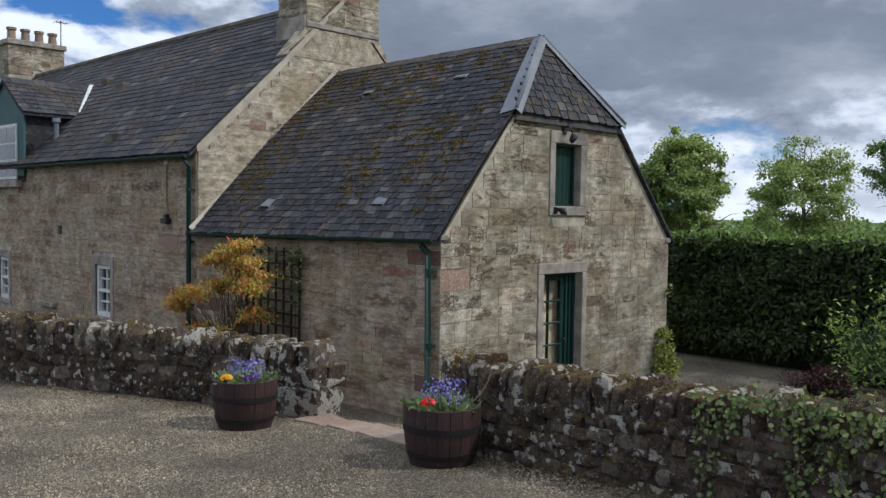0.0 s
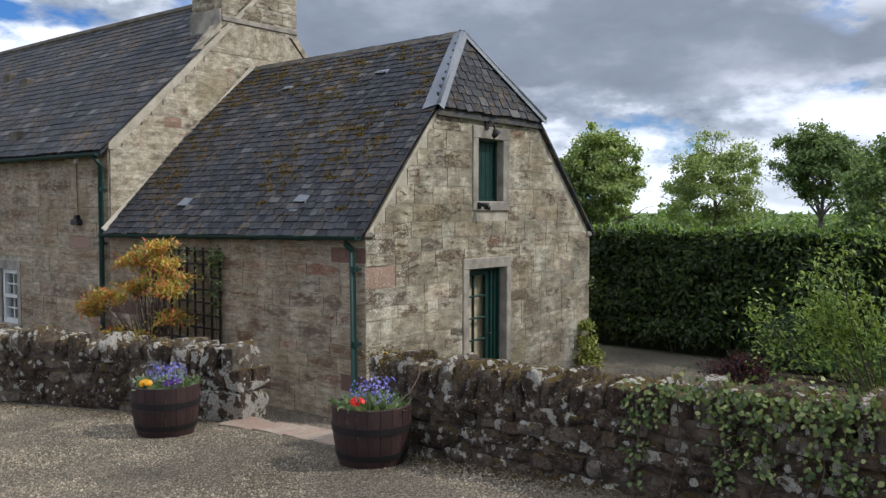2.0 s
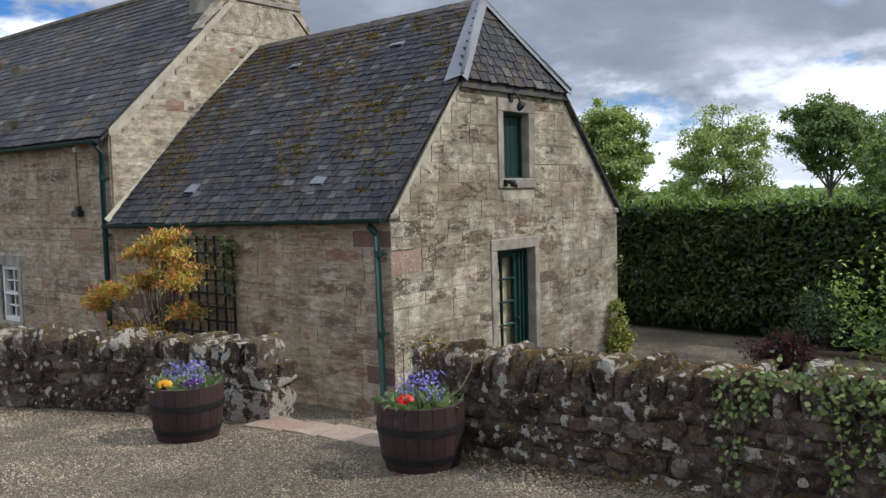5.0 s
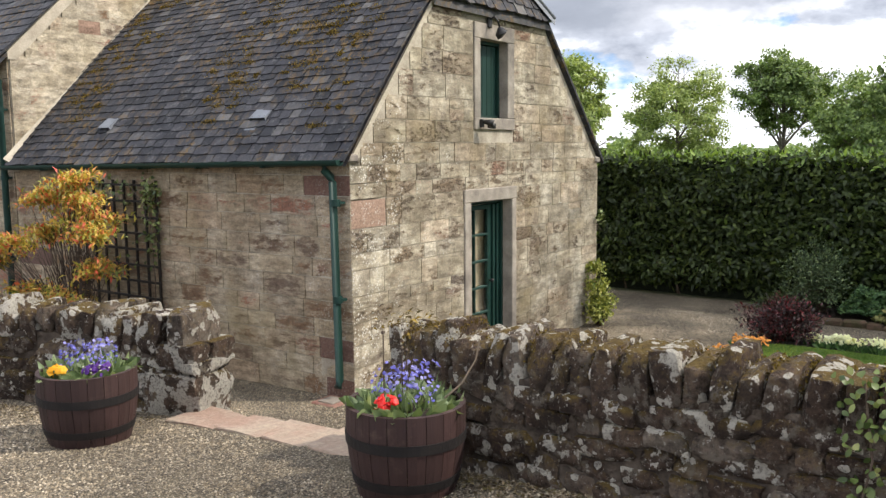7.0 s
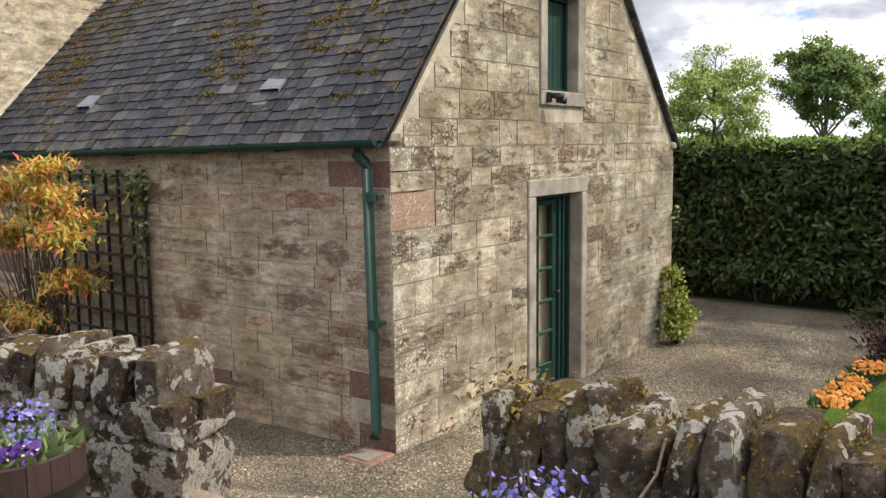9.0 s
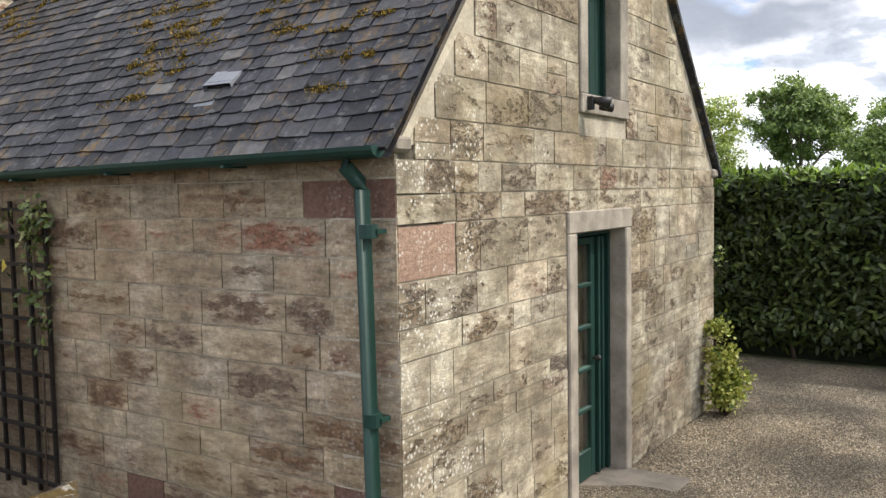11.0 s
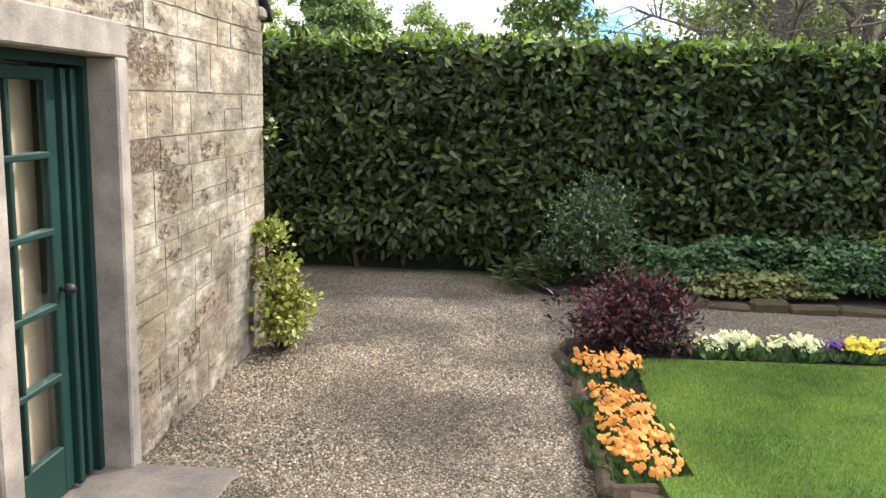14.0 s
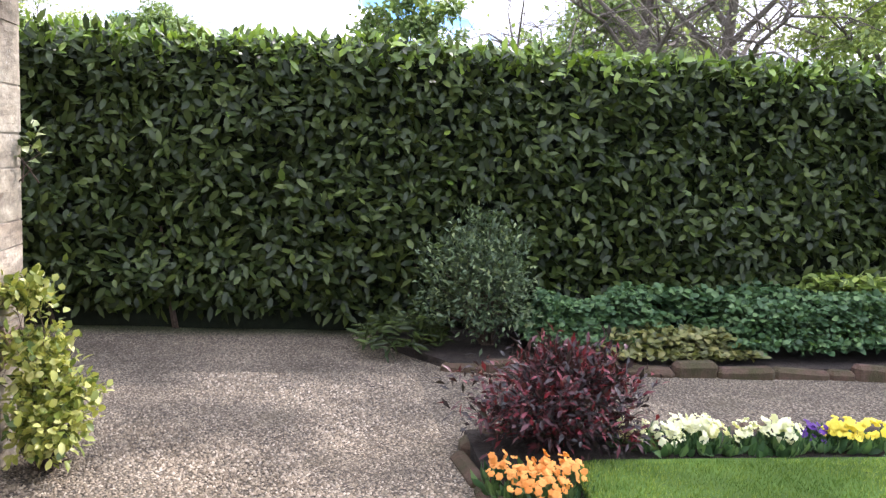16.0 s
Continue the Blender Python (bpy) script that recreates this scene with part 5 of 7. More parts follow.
def build_dormer():
    y0, y1, ym = 14.25, 16.95, 15.6
    ez, rz, fx = 5.28, 6.15, -0.02
    dormer = part("dormer", prism([(y0 + 0.1, H_EAVE - 0.5), (y1 - 0.1, H_EAVE - 0.5), (y1 - 0.1, ez), (ym, rz - 0.05), (y0 + 0.1, ez)], "x", fx, 1.6), M_SLATE_J, house, "slate-hung dormer with a green gablet")
    bx = 2.35
    for s, (ya, yb) in enumerate(((y0 - 0.08, ym), (y1 + 0.08, ym))):
        e, t = Vector((fx - 0.12, ya, ez - 0.06)), Vector((fx - 0.12, yb, rz))
        sl = (t - e).length
        bm = bmesh.new()
        q = [e, e + Vector((1.45, 0, 0)), t + Vector((bx, 0, 0)), t]
        up = [bm.verts.new(p) for p in q]
        dn = [bm.verts.new(p - Vector((0, 0, 0.05))) for p in q]
        bm.faces.new(up)
        bm.faces.new(dn)
        for i in range(4):
            bm.faces.new((up[i], up[(i + 1) % 4], dn[(i + 1) % 4], dn[i]))
        dr = part("dormer_roof", bm, M_SLATE_J, house)
        if s == 0:
            slate_roof(dr, lambda u, v: e.lerp(t, v / sl) + Vector((u, 0, 0)), 8, sl / 8, (0.22, 0.36), lambda v: (0.0, 1.42 + 0.92 * v / sl), 95, 0)
            va, vb = e + Vector((1.42, 0, 0.07)), t + Vector((bx - 0.02, 0, 0.07))
            bm = bmesh.new()
            tube(bm, [va, vb], 0.10, 6)
            part("valley_flashing", bm, M_WHITE, house, "pale valley flashing")
    part("gablet", prism([(y0 + 0.05, H_EAVE - 0.35), (y1 - 0.05, H_EAVE - 0.35), (y1 - 0.05, ez), (ym, rz - 0.02), (y0 + 0.05, ez)], "x", fx - 0.05, fx - 0.004), M_TEAL, dormer, "faded blue-green painted boards")
    part("window", boxes(((fx - 0.09, y0 + 0.45, 3.62), (fx - 0.055, y1 - 0.45, 5.0))), M_WHITE, dormer, "white framed dormer window")
    for i in range(3):
        for j in range(3):
            w, h = (y1 - y0 - 0.9 - 0.1) / 3, (1.38 - 0.1) / 3
            y, z = y0 + 0.5 + i * w, 3.67 + j * h
            part("pane", boxes(((fx - 0.096, y + 0.02, z + 0.02), (fx - 0.088, y + w - 0.02, z + h - 0.02))), M_DARKPANE, dormer)
    part("window_sill", boxes(((fx - 0.16, y0 + 0.3, 3.42), (fx - 0.004, y1 - 0.3, 3.60))), M_DRESSED, dormer, bevel=0.01)
    bm = bmesh.new()
    tube(bm, [(0.5, 13.75, 4.5), (0.5, 13.75, 5.0), (0.5, 13.75, 5.02), (0.5, 13.75, 5.12)], [0.06, 0.06, 0.10, 0.09], 10)
    part("flue", bm, M_LEAD, house, "short grey flue cowl", smooth=False)


M_TEAL = plain_noise("faded blue green paint", (0.035, 0.085, 0.085), (0.05, 0.11, 0.11), 3.0, 0.6, 0.1)
M_DARKPANE, _nt, _b = material("dark window pane", 0.08, spec=0.6)
_b.inputs["Base Color"].default_value = (0.05, 0.06, 0.07, 1)
build_dormer()


# ---- dry-stone garden walls ----
def lump_mesh(name, k, cuts=4, chips=9, keep=0.40):
    """A field stone: a block with its corners and arrises knocked off along random planes; unit size."""
    r = random.Random(k)
    bm = bmesh.new()
    bmesh.ops.create_cube(bm, size=1.04)
    bmesh.ops.subdivide_edges(bm, edges=bm.edges[:], cuts=cuts, use_grid_fill=True)
    planes = []
    for _ in range(chips):
        n = Vector((r.gauss(0, 1), r.gauss(0, 1), r.gauss(0, 1))).normalized()
        reach = 0.5 * (abs(n.x) + abs(n.y) + abs(n.z))
        planes.append((n, reach * r.uniform(0.74, 0.90) if max(map(abs, n)) < 0.9 else 0.5 * r.uniform(0.86, 0.98)))
    for v in bm.verts:
        p = v.co.copy()
        for n, d in planes:
            over = p.dot(n) - d
            if over > 0:
                p -= n * over
        p = p * (1 - keep * 0.18) + p.normalized() * 0.55 * keep * 0.18
        p *= 1 + 0.10 * noise.noise(p * 2.3 + Vector((k * 5.3, k, 0))) + 0.07 * noise.noise(p * 6 + Vector((0, k * 3.7, k)))
        v.co = p
    me = bpy.data.meshes.new(name)
    bm.to_mesh(me)
    bm.free()
    me.materials.append(M_RUBBLE)
    me.shade_smooth()
    me.set_sharp_from_angle(angle=radians(28))
    return me


LUMPS = [lump_mesh("stone", k) for k in range(14)]
PIERS = [lump_mesh("stone", 90 + k, 5, 4, 0.2) for k in range(5)]
COPES = [lump_mesh("cope_stone", 40 + k, 5, 10, 1.1) for k in range(14)]
COPE_SPOTS = []


def garden_wall(label, pts, thick, top, seed, body_rows, front=1, pier=None, slim=(0.085, 0.18)):
    """A rubble wall along pts (x, y) with copes on edge; top(s) gives its height at s metres along."""
    r = random.Random(seed)
    pts = [Vector((*p, 0)) for p in pts]
    lens = [(b - a).length for a, b in zip(pts, pts[1:])]
    total = sum(lens)

    def at(s):
        for a, b, l in zip(pts, pts[1:], lens):
            if s <= l or b is pts[-1]:
                d = (b - a).normalized()
                return a + d * s, d
            s -= l
    wall = thing("garden_wall", (*pts[0].xy, ground_z(pts[0].x - 0.3, pts[0].y)), label, "wall", "garden walls")
    # packed core
    bm = bmesh.new()
    rings = []
    n = 24
    for i in range(n + 1):
        p, d = at(0.06 + (total - 0.06) * i / n)
        side = Vector((d.y, -d.x, 0))
        zt = top(total * i / n) - 0.20
        zb = -0.1
        rings.append([bm.verts.new((*(p + side * o).xy, z)) for o, z in ((thick / 2 - 0.006, zb), (thick / 2 - 0.016, zt), (-thick / 2 + 0.016, zt), (-thick / 2 + 0.006, zb))])
    for a, b in zip(rings, rings[1:]):
        for k in range(4):
            bm.faces.new((a[k], a[(k + 1) % 4], b[(k + 1) % 4], b[k]))
    bm.faces.new(rings[0])
    bm.faces.new(rings[-1][::-1])
    part("core", bm, M_CORE, wall, "dark earthy mortar between the stones")

    def put(name, me, p, d, size, tilt=0.0, lean=0.0):
        turn = math.degrees(math.atan2(d.y, d.x))
        m = pose(p.x, p.y, p.z, 0, 0, turn) @ pose(0, 0, 0, lean, tilt, 0) @ Matrix.Diagonal((*size, 1))
        attach(name, me, wall, at=m)

    for face in (1, -1):
        for row in range(body_rows):
            s = 0.02
            while s < total - 0.03:
                w = r.uniform(0.12, 0.40)
                w = min(w, total - s)
                p, d = at(s + w / 2)
                side = Vector((d.y, -d.x, 0)) * face * front
                g = ground_z(*(p + side * (thick / 2 + 0.1)).xy) - 0.04
                zt = top(s + w / 2) - 0.24
                h = (zt - g) / body_rows
                if face == -1 and row < body_rows - 2:
                    s += w
                    continue
                c = p + side * (thick / 2 - 0.11)
                c.z = g + (row + 0.5) * h + r.uniform(-0.02, 0.02)
                put("stone", r.choice(LUMPS), c + side * r.uniform(-0.02, 0.015), d, (w * 1.02, 0.26, h * r.uniform(0.94, 1.10)), r.uniform(-5, 5), r.uniform(-3, 3))
                s += w
    # end face towards the gateway
    p0, d0 = at(0.0)
    for row in range(body_rows):
        g, zt = ground_z(*p0.xy) - 0.05, top(0) - 0.22
        h = (zt - g) / body_rows
        for o in (-0.13, 0.13):
            c = p0 + d0 * 0.06 + Vector((d0.y, -d0.x, 0)) * o
            c.z = g + (row + 0.5) * h
            if pier is None:
                put("stone", r.choice(LUMPS), c, d0, (0.22, 0.30, h * 1.08), r.uniform(-4, 4), 0)
    for z0, z1, long, wide, off in pier or ():
        c = p0 + d0 * (long / 2 - 0.13) + Vector((d0.y, -d0.x, 0)) * off
        c.z = (z0 + z1) / 2
        put("stone", r.choice(PIERS), c, d0, (long, wide, z1 - z0 + 0.015), r.uniform(-2, 2), r.uniform(-2, 2))
    s = -0.06 if pier else -0.02
    while s < total:
        w = r.uniform(*slim) * (1.7 if pier and s < 0.3 else 1.0)
        p, d = at(max(s + w / 2, 0.0))
        p = p.copy()
        h = r.uniform(0.25, 0.40)
        p.z = top(max(s, 0)) - 0.145 + r.uniform(-0.035, 0.03)
        put("cope_stone", r.choice(COPES), p, d, (w * 0.93, thick * r.uniform(0.94, 1.12), h), r.uniform(-9, 9), r.uniform(-5, 5))
        COPE_SPOTS.append((wall, p.copy(), d.copy(), w, thick, h))
        s += w
    return wall


M_CORE = plain_noise("packed earth and rubble", (0.050, 0.037, 0.028), (0.135, 0.106, 0.080), 9.0, 0.98, 1.0, 0.04, fine=35)
wall_n = garden_wall("lichened dry-stone wall with upright cope stones", [(-2.28, -0.40), (-2.45, 0.5), (-3.0, 1.75), (-4.05, 4.15), (-5.3, 7.0), (-7.0, 10.5)],
                     0.46, lambda s: 1.47 + 0.012 * s, 5, 4, -1,
                     pier=((0.66, 1.02, 0.42, 0.52, 0.0), (1.02, 1.12, 0.36, 0.47, 0.0), (1.11, 1.26, 0.30, 0.25, -0.13), (1.10, 1.25, 0.34, 0.25, 0.13)), slim=(0.10, 0.21))
wall_s = garden_wall("mossy dry-stone wall with upright cope stones", [(-2.26, -2.46), (-2.34, -4.0), (-2.38, -6.0), (-2.5, -8.0), (-2.7, -11.5)],
                     0.46, lambda s: 1.62 + 0.045 * s, 9, 5)


def wall_moss():
    """Tufted moss and dry lichen crusts in patches along the copes."""
    g = np.random.default_rng(33)
    for wall, strength, name in ((wall_s, 1.0, "moss"), (wall_n, 0.30, "moss")):
        pos, out = [], []
        for w, p, d, wide, thick, h in COPE_SPOTS:
            if w is not wall or p.y > 6:
                continue
            m = strength * (0.55 + 0.9 * noise.noise((p.x * 1.7, p.y * 1.7, 4.0)))
            if p.y < -2.3 and p.y > -2.9:
                m = 1.3
            n = int(max(0.0, m) * 420)
            if not n:
                continue
            side = np.array((d.y, -d.x, 0.0))
            along = np.array(d)
            a = g.normal(0, 0.50, n)
            k = g.uniform(-0.6, 0.6, n)
            q = np.array(p)[None] + along * (k * wide)[:, None] + side * (np.sin(a) * thick * 0.50)[:, None]
            q[:, 2] = p.z + np.cos(a) * h * 0.43 + g.normal(0, 0.012, n)
            pos.append(q)
            out.append(side * np.sin(a)[:, None] + np.array((0, 0, 1.0)) * np.cos(a)[:, None])
        pos, out = np.concatenate(pos), np.concatenate(out)
        n = len(pos)
        me = leaf_mesh(name, pos, out + g.normal(0, 0.75, (n, 3)), g.normal(0, 1, (n, 3)), g.uniform(0.008, 0.021, n), g.uniform(0.007, 0.014, n), L_MOSS, 0.3, 0.2)
        tagged(attach(name, me, wall, "ochre and olive moss on the copes"), kind="stuff")
    # a dry fern and ivy tuft at the gateway end of the mossy wall
    t = thing("dry_fern", (-2.3, -2.5, 1.6), "dry olive fern tuft on the wall end", "fern")
    n = 170
    a = g.uniform(0, math.tau, n)
    pos = np.stack([-2.30 + g.normal(0, 0.10, n), -2.53 + g.normal(0, 0.13, n), 1.60 + g.normal(0, 0.045, n)], 1)
    attach("fronds", leaf_mesh("fronds", pos, np.stack([np.cos(a), np.sin(a), g.uniform(-0.3, 1.2, n)], 1), g.normal(0, 0.4, (n, 3)) + [0, 0, 1], g.uniform(0.025, 0.060, n), g.uniform(0.012, 0.024, n), L_MOSS, 0.2, 0.3), t)


wall_moss()

def gateway_slabs():
    """Four worn slabs laid end to end across the gateway, their joints askew."""
    r = random.Random(6)
    joints = [(y + r.uniform(-0.07, 0.07), y + r.uniform(-0.07, 0.07)) for y in (-0.50, -0.96, -1.36, -1.88, -2.34)]
    west = [-2.66 + r.uniform(-0.04, 0.04) for _ in joints]
    east = [-2.27 + r.uniform(-0.04, 0.04) for _ in joints]
    for k in range(4):
        (a0, b0), (a1, b1) = joints[k], joints[k + 1]
        g = 0.010
        z = ground_z(-2.5, (a0 + a1) / 2)
        st = thing("threshold_slab", (-2.47, (a0 + a1) / 2, z), "worn pink and buff sandstone slab set in the gateway", "paving slab", "gateway slabs")
        o = [(west[k], a0 - g), ((west[k] + east[k]) / 2, (a0 + b0) / 2 - g + r.uniform(-0.015, 0.0)), (east[k], b0 - g), ((east[k] + east[k + 1]) / 2 + r.uniform(-0.03, 0.03), (b0 + b1) / 2),
             (east[k + 1], b1 + g), (west[k + 1], a1 + g), ((west[k] + west[k + 1]) / 2 + r.uniform(-0.05, 0.03), (a0 + a1) / 2)]
        part("slab", prism(o, "z", z - 0.12, z + 0.014 + r.uniform(0, 0.012)), M_SLAB, st, bevel=0.010)


gateway_slabs()


def wall_litter():
    """Dead leaves, grass wisps and bits of twig blown against the wall foot."""
    g = np.random.default_rng(77)
    n = 5200
    y = np.where(g.random(n) < 0.72, g.uniform(-9.5, -2.5, n), g.uniform(-0.4, 4.5, n))
    out = 0.26 + np.abs(g.normal(0, 0.16, n))
    x = np.array([wall_line(b) for b in y]) - out
    z = np.array([ground_z(a, b) for a, b in zip(x, y)]) + 0.006
    al = np.stack([g.normal(0, 1, n), g.normal(0, 1, n), g.normal(0.05, 0.15, n)], 1)
    thin = g.random(n) < 0.3
    ob = new("leaf_litter", leaf_mesh("leaf_litter", np.stack([x, y, z], 1), al, g.normal(0, 0.3, (n, 3)) + [0, 0, 1], np.where(thin, 0.07, 0.024) * g.uniform(0.6, 1.4, n), np.where(thin, 0.005, 0.016), L_LITTER, 0.15, -0.1))
    tagged(ob, "brown dead leaves and twigs along the wall foot", "leaf litter", kind="stuff")


wall_litter()


# ---- barrel planters ----
def build_barrel(at):
    b = thing("barrel_planter", (0, 0, 0), "half-barrel planter of dark stained staves with iron hoops", "planter", "barrel planters")
    H, R0, R1 = 0.50, 0.265, 0.325

    def radius(z):
        k = z / H
        return R0 + (R1 - R0) * k + 0.022 * math.sin(k * math.pi)
    n = 20
    for i in range(n):
        a0, a1 = i * math.tau / n + 0.006, (i + 1) * math.tau / n - 0.006
        bm = bmesh.new()
        rows = []
        for z in np.linspace(0, H, 6):
            rows.append([bm.verts.new((rr * math.cos(a), rr * math.sin(a), z)) for rr, a in ((radius(z), a0), (radius(z) * 1.004, (a0 + a1) / 2), (radius(z), a1), (radius(z) - 0.026, a1), (radius(z) - 0.026, a0))])
        for p, q in zip(rows, rows[1:]):
            for k in range(5):
                bm.faces.new((p[k], p[(k + 1) % 5], q[(k + 1) % 5], q[k]))
        bm.faces.new(rows[0][::-1])
        bm.faces.new(rows[-1])
        part("stave", bm, M_OAK, b)
    for z0, z1 in ((0.085, 0.135), (0.30, 0.355)):
        bm = bmesh.new()
        lathe(bm, [(radius(z0) + 0.001, z0), (radius(z0) + 0.007, z0), (radius(z1) + 0.007, z1), (radius(z1) + 0.001, z1)], 48)
        part("hoop", bm, M_HOOP, b, "dark rusted iron hoop")
    bm = bmesh.new()
    rings = lathe(bm, [(radius(0.44) - 0.03, 0.435), (0.15, 0.46), (0.02, 0.47)], 24)
    bm.faces.new(rings[-1])
    part("soil", bm, M_SOIL, b)
    b.matrix_basis = at
    return b


POTS = ((-2.93, -2.90), (-3.20, -0.36))
pot_z = [ground_z(x, y) - 0.01 for x, y in POTS]
barrel = build_barrel(pose(*POTS[0], pot_z[0], 0, 0, 20))
copy_thing(barrel, pose(*POTS[1], pot_z[1], 0, 0, 75))


def clump(name, at, label, category, group=""):
    return thing(name, at, label, category, group)


def strap_leaves(parent, c, n, length, width, spread, mat, lean=0.7):
    a = rng.uniform(0, math.tau, n)
    rad = rng.random(n) ** 0.5 * spread
    pos = np.stack([c[0] + rad * np.cos(a), c[1] + rad * np.sin(a), np.full(n, c[2])], 1)
    al = np.stack([np.cos(a) * lean, np.sin(a) * lean, np.ones(n)], 1) + rng.normal(0, 0.25, (n, 3))
    attach("leaves", leaf_mesh("leaves", pos, al, np.stack([np.cos(a), np.sin(a), np.full(n, 0.6)], 1), length * rng.uniform(0.6, 1.2, n), width * rng.uniform(0.7, 1.2, n), mat, 0.2, 0.25, broad=width > 0.03), parent)


def flower_heads(parent, c, n, spread, height, radius, mat, name="bloom_mass", tall=0.06):
    a = rng.uniform(0, math.tau, n)
    rad = rng.random(n) ** 0.5 * spread
    pos = np.stack([c[0] + rad * np.cos(a), c[1] + rad * np.sin(a), c[2] + height + rng.uniform(-tall, tall, n)], 1)
    fac = np.stack([np.cos(a) * 0.5 - 0.35, np.sin(a) * 0.5 - 0.2, np.full(n, 0.8)], 1) + rng.normal(0, 0.35, (n, 3))
    if n > 60:
        tagged(attach(name, bloom_mesh(name, pos, fac, radius * rng.uniform(0.7, 1.2, n), mat), parent), kind="stuff")
        return
    if mat.name not in BLOOMS:
        BLOOMS[mat.name] = [bloom_mesh("flower", np.zeros((1, 3)), np.array([[0.0, 0, 1]]), 1.0, mat) for _ in range(3)]
    for p, f, k in zip(pos, fac, range(n)):
        m = Matrix.Translation(p) @ Vector((0, 0, 1)).rotation_difference(Vector(f)).to_matrix().to_4x4() @ Matrix.Scale(radius * rng.uniform(0.75, 1.2), 4)
        attach("flower", BLOOMS[mat.name][k % 3], parent, at=m)


BLOOMS = {}


def plant_pots():
    for (x, y), z, first in zip(POTS, pot_z, (True, False)):
        z += 0.455
        blue = clump("blue_flowers", (x, y, z), "tall clump of blue spring flowers in the planter", "flowers", "planter flowers")
        strap_leaves(blue, (x + 0.02, y, z), 70, 0.15, 0.016, 0.18, L_POT, 0.5)
        flower_heads(blue, (x + 0.04, y + 0.03, z), 190, 0.19, 0.14, 0.011, F_BLUE, tall=0.095)
        rosette = clump("leaf_rosettes", (x, y, z), "broad pale green leaves round the planter rim", "plant", "planter flowers")
        strap_leaves(rosette, (x, y, z), 130, 0.12, 0.065, 0.26, L_POT, 1.5)
        if first:
            red = clump("red_primrose", (x - 0.20, y - 0.04, z), "small scarlet primrose at the planter rim", "flowers", "planter flowers")
            flower_heads(red, (x - 0.20, y - 0.02, z), 26, 0.055, 0.07, 0.026, F_RED, tall=0.035)
            strap_leaves(red, (x - 0.20, y - 0.02, z), 16, 0.09, 0.04, 0.05, L_POT, 1.2)
            stem = clump("dead_stem", (x + 0.18, y - 0.12, z), "dry pale bent stem leaning out of the planter", "plant")
            bm = bmesh.new()
            tube(bm, [(x + 0.16, y - 0.10, z), (x + 0.22, y - 0.22, z + 0.12), (x + 0.24, y - 0.30, z + 0.26), (x + 0.23, y - 0.33, z + 0.38)], [0.007, 0.006, 0.005, 0.004], 6)
            part("stem", bm, M_CLAY, stem)
            for k, (dx, dy, h) in enumerate(((-0.06, 0.10, 0.42), (0.0, 0.02, 0.33), (0.08, 0.05, 0.30))):
                bm = bmesh.new()
                tube(bm, [(x + dx, y + dy, z), (x + dx, y + dy, z + h)], 0.004, 5)
                bmesh.ops.create_uvsphere(bm, u_segments=8, v_segments=6, radius=0.011, matrix=pose(x + dx, y + dy, z + h))
                part("seed_head", bm, M_TWIG, stem)
        else:
            gold = clump("golden_pansy", (x - 0.22, y + 0.05, z), "golden pansies at the planter rim", "flowers", "planter flowers")
            flower_heads(gold, (x - 0.21, y + 0.02, z), 16, 0.05, 0.065, 0.03, F_GOLD, tall=0.03)
            strap_leaves(gold, (x - 0.21, y + 0.02, z), 14, 0.07, 0.03, 0.05, L_POT, 1.0)
            pur = clump("purple_viola", (x - 0.02, y - 0.2, z), "dark purple violas with pale eyes", "flowers", "planter flowers")
            flower_heads(pur, (x - 0.05, y - 0.19, z), 46, 0.085, 0.07, 0.022, F_PURPLE, tall=0.035)
            flower_heads(pur, (x - 0.05, y - 0.19, z), 14, 0.085, 0.09, 0.008, F_WHITE, "eyes", tall=0.03)
            strap_leaves(pur, (x - 0.05, y - 0.19, z), 26, 0.07, 0.03, 0.08, L_POT, 1.0)


plant_pots()


# ---- shrubs ----
def branches(parent, base, tips, r0, mat, seed=0, wobble=0.06, name="branch"):
    r = random.Random(seed)
    for t in tips:
        bm = bmesh.new()
        b, t = Vector(base) + Vector((r.uniform(-.05, .05), r.uniform(-.05, .05), 0)), Vector(t)
        mid1 = b.lerp(t, 0.35) + Vector((r.gauss(0, wobble), r.gauss(0, wobble), 0.12 * (t - b).length))
        mid2 = b.lerp(t, 0.7) + Vector((r.gauss(0, wobble), r.gauss(0, wobble), 0.08 * (t - b).length))
        tube(bm, [b, mid1, mid2, t], [r0, r0 * 0.75, r0 * 0.5, r0 * 0.22], 5, False)
        part(name, bm, mat, parent, smooth=True)


def shrub(name, base, label, centres, per, spread, length, width, mat, twigs=M_TWIG, r0=0.012, seed=1, category="shrub", up=0.5, droop=0.15, out=None, broad=False):
    """A shrub with twigs to each clump of leaves. centres: points in the world."""
    t = thing(name, base, label, category)
    branches(t, base, centres, r0, twigs, seed)
    c = np.repeat(np.array(centres, float), per, 0)
    n = len(c)
    off = rng.normal(0, 1, (n, 3)) * np.array(spread)
    pos = c + off
    mid = np.array(base, float) + np.array([0, 0, (np.array(centres)[:, 2].mean() - base[2]) * 0.6])
    away = unit(pos - mid) if out is None else np.broadcast_to(np.array(out, float), pos.shape)
    al = away * 0.8 + rng.normal(0, 0.6, (n, 3)) + np.array([0, 0, up * 0.3])
    fac = away * 0.5 + np.array([0, 0, 0.8]) + rng.normal(0, 0.35, (n, 3))
    attach("foliage", leaf_mesh("foliage", pos, al, fac, length * rng.uniform(0.6, 1.25, n), width * rng.uniform(0.7, 1.2, n), mat, 0.18, droop, broad=broad), t)
    return t


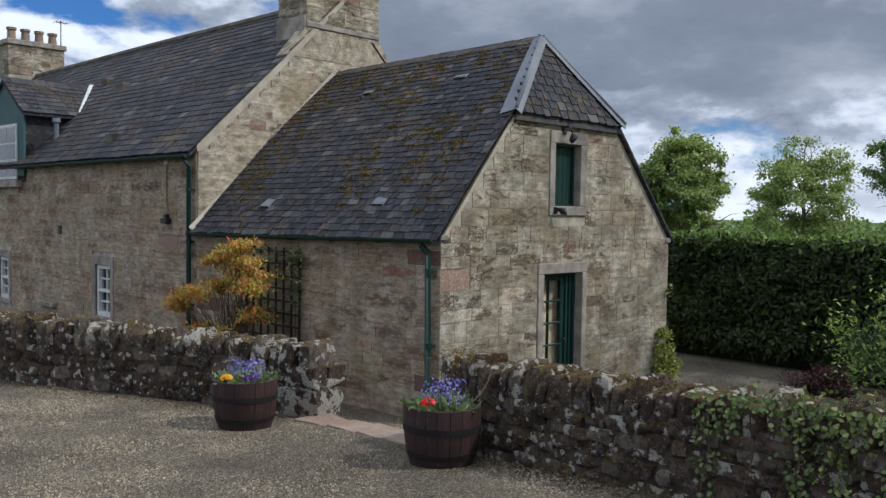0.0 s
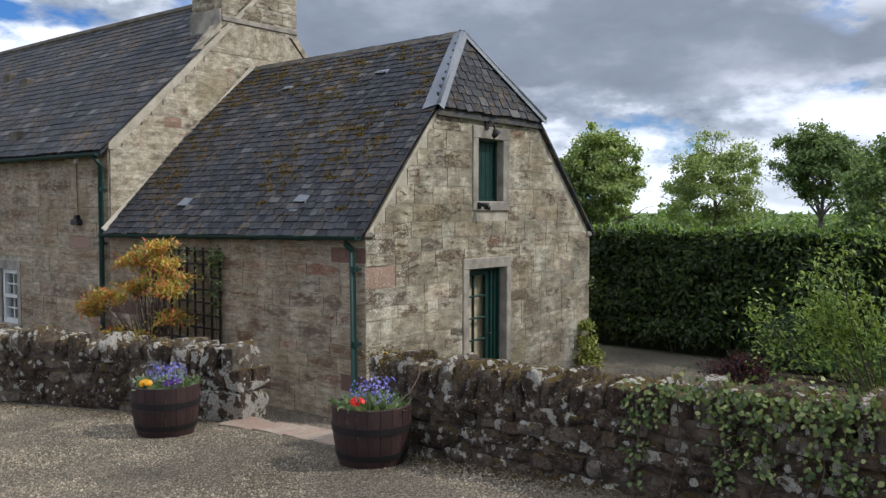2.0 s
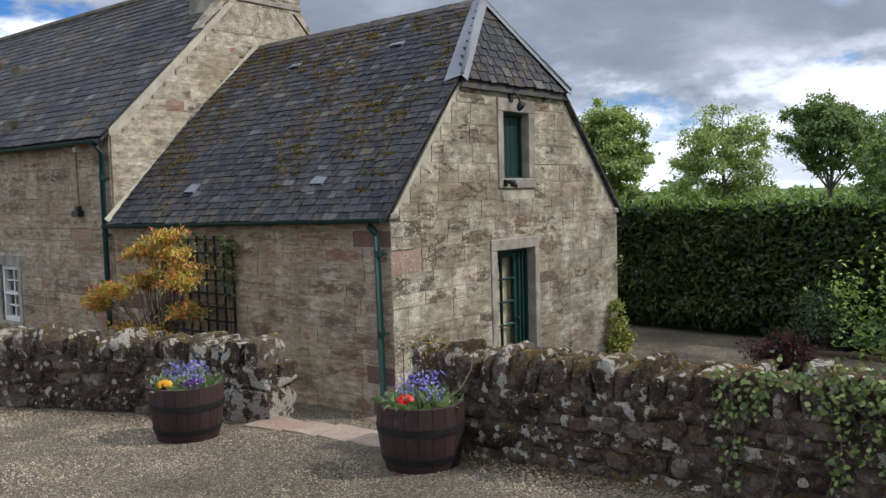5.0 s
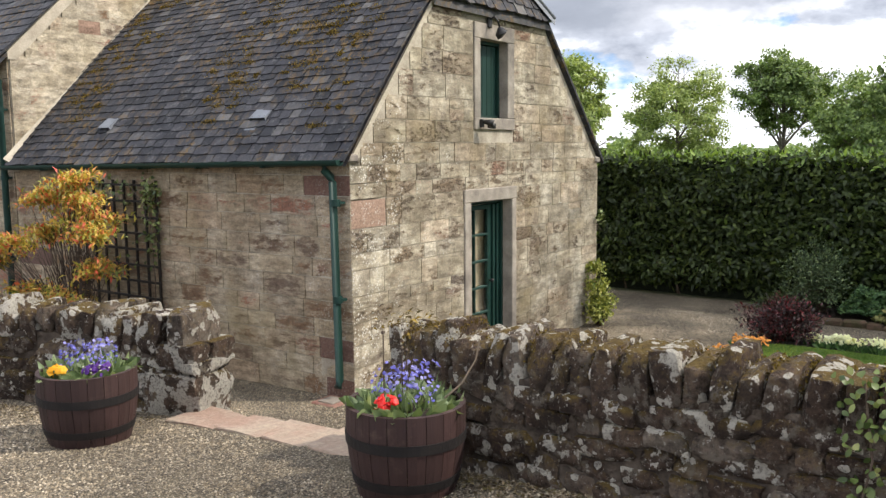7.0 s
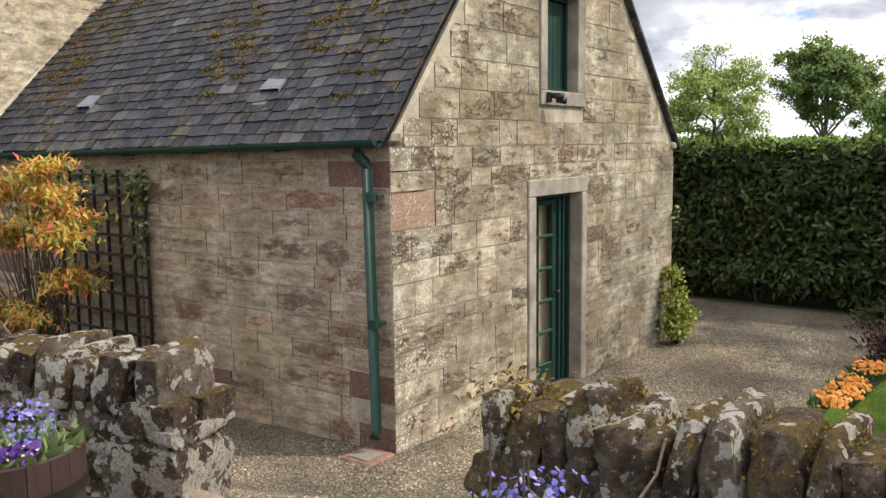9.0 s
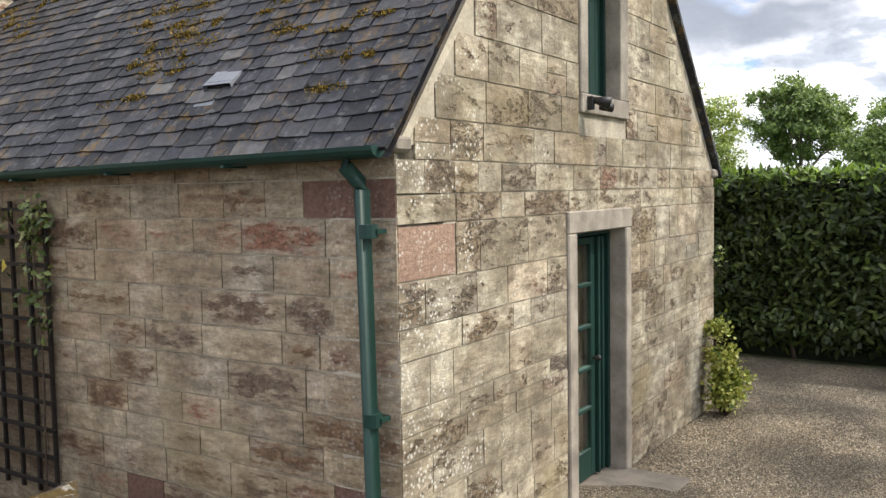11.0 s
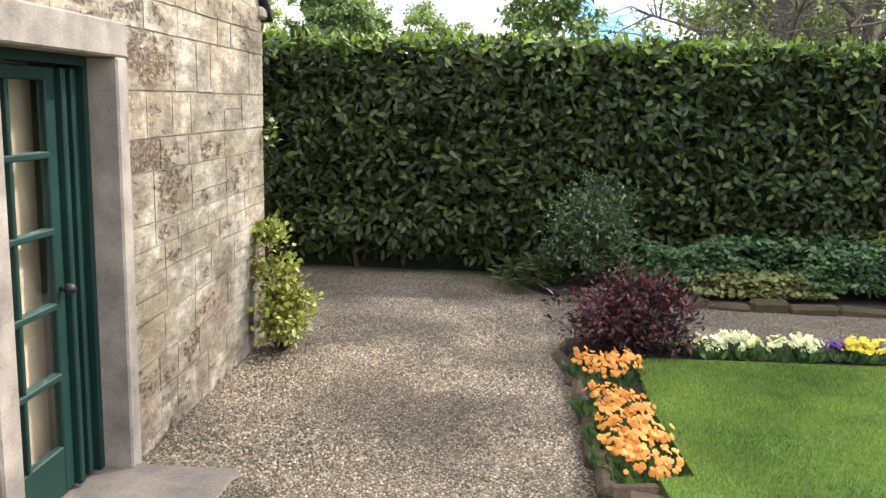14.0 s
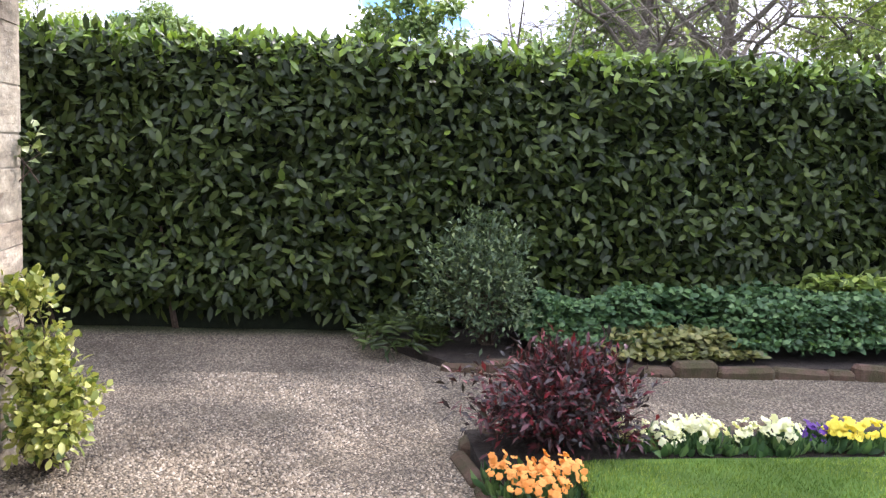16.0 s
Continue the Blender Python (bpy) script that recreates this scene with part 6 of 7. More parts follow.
def cloud(n, c, scale, seed, low=-1.0):
    r = np.random.default_rng(seed)
    out = []
    while len(out) < n:
        p = r.normal(size=3)
        p = p / np.linalg.norm(p) * r.uniform(0.35, 1.0)
        if p[2] > low:
            out.append(tuple(np.array(c) + p * np.array(scale)))
    return out


# amber pieris by the trellis
pb = (-0.85, 3.55, 0.22)
tiers = [(-0.75, 3.60, 2.36, 0.26, 0.34), (-0.80, 3.35, 2.16, 0.28, 0.36), (-0.90, 3.95, 2.16, 0.28, 0.34), (-0.70, 3.60, 1.92, 0.36, 0.62), (-0.90, 3.10, 1.78, 0.24, 0.30), (-0.95, 3.95, 1.72, 0.28, 0.34),
         (-0.95, 4.60, 1.58, 0.24, 0.34), (-1.0, 4.90, 1.42, 0.18, 0.20), (-0.80, 3.15, 1.38, 0.22, 0.24), (-0.95, 4.25, 1.05, 0.26, 0.34), (-0.90, 3.55, 1.02, 0.20, 0.24)]
pc = [p for k, (x, y, z, rx, ry) in enumerate(tiers) for p in cloud(13, (x, y, z), (rx, ry, 0.11), 50 + k)]
shrub("amber_shrub", pb, "amber and red leaved shrub against the side wall", pc, 42, (0.07, 0.07, 0.035), 0.095, 0.030, L_PIERIS, r0=0.008, seed=3, droop=0.35, up=-0.4)


def build_trellis():
    t = thing("trellis", (-0.04, 3.7, 0.5), "dark stained timber trellis on the side wall", "trellis")
    y0, y1, z0, z1 = 3.02, 4.50, 0.25, 2.36
    for y in np.linspace(y0, y1, 8):
        part("upright", boxes(((-0.055, y - 0.013, z0), (-0.030, y + 0.013, z1))), M_TRELLIS, t)
    for z in np.linspace(z0 + 0.08, z1 - 0.06, 11):
        part("crossbar", boxes(((-0.080, y0 - 0.05, z - 0.013), (-0.056, y1 + 0.05, z + 0.013))), M_TRELLIS, t)
    n = 240
    y = np.where(rng.random(n) < 0.6, rng.normal(3.05, 0.07, n), rng.uniform(3.0, 4.2, n))
    z = np.where(rng.random(n) < 0.5, rng.uniform(1.3, 2.35, n), rng.normal(2.2, 0.12, n))
    pos = np.stack([np.full(n, -0.10) + rng.normal(0, 0.03, n), y, z], 1)
    cl = thing("climber", (-0.09, 3.1, 1.2), "thin leafy climber on the trellis", "climber")
    attach("foliage", leaf_mesh("foliage", pos, rng.normal(0, 1, (n, 3)) + [0, 0, -0.3], np.tile([-1.0, 0, 0.5], (n, 1)), 0.07 * rng.uniform(0.7, 1.2, n), 0.045, L_IVY), cl)
    bm = bmesh.new()
    tube(bm, [(-0.09, 3.08, 0.2), (-0.09, 3.05, 1.2), (-0.09, 3.1, 2.0), (-0.09, 3.5, 2.3)], 0.008, 5)
    part("stem", bm, M_TWIG, cl)


build_trellis()

# yellow variegated shrub at the far corner of the gable
vb = (5.50, -0.22, -0.04)
vc = cloud(26, (5.45, -0.26, 0.24), (0.22, 0.20, 0.26), 11, -0.95) + cloud(9, (5.48, -0.18, 0.58), (0.14, 0.13, 0.13), 12) + cloud(6, (5.56, -0.12, 0.80), (0.08, 0.08, 0.10), 13)
shrub("variegated_shrub", vb, "yellow and green variegated shrub at the wall foot", vc, 52, (0.05, 0.05, 0.045), 0.056, 0.036, L_VARIEG, r0=0.005, seed=5, broad=True)
ivy_c = [(5.84, -0.05, 1.55 + 0.05 * k) for k in range(3)]
shrub("ivy_sprig", (5.86, -0.03, 1.4), "small ivy sprig on the gable corner", ivy_c, 9, (0.03, 0.03, 0.06), 0.07, 0.055, L_IVY, r0=0.005)

# bright shrub behind the south wall
sbc = cloud(60, (-0.45, -6.75, 1.85), (0.90, 1.00, 0.80), 21, -0.8) + cloud(9, (-0.6, -5.75, 1.95), (0.25, 0.30, 0.25), 22) + [(-0.75, -5.35, 2.05), (-0.7, -5.45, 1.75), (-0.6, -5.75, 2.35), (-0.8, -5.95, 2.5), (-0.6, -6.3, 2.75), (-0.5, -6.6, 2.9)]
shrub("garden_shrub", (-0.5, -6.4, 0.45), "tall leafy green shrub behind the garden wall", sbc, 150, (0.10, 0.10, 0.11), 0.055, 0.027, L_BUSH, r0=0.010, seed=8, up=0.5)

# shrubs and beds by the hedge
gb = (8.05, -2.95, 0.05)
gc = cloud(60, (7.90, -2.85, 0.58), (0.42, 0.46, 0.42), 31, -0.7) + [(7.9, -2.80, 1.12), (7.92, -2.92, 1.05), (7.85, -2.65, 0.98), (7.9, -3.15, 0.92), (7.8, -2.45, 0.80)]
shrub("grey_green_shrub", gb, "rounded grey-green shrub in front of the hedge", gc, 85, (0.075, 0.075, 0.07), 0.06, 0.026, L_GREYBUSH, r0=0.007, seed=6)
rc = cloud(52, (5.60, -2.93, 0.25), (0.32, 0.46, 0.22), 41, -0.4) + cloud(16, (5.56, -2.88, 0.47), (0.24, 0.34, 0.10), 42) + cloud(18, (5.55, -2.88, 0.36), (0.36, 0.52, 0.20), 43, -0.3)
shrub("red_shrub", (5.6, -2.93, 0.02), "low spreading dark red shrub at the bed corner", rc, 50, (0.07, 0.09, 0.05), 0.070, 0.023, L_RED, r0=0.006, seed=7, up=0.4)


def ground_cover(name, label, x0, x1, y0, y1, top, n, length, width, mat, hump=0.15):
    t = thing(name, ((x0 + x1) / 2, (y0 + y1) / 2, 0.05), label, "plants", kind="stuff")
    x, y = rng.uniform(x0, x1, n), rng.uniform(y0, y1, n)
    h = np.array([top + hump * noise.noise((a * 1.7, b * 1.7, 5)) for a, b in zip(x, y)])
    edge = np.minimum(np.minimum(x - x0, x1 - x), np.minimum(y - y0, y1 - y))
    h *= np.clip(edge / 0.18, 0.35, 1)
    z = 0.05 + h * (0.45 + 0.55 * rng.random(n) ** 0.5)
    pos = np.stack([x, y, z], 1)
    al = rng.normal(0, 1, (n, 3)) * [1, 1, 0.35] + [-0.25, 0, 0.1]
    fac = rng.normal(0, 0.4, (n, 3)) + [-0.35, 0, 1]
    me = leaf_mesh("foliage", pos, al, fac, length * rng.uniform(0.6, 1.2, n), width * rng.uniform(0.7, 1.2, n), mat, broad=True)
    tagged(attach("foliage", me, t), kind="stuff")


ground_cover("geranium_bed", "blue-green geranium leaves filling the border", 7.62, 8.5, -4.4, -3.25, 0.42, 4600, 0.060, 0.056, L_GROUND)
ground_cover("geranium_bed", "mounded geranium leaves spilling over the edging", 7.50, 8.4, -7.6, -4.9, 0.44, 9500, 0.060, 0.058, L_GROUND)
ground_cover("olive_plants", "low olive and bronze leaves at the bed edge", 7.42, 7.95, -5.1, -3.75, 0.20, 1500, 0.075, 0.06, L_HEUCH, 0.06)
ground_cover("border_plants", "tangle of green leaves under the hedge", 7.9, 8.6, -8.5, -5.7, 0.62, 2600, 0.12, 0.06, L_BUSH)
ground_cover("border_plants", "deep green leaves in the shade of the hedge", 7.95, 8.6, -5.7, -4.0, 0.46, 1800, 0.09, 0.07, L_GROUND)
ground_cover("border_plants", "dark strappy leaves under the hedge", 7.75, 8.5, -2.6, -1.9, 0.22, 420, 0.16, 0.03, L_HEDGE)


def soil_bed(name, outline, z, label):
    o = part(name, prism(outline, "z", z - 0.25, z), M_SOIL)
    tagged(o, label, "flower bed", kind="structure")


soil_bed("border_bed", [(7.46, -2.58), (8.1, -2.20), (8.9, -2.0), (9.2, -12), (7.1, -12)], 0.035, "dark soil border along the hedge")
soil_bed("corner_bed", [(1.5, -2.42), (5.85, -2.42), (5.85, -9), (5.2, -9), (5.2, -3.3), (3.3, -2.95), (1.5, -2.95)], 0.05, "dark soil bed round the lawn")


def edging(label, pts, seed, high, width=0.14):
    """A run of separate low edging stones."""
    r = random.Random(seed)
    t = thing("bed_edging", (*pts[0], 0), label, "edging", "bed edgings")
    for a, b in zip(pts, pts[1:]):
        a, b = Vector((*a, 0)), Vector((*b, 0))
        d = (b - a).normalized()
        s, total = 0.0, (b - a).length
        while s < total - 0.05:
            w = min(r.uniform(0.26, 0.58), total - s)
            c = a + d * (s + w / 2)
            h = high(c.x) + r.uniform(-0.05, 0.015)
            c += Vector((-d.y, d.x, 0)) * r.uniform(-0.025, 0.025)
            g = ground_z(c.x, c.y) - 0.1
            bm = bmesh.new()
            bmesh.ops.create_cube(bm, size=1.0, matrix=pose(c.x, c.y, (g + h) / 2, 0, 0, math.degrees(math.atan2(d.y, d.x)) + r.uniform(-8, 8)) @ pose(0, 0, 0, r.uniform(-6, 6), r.uniform(-3, 3), 0) @ Matrix.Diagonal((w + 0.006, width * r.uniform(0.85, 1.15), h - g, 1)))
            part("edging_stone", bm, M_KERB, t, bevel=0.032)
            s += w


edging("mossy reddish stone edging of the hedge border", [(7.50, -2.50), (7.40, -3.9), (7.28, -5.8), (7.1, -9.5)], 4, lambda x: 0.075)
edging("mossy stone edging between gravel and flower bed", [(2.94, -2.40), (5.80, -2.40)], 6, lambda x: 0.13 - 0.035 * (x - 2.9), 0.10)
edging("broad mossy stone slabs at the end of the bed", [(1.2, -2.47), (2.93, -2.47)], 12, lambda x: 0.17 - 0.035 * (x - 2.9), 0.25)
edging("low stone edging behind the lawn bed", [(5.86, -2.50), (5.80, -9.0)], 8, lambda x: 0.06)


# ---- lawn ----
def lawn_z(x):
    return 0.19 - 0.055 * (x - 3.1)


LAWN_BACK = 5.30


def lawn_edge(x):
    if x < 2.95:
        return -2.60
    return -2.77 - 0.07 * max(0.0, x - 4.0)


def in_lawn(x, y):
    return x < LAWN_BACK and y < lawn_edge(x) and not (x > 5.12 and y > -3.05 and math.hypot(x - 5.12, y + 3.05) > 0.18)


def build_lawn():
    corner = [(5.12 + 0.18 * math.cos(a), -3.05 + 0.18 * math.sin(a)) for a in np.linspace(0, math.pi / 2, 7)]
    outline = [(-1.9, -15.0), (LAWN_BACK, -15.0), *corner, (4.0, lawn_edge(4.0)), (2.97, lawn_edge(2.97)), (2.94, -2.60), (-1.9, lawn_edge(-1.9))]
    lawn = raw("lawn", [(x, y, lawn_z(x)) for x, y in outline], [tuple(range(len(outline)))], M_LAWN)
    lawn.modifiers.new("thick", "SOLIDIFY").thickness = 0.18
    tagged(lawn, "bright green mown lawn with cut edges", "lawn", kind="structure")
    n = 110000
    x, y = rng.uniform(2.0, 5.25, n), rng.uniform(-7.0, -2.60, n)
    keep = np.array([in_lawn(a, b) for a, b in zip(x, y)])
    x, y = x[keep], y[keep]
    n = len(x)
    pos = np.stack([x, y, lawn_z(x) - 0.004], 1)
    tip = pos + np.stack([rng.normal(0, 0.010, n), rng.normal(0, 0.010, n), rng.uniform(0.014, 0.034, n)], 1)
    a = rng.uniform(0, math.pi, n)
    side = np.stack([np.cos(a), np.sin(a), 0 * a], 1) * 0.0028
    v = np.stack([pos - side, pos + side, tip], 1).reshape(-1, 3)
    ob = new("grass", tri_mesh("grass", v, np.arange(n * 3).reshape(-1, 3), [L_GRASS]))
    tagged(ob, "short green grass blades of the lawn", "grass", kind="stuff")


build_lawn()


def bed_clump(name, x, y, z, label, mat, heads, spread, radius, group, height=0.13):
    t = clump(name, (x, y, z), label, "flowers", group)
    strap_leaves(t, (x, y, z), int(heads * 2.6), 0.10, 0.038, spread * 1.25, L_GROUND, 0.9)
    flower_heads(t, (x, y, z), heads, spread, height, radius, mat, tall=0.05)


def plant_beds():
    r = random.Random(15)
    for x, y in ((3.10, -2.60), (3.32, -2.52), (3.50, -2.64), (3.70, -2.55), (3.92, -2.62), (4.14, -2.53), (4.80, -2.60), (5.02, -2.55), (4.98, -2.74)):
        bed_clump("orange_pansies", x + 0.0, y, 0.06 + 0.05 * (3.6 - x) / 1.0 * 0.6, "bright orange pansies in the lawn bed", F_ORANGE, r.randint(50, 59), 0.145, 0.021, "bedding flowers")
    for i in range(8):
        bed_clump("cream_primroses", 5.48 + r.uniform(-0.08, 0.08), -3.34 - 0.125 * i + r.uniform(-0.03, 0.03), 0.06, "cream and white primroses behind the lawn", F_WHITE if i % 4 else F_CREAM, r.randint(16, 34), r.uniform(0.08, 0.12), r.uniform(0.022, 0.029), "bedding flowers", r.uniform(0.08, 0.15))
    bed_clump("purple_pansies", 5.48, -4.37, 0.06, "mauve pansies between the primroses", F_PURPLE, 22, 0.09, 0.022, "bedding flowers", 0.09)
    for y in (-4.50, -4.60):
        bed_clump("yellow_primroses", 5.46, y, 0.06, "clear yellow primroses behind the lawn", F_YELLOW, 24, 0.08, 0.027, "bedding flowers", 0.12)
    for i in range(12):
        bed_clump("cream_primroses", 5.48, -4.76 - 0.2 * i, 0.06, "cream and white primroses behind the lawn", F_CREAM if i % 3 else F_YELLOW, 18, 0.11, 0.028, "bedding flowers", 0.10)


plant_beds()


# ---- the laurel hedge ----
def hedge_face(y):
    return 8.62 - 0.045 * (y + 1.0) * -1.0 if y > -1 else 8.62 - 0.035 * (-1 - y)


def build_hedge():
    h = thing("hedge", (9.1, -3.0, 0), "tall clipped laurel hedge with glossy dark leaves", "hedge")
    top, y0, y1 = 2.56, -13.5, 9.0
    # near-black box behind the leaves: the hedge's inner shade put into its colour
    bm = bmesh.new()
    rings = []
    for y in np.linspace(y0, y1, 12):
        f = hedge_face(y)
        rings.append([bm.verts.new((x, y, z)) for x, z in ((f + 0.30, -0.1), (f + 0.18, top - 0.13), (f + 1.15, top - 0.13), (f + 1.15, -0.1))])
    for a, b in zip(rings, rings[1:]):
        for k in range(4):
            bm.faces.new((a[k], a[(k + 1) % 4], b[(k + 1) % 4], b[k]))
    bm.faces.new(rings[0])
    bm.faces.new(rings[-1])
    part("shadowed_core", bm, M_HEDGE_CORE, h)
    # clipped front
    n = 48000
    y = rng.uniform(y0, y1, n)
    z = 0.16 + (top - 0.16) * rng.random(n)
    f = np.array([hedge_face(a) for a in y])
    bulge = np.array([noise.noise((a * 1.1, b * 1.4, 2.0)) * 0.13 + noise.noise((a * 3.3, b * 3.3, 7.0)) * 0.13 for a, b in zip(y, z)])
    under = np.clip((0.5 - z) / 0.4, 0, 1) * 0.18
    pos = np.stack([f + bulge + under + rng.uniform(-0.06, 0.20, n) , y, z], 1)
    al = np.stack([rng.normal(-0.45, 0.35, n), rng.normal(0, 0.70, n), rng.normal(-0.05, 0.70, n)], 1)
    fac = np.stack([np.full(n, -0.75), rng.normal(0, 0.35, n), rng.normal(0.65, 0.35, n)], 1)
    # more of the lighter leaves near the top, as painted top light
    top_lit = (rng.random(n) < np.clip((z - 2.25) / 0.4, 0.006, 0.75) * 0.7).astype(int)
    me = leaf_mesh("face_leaves", pos, al, fac, rng.uniform(0.085, 0.155, n), rng.uniform(0.040, 0.063, n), L_HEDGE, 0.08, 0.16, [L_HEDGE, L_HEDGE_TOP], top_lit, True)
    tagged(attach("face_leaves", me, h), kind="stuff")
    n = 20000
    y = rng.uniform(y0, y1, n)
    f = np.array([hedge_face(a) for a in y])
    x = f + rng.uniform(-0.03, 1.2, n)
    z = top - 0.08 + np.array([noise.noise((a * 0.9, b * 2, 4)) * 0.05 for a, b in zip(y, x)]) + rng.uniform(-0.10, 0.06, n)
    pos = np.stack([x, y, z], 1)
    al = np.stack([rng.normal(-0.1, 0.6, n), rng.normal(0, 0.6, n), rng.normal(0.55, 0.45, n)], 1)
    fac = np.stack([rng.normal(-0.3, 0.4, n), rng.normal(0, 0.4, n), np.full(n, 0.8)], 1)
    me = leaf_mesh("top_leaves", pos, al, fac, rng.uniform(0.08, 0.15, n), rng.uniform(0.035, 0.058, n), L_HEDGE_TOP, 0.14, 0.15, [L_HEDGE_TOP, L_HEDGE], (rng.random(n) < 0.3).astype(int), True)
    tagged(attach("top_leaves", me, h), kind="stuff")
    r = random.Random(2)
    for k in range(60):
        bm = bmesh.new()
        yy = r.uniform(-9, 5)
        ff = hedge_face(yy) + r.uniform(0.25, 0.6)
        tube(bm, [(ff, yy, -0.05), (ff - 0.05, yy + r.uniform(-.1, .1), 0.35), (ff - 0.12, yy + r.uniform(-.25, .25), 0.9)], [0.03, 0.024, 0.012], 5, False)
        part("stem", bm, M_TWIG, h)


# colour of the inner box, darkened to stand for shade between leaves
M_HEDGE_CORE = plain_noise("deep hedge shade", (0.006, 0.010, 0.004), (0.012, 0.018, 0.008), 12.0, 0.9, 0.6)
build_hedge()


# ---- ivy over the south wall ----
def build_ivy():
    t = thing("wall_ivy", (-2.55, -5.8, 1.1), "green ivy trailing over the garden wall", "climber")
    r = random.Random(5)
    pos = []
    # a mat along the top of the wall
    n = 1900
    y = -5.28 - rng.random(n) ** 0.9 * 5.0
    topz = 1.62 + 0.045 * (-y - 2.46)
    pos.append(np.stack([rng.uniform(-2.68, -2.15, n) - 0.02 * (-y - 4), y, topz + rng.normal(0.0, 0.045, n)], 1))
    # strands down its face, thick at the top and straggling below
    strands = [(-5.10, 0.80), (-5.22, 0.30), (-5.75, 0.95), (-5.95, 0.55), (-6.35, 1.0), (-6.5, 0.9)] + [(-5.35 - 0.13 * k + r.uniform(-.05, .05), r.choice((0.15, 0.22, 0.3, 0.5))) for k in range(26)]
    for yy, drop in strands:
        m = int(120 * drop)
        k = rng.random(m) ** 1.15
        sway = rng.normal(0, 0.05)
        q = np.stack([-2.63 - 0.02 * (-yy - 4) + rng.normal(0, 0.022, m), yy + sway * k * 2 + rng.normal(0, 1, m) * (0.03 + 0.05 * (1 - k)), 1.66 + 0.045 * (-yy - 2.46) - k * drop], 1)
        pos.append(q)
    pos = np.concatenate(pos)
    n = len(pos)
    al = rng.normal(0, 0.6, (n, 3)) + [-0.25, 0, -0.6]
    fac = rng.normal(0, 0.35, (n, 3)) + [-0.9, 0, 0.6]
    me = leaf_mesh("foliage", pos, al, fac, rng.uniform(0.022, 0.050, n), rng.uniform(0.020, 0.042, n), L_IVY, 0.1, 0.15, broad=True)
    attach("foliage", me, t)
    r = random.Random(5)
    for k in range(16):
        yy = -5.1 - 0.3 * k
        bm = bmesh.new()
        tube(bm, [(-2.62, yy, 1.72), (-2.66, yy - 0.05, 1.4), (-2.66, yy + r.uniform(-.1, .1), 1.0)], 0.006, 5, False)
        part("stem", bm, M_TWIG, t)


build_ivy()


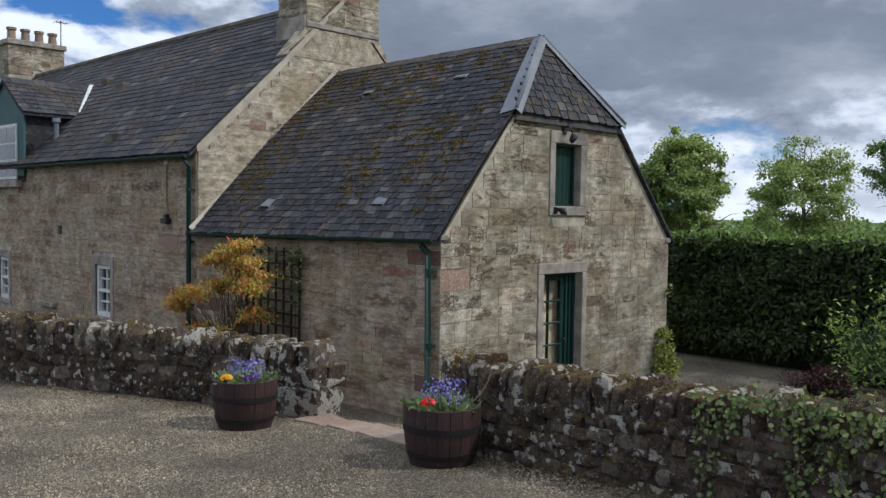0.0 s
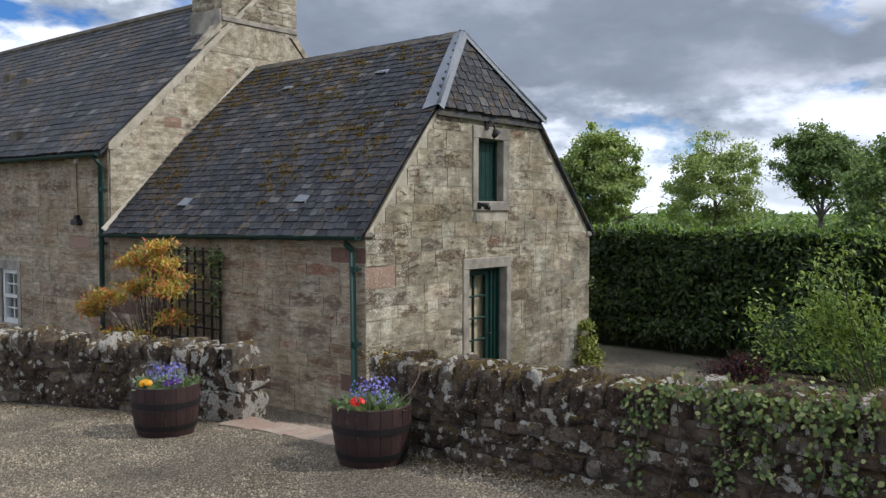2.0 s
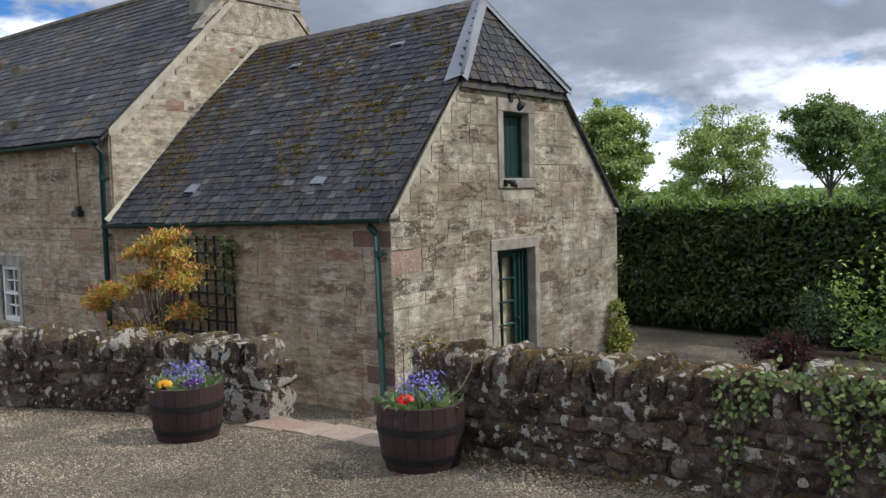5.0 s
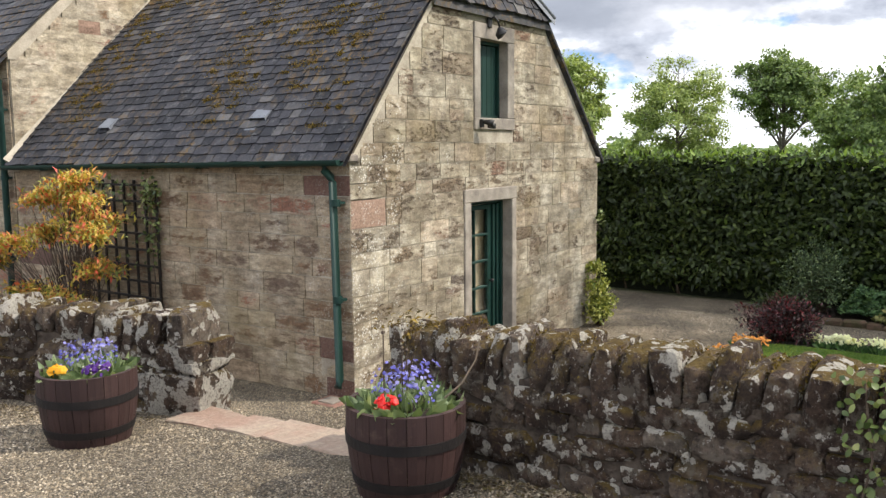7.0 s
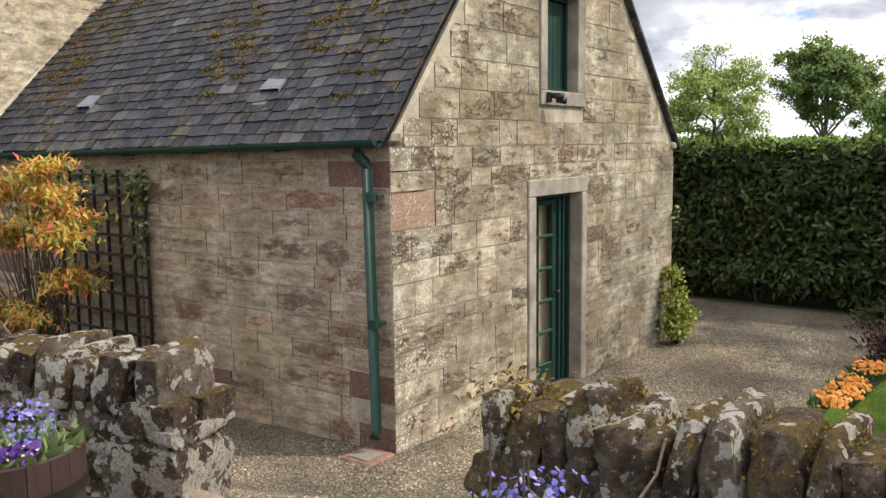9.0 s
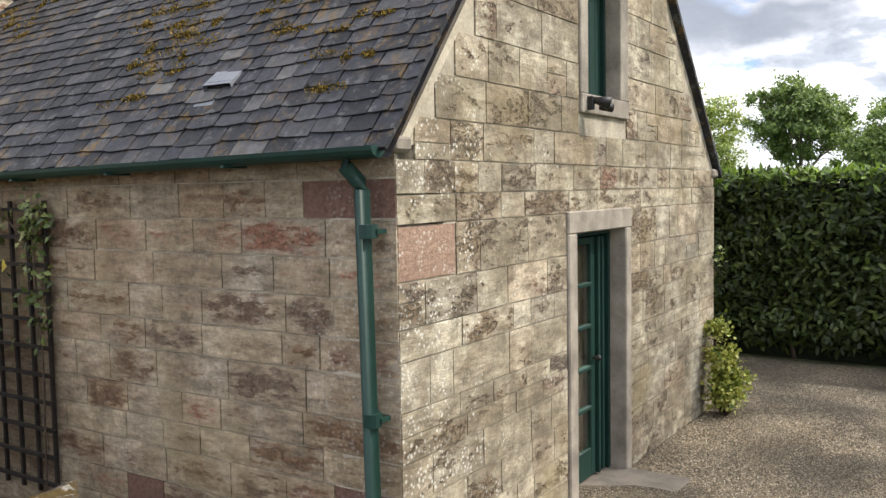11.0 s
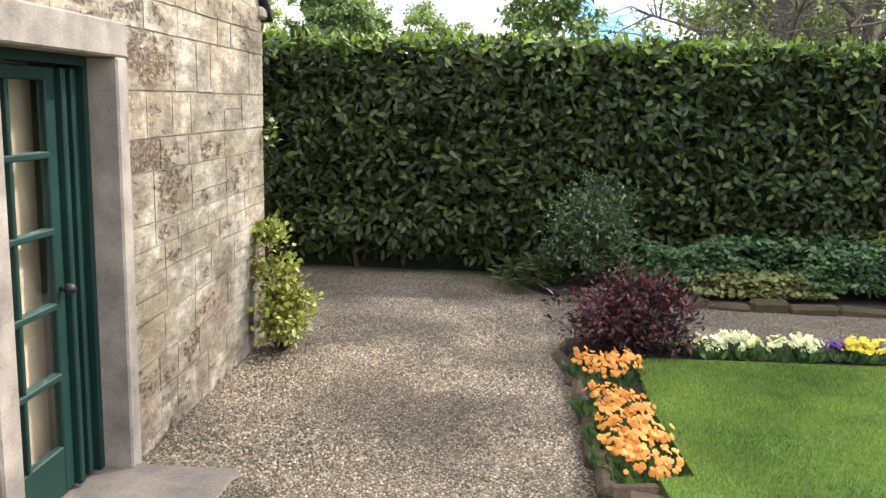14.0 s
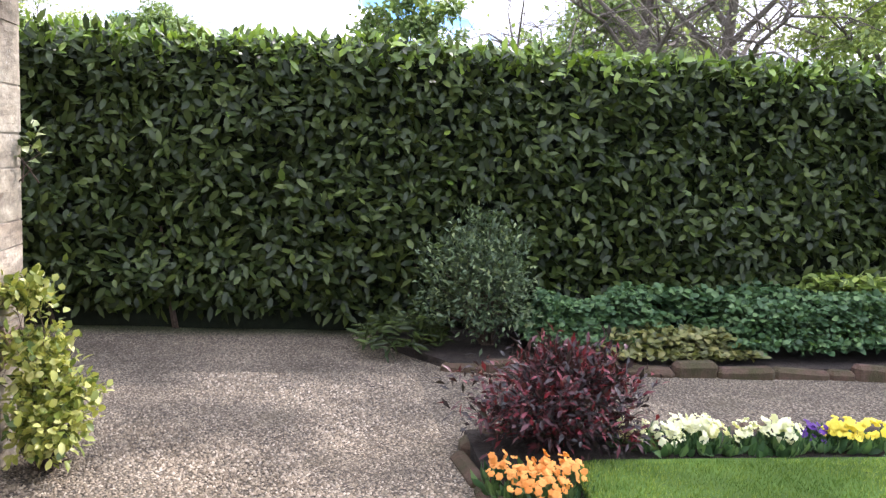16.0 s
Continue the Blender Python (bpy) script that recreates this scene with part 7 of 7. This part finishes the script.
# ---- trees beyond the garden ----
def tree(name, base, height, crown_lo, radius, leaf, nleaf, size, label, seed, limbs=9, bare=False, r0=0.22, wide_top=1.0, dense=0.42):
    r = random.Random(seed)
    g = np.random.default_rng(seed)
    height -= radius * 0.16
    radius *= 0.84
    t = thing(name, base, label, "tree", "background trees")
    b = Vector(base)
    bm = bmesh.new()
    tips = []
    trunk = [b + Vector((r.gauss(0, 0.02) * height * k, r.gauss(0, 0.02) * height * k, height * 0.86 * k)) for k in (0, 0.15, 0.35, 0.6, 0.8, 1.0)]
    tube(bm, trunk, [r0, r0 * 0.85, r0 * 0.7, r0 * 0.45, r0 * 0.25, r0 * 0.1], 8, False)
    for i in range(limbs):
        k = 0.22 + 0.72 * (i + 0.5) / limbs
        p = b + Vector((0, 0, max(height * 0.86 * k * 0.9, crown_lo * 0.75)))
        zt = crown_lo + (height - crown_lo) * min(1.0, (i + 0.7) / limbs + r.uniform(-0.1, 0.1))
        kk = (zt - crown_lo) / (height - crown_lo)
        rad = radius * max(0.25, math.sin(min(1.0, 0.18 + 0.82 * kk * wide_top) * math.pi) ** 0.6) * r.uniform(0.7, 1.0)
        a = i * 2.4 + r.uniform(-0.4, 0.4)
        tip = b + Vector((rad * math.cos(a), rad * math.sin(a), zt))
        mid = p.lerp(tip, 0.5) + Vector((0, 0, (tip - p).length * 0.10))
        rr = r0 * 0.42 * (1 - 0.5 * k)
        tube(bm, [p, mid, tip], [rr, rr * 0.6, rr * 0.2], 6, False)
        tips += [tip, mid.lerp(tip, 0.5)]
        for j in range(9 if bare else 5):
            s = mid.lerp(tip, r.uniform(0.0, 0.9))
            e = s + Vector((r.gauss(0, 1), r.gauss(0, 1), r.gauss(0.35, 0.7))) * radius * 0.30
            m2 = s.lerp(e, 0.5) + Vector((r.gauss(0, .05), r.gauss(0, .05), 0.06)) * radius
            tube(bm, [s, m2, e], [rr * 0.32, rr * 0.2, rr * 0.07], 5, False)
            tips.append(e)
            if bare:
                for q in range(8):
                    s2 = m2.lerp(e, r.uniform(0, 1))
                    e2 = s2 + Vector((r.gauss(0, 1), r.gauss(0, 1), r.gauss(0.1, 0.7))) * radius * 0.15
                    bend = s2.lerp(e2, 0.5) + Vector((r.gauss(0, 1), r.gauss(0, 1), r.gauss(0.5, 1))) * radius * 0.025
                    tube(bm, [s2, bend, e2], [rr * 0.10, rr * 0.07, rr * 0.035], 4, False)
                    for _ in range(2):
                        s3 = bend.lerp(e2, r.uniform(0, 1))
                        e3 = s3 + Vector((r.gauss(0, 1), r.gauss(0, 1), r.gauss(0.2, 0.8))) * radius * 0.06
                        tube(bm, [s3, e3], [rr * 0.05, rr * 0.025], 3, False)
    part("trunk", bm, M_BARK, t, smooth=True)
    if nleaf:
        if not bare:
            nleaf, size = int(nleaf * 1.5), size * 0.88
        mid = np.array([*base[:2], base[2] + (crown_lo + height) / 2])
        if bare:
            c = np.array([tuple(p) for p in tips])
            pos = c[g.integers(0, len(c), nleaf)] + g.normal(0, 1, (nleaf, 3)) * radius * 0.10
        else:
            # clumps in layers through an uneven crown, with gaps between them
            m = int(190 * dense / 0.42)
            d = unit(g.normal(size=(m, 3)) * [1, 1, 0.9])
            d[:, 2] = np.abs(d[:, 2]) * np.where(g.random(m) < 0.70, 1, -0.85)
            lump = np.array([1 + 0.30 * noise.noise(Vector(q) * 2.1 + Vector((seed * 4.0, 0, 0))) for q in d])
            c = mid + d * (lump * g.uniform(0.45, 0.98, m))[:, None] * [radius, radius, (height - crown_lo) * 0.55 + radius * 0.1]
            which = g.integers(0, m, nleaf)
            size_of = g.uniform(0.10, 0.21, m)[which] * radius
            q = unit(g.normal(size=(nleaf, 3))) * (g.random((nleaf, 1)) ** 0.45) * size_of[:, None]
            stray = np.where(g.random((nleaf, 1)) < 0.35, g.uniform(1.2, 2.3, (nleaf, 1)), 1.0)
            pos = c[which] + q * stray * [1.0, 1.0, 0.66]
        away = unit(pos - mid)
        al = away * 0.4 + g.normal(0, 0.8, (nleaf, 3)) - [0, 0, 0.2]
        fac = away * 0.6 + [0, 0, 0.7] + g.normal(0, 0.4, (nleaf, 3))
        attach("crown", leaf_mesh("crown", pos, al, fac, size * g.uniform(0.6, 1.25, nleaf), size * 0.6, leaf), t)


tree("broadleaf_tree", (27.1, 11.3, -0.2), 7.0, 2.0, 2.3, L_TREE_LIGHT, 15300, 0.20, "rounded bright green broadleaf tree beyond the hedge", 1, 12)
tree("broadleaf_tree", (25.6, 13.4, -0.2), 5.6, 1.6, 1.7, L_TREE_LIGHT, 7650, 0.20, "smaller bright green tree beyond the hedge", 2, 9)
tree("birch_tree", (35.9, 9.4, -0.2), 7.2, 1.6, 3.2, L_TREE_LIGHT, 12750, 0.19, "airy light green tree with gaps in its crown", 3, 14, dense=0.34)
tree("broadleaf_tree", (42.1, 5.8, -0.2), 7.8, 3.6, 2.9, L_TREE_DARK, 16150, 0.22, "dark round-crowned tree with bare trunks below", 4, 12, wide_top=0.8)
tree("broadleaf_tree", (34.9, 0.9, -0.2), 5.9, 1.4, 2.4, L_TREE, 13600, 0.20, "full green broadleaf tree beyond the hedge", 5, 12)
tree("broadleaf_tree", (37.7, -0.4, -0.2), 5.4, 1.4, 2.4, L_TREE, 13600, 0.20, "full green broadleaf tree beyond the hedge", 6, 12)
tree("young_tree", (15.2, -2.85, -0.2), 5.1, 1.6, 1.15, L_TREE_DARK, 3000, 0.15, "slender young tree with upright leafy shoots", 7, 16, r0=0.07, dense=0.30)
tree("bare_tree", (18.2, -7.9, -0.2), 8.5, 2.2, 4.2, L_TREE_LIGHT, 900, 0.12, "spreading tree still nearly bare of leaves", 8, 13, True, 0.24)
tree("bare_tree", (17.6, -9.4, -0.2), 9.0, 2.4, 4.0, L_TREE_LIGHT, 900, 0.12, "spreading tree still nearly bare of leaves", 9, 13, True, 0.26)
tree("broadleaf_tree", (24.0, -9.5, -0.2), 7.0, 1.2, 3.8, L_TREE, 9000, 0.24, "green tree behind the bare branches", 10, 14)
tree("broadleaf_tree", (15.5, -11.6, -0.2), 6.2, 1.6, 2.2, L_TREE_LIGHT, 5500, 0.16, "yellow-green tree behind the hedge", 11, 12)


# a sparse tree south of the lawn, whose shade falls in dapples over path and grass
tree("bare_tree", (13.2, -13.6, -0.2), 16.0, 7.0, 5.5, L_TREE_LIGHT, 4200, 0.24, "tall spring tree casting dappled shade on the lawn", 14, 15, True, 0.30)


def far_woods():
    n = 40000
    a = rng.uniform(-0.9, 1.1, n)
    d = rng.uniform(75, 110, n)
    h = np.array([0.8 + 1.0 * noise.noise((k * 9, 0, 1)) + 1.2 * noise.noise((k * 31, 0, 2)) for k in a])
    pos = np.stack([d * np.cos(a), d * np.sin(a), -0.5 + (1.2 + np.abs(h)) * rng.random(n) ** 0.6 * 1.5], 1)
    me = leaf_mesh("far_woods", pos, rng.normal(0, 1, (n, 3)), rng.normal(0, 0.5, (n, 3)) + [0, 0, 1], 0.6, 0.4, L_TREE_DARK)
    tagged(new("far_woods", me), "low dark line of woods on the horizon", "woods", kind="stuff")


far_woods()
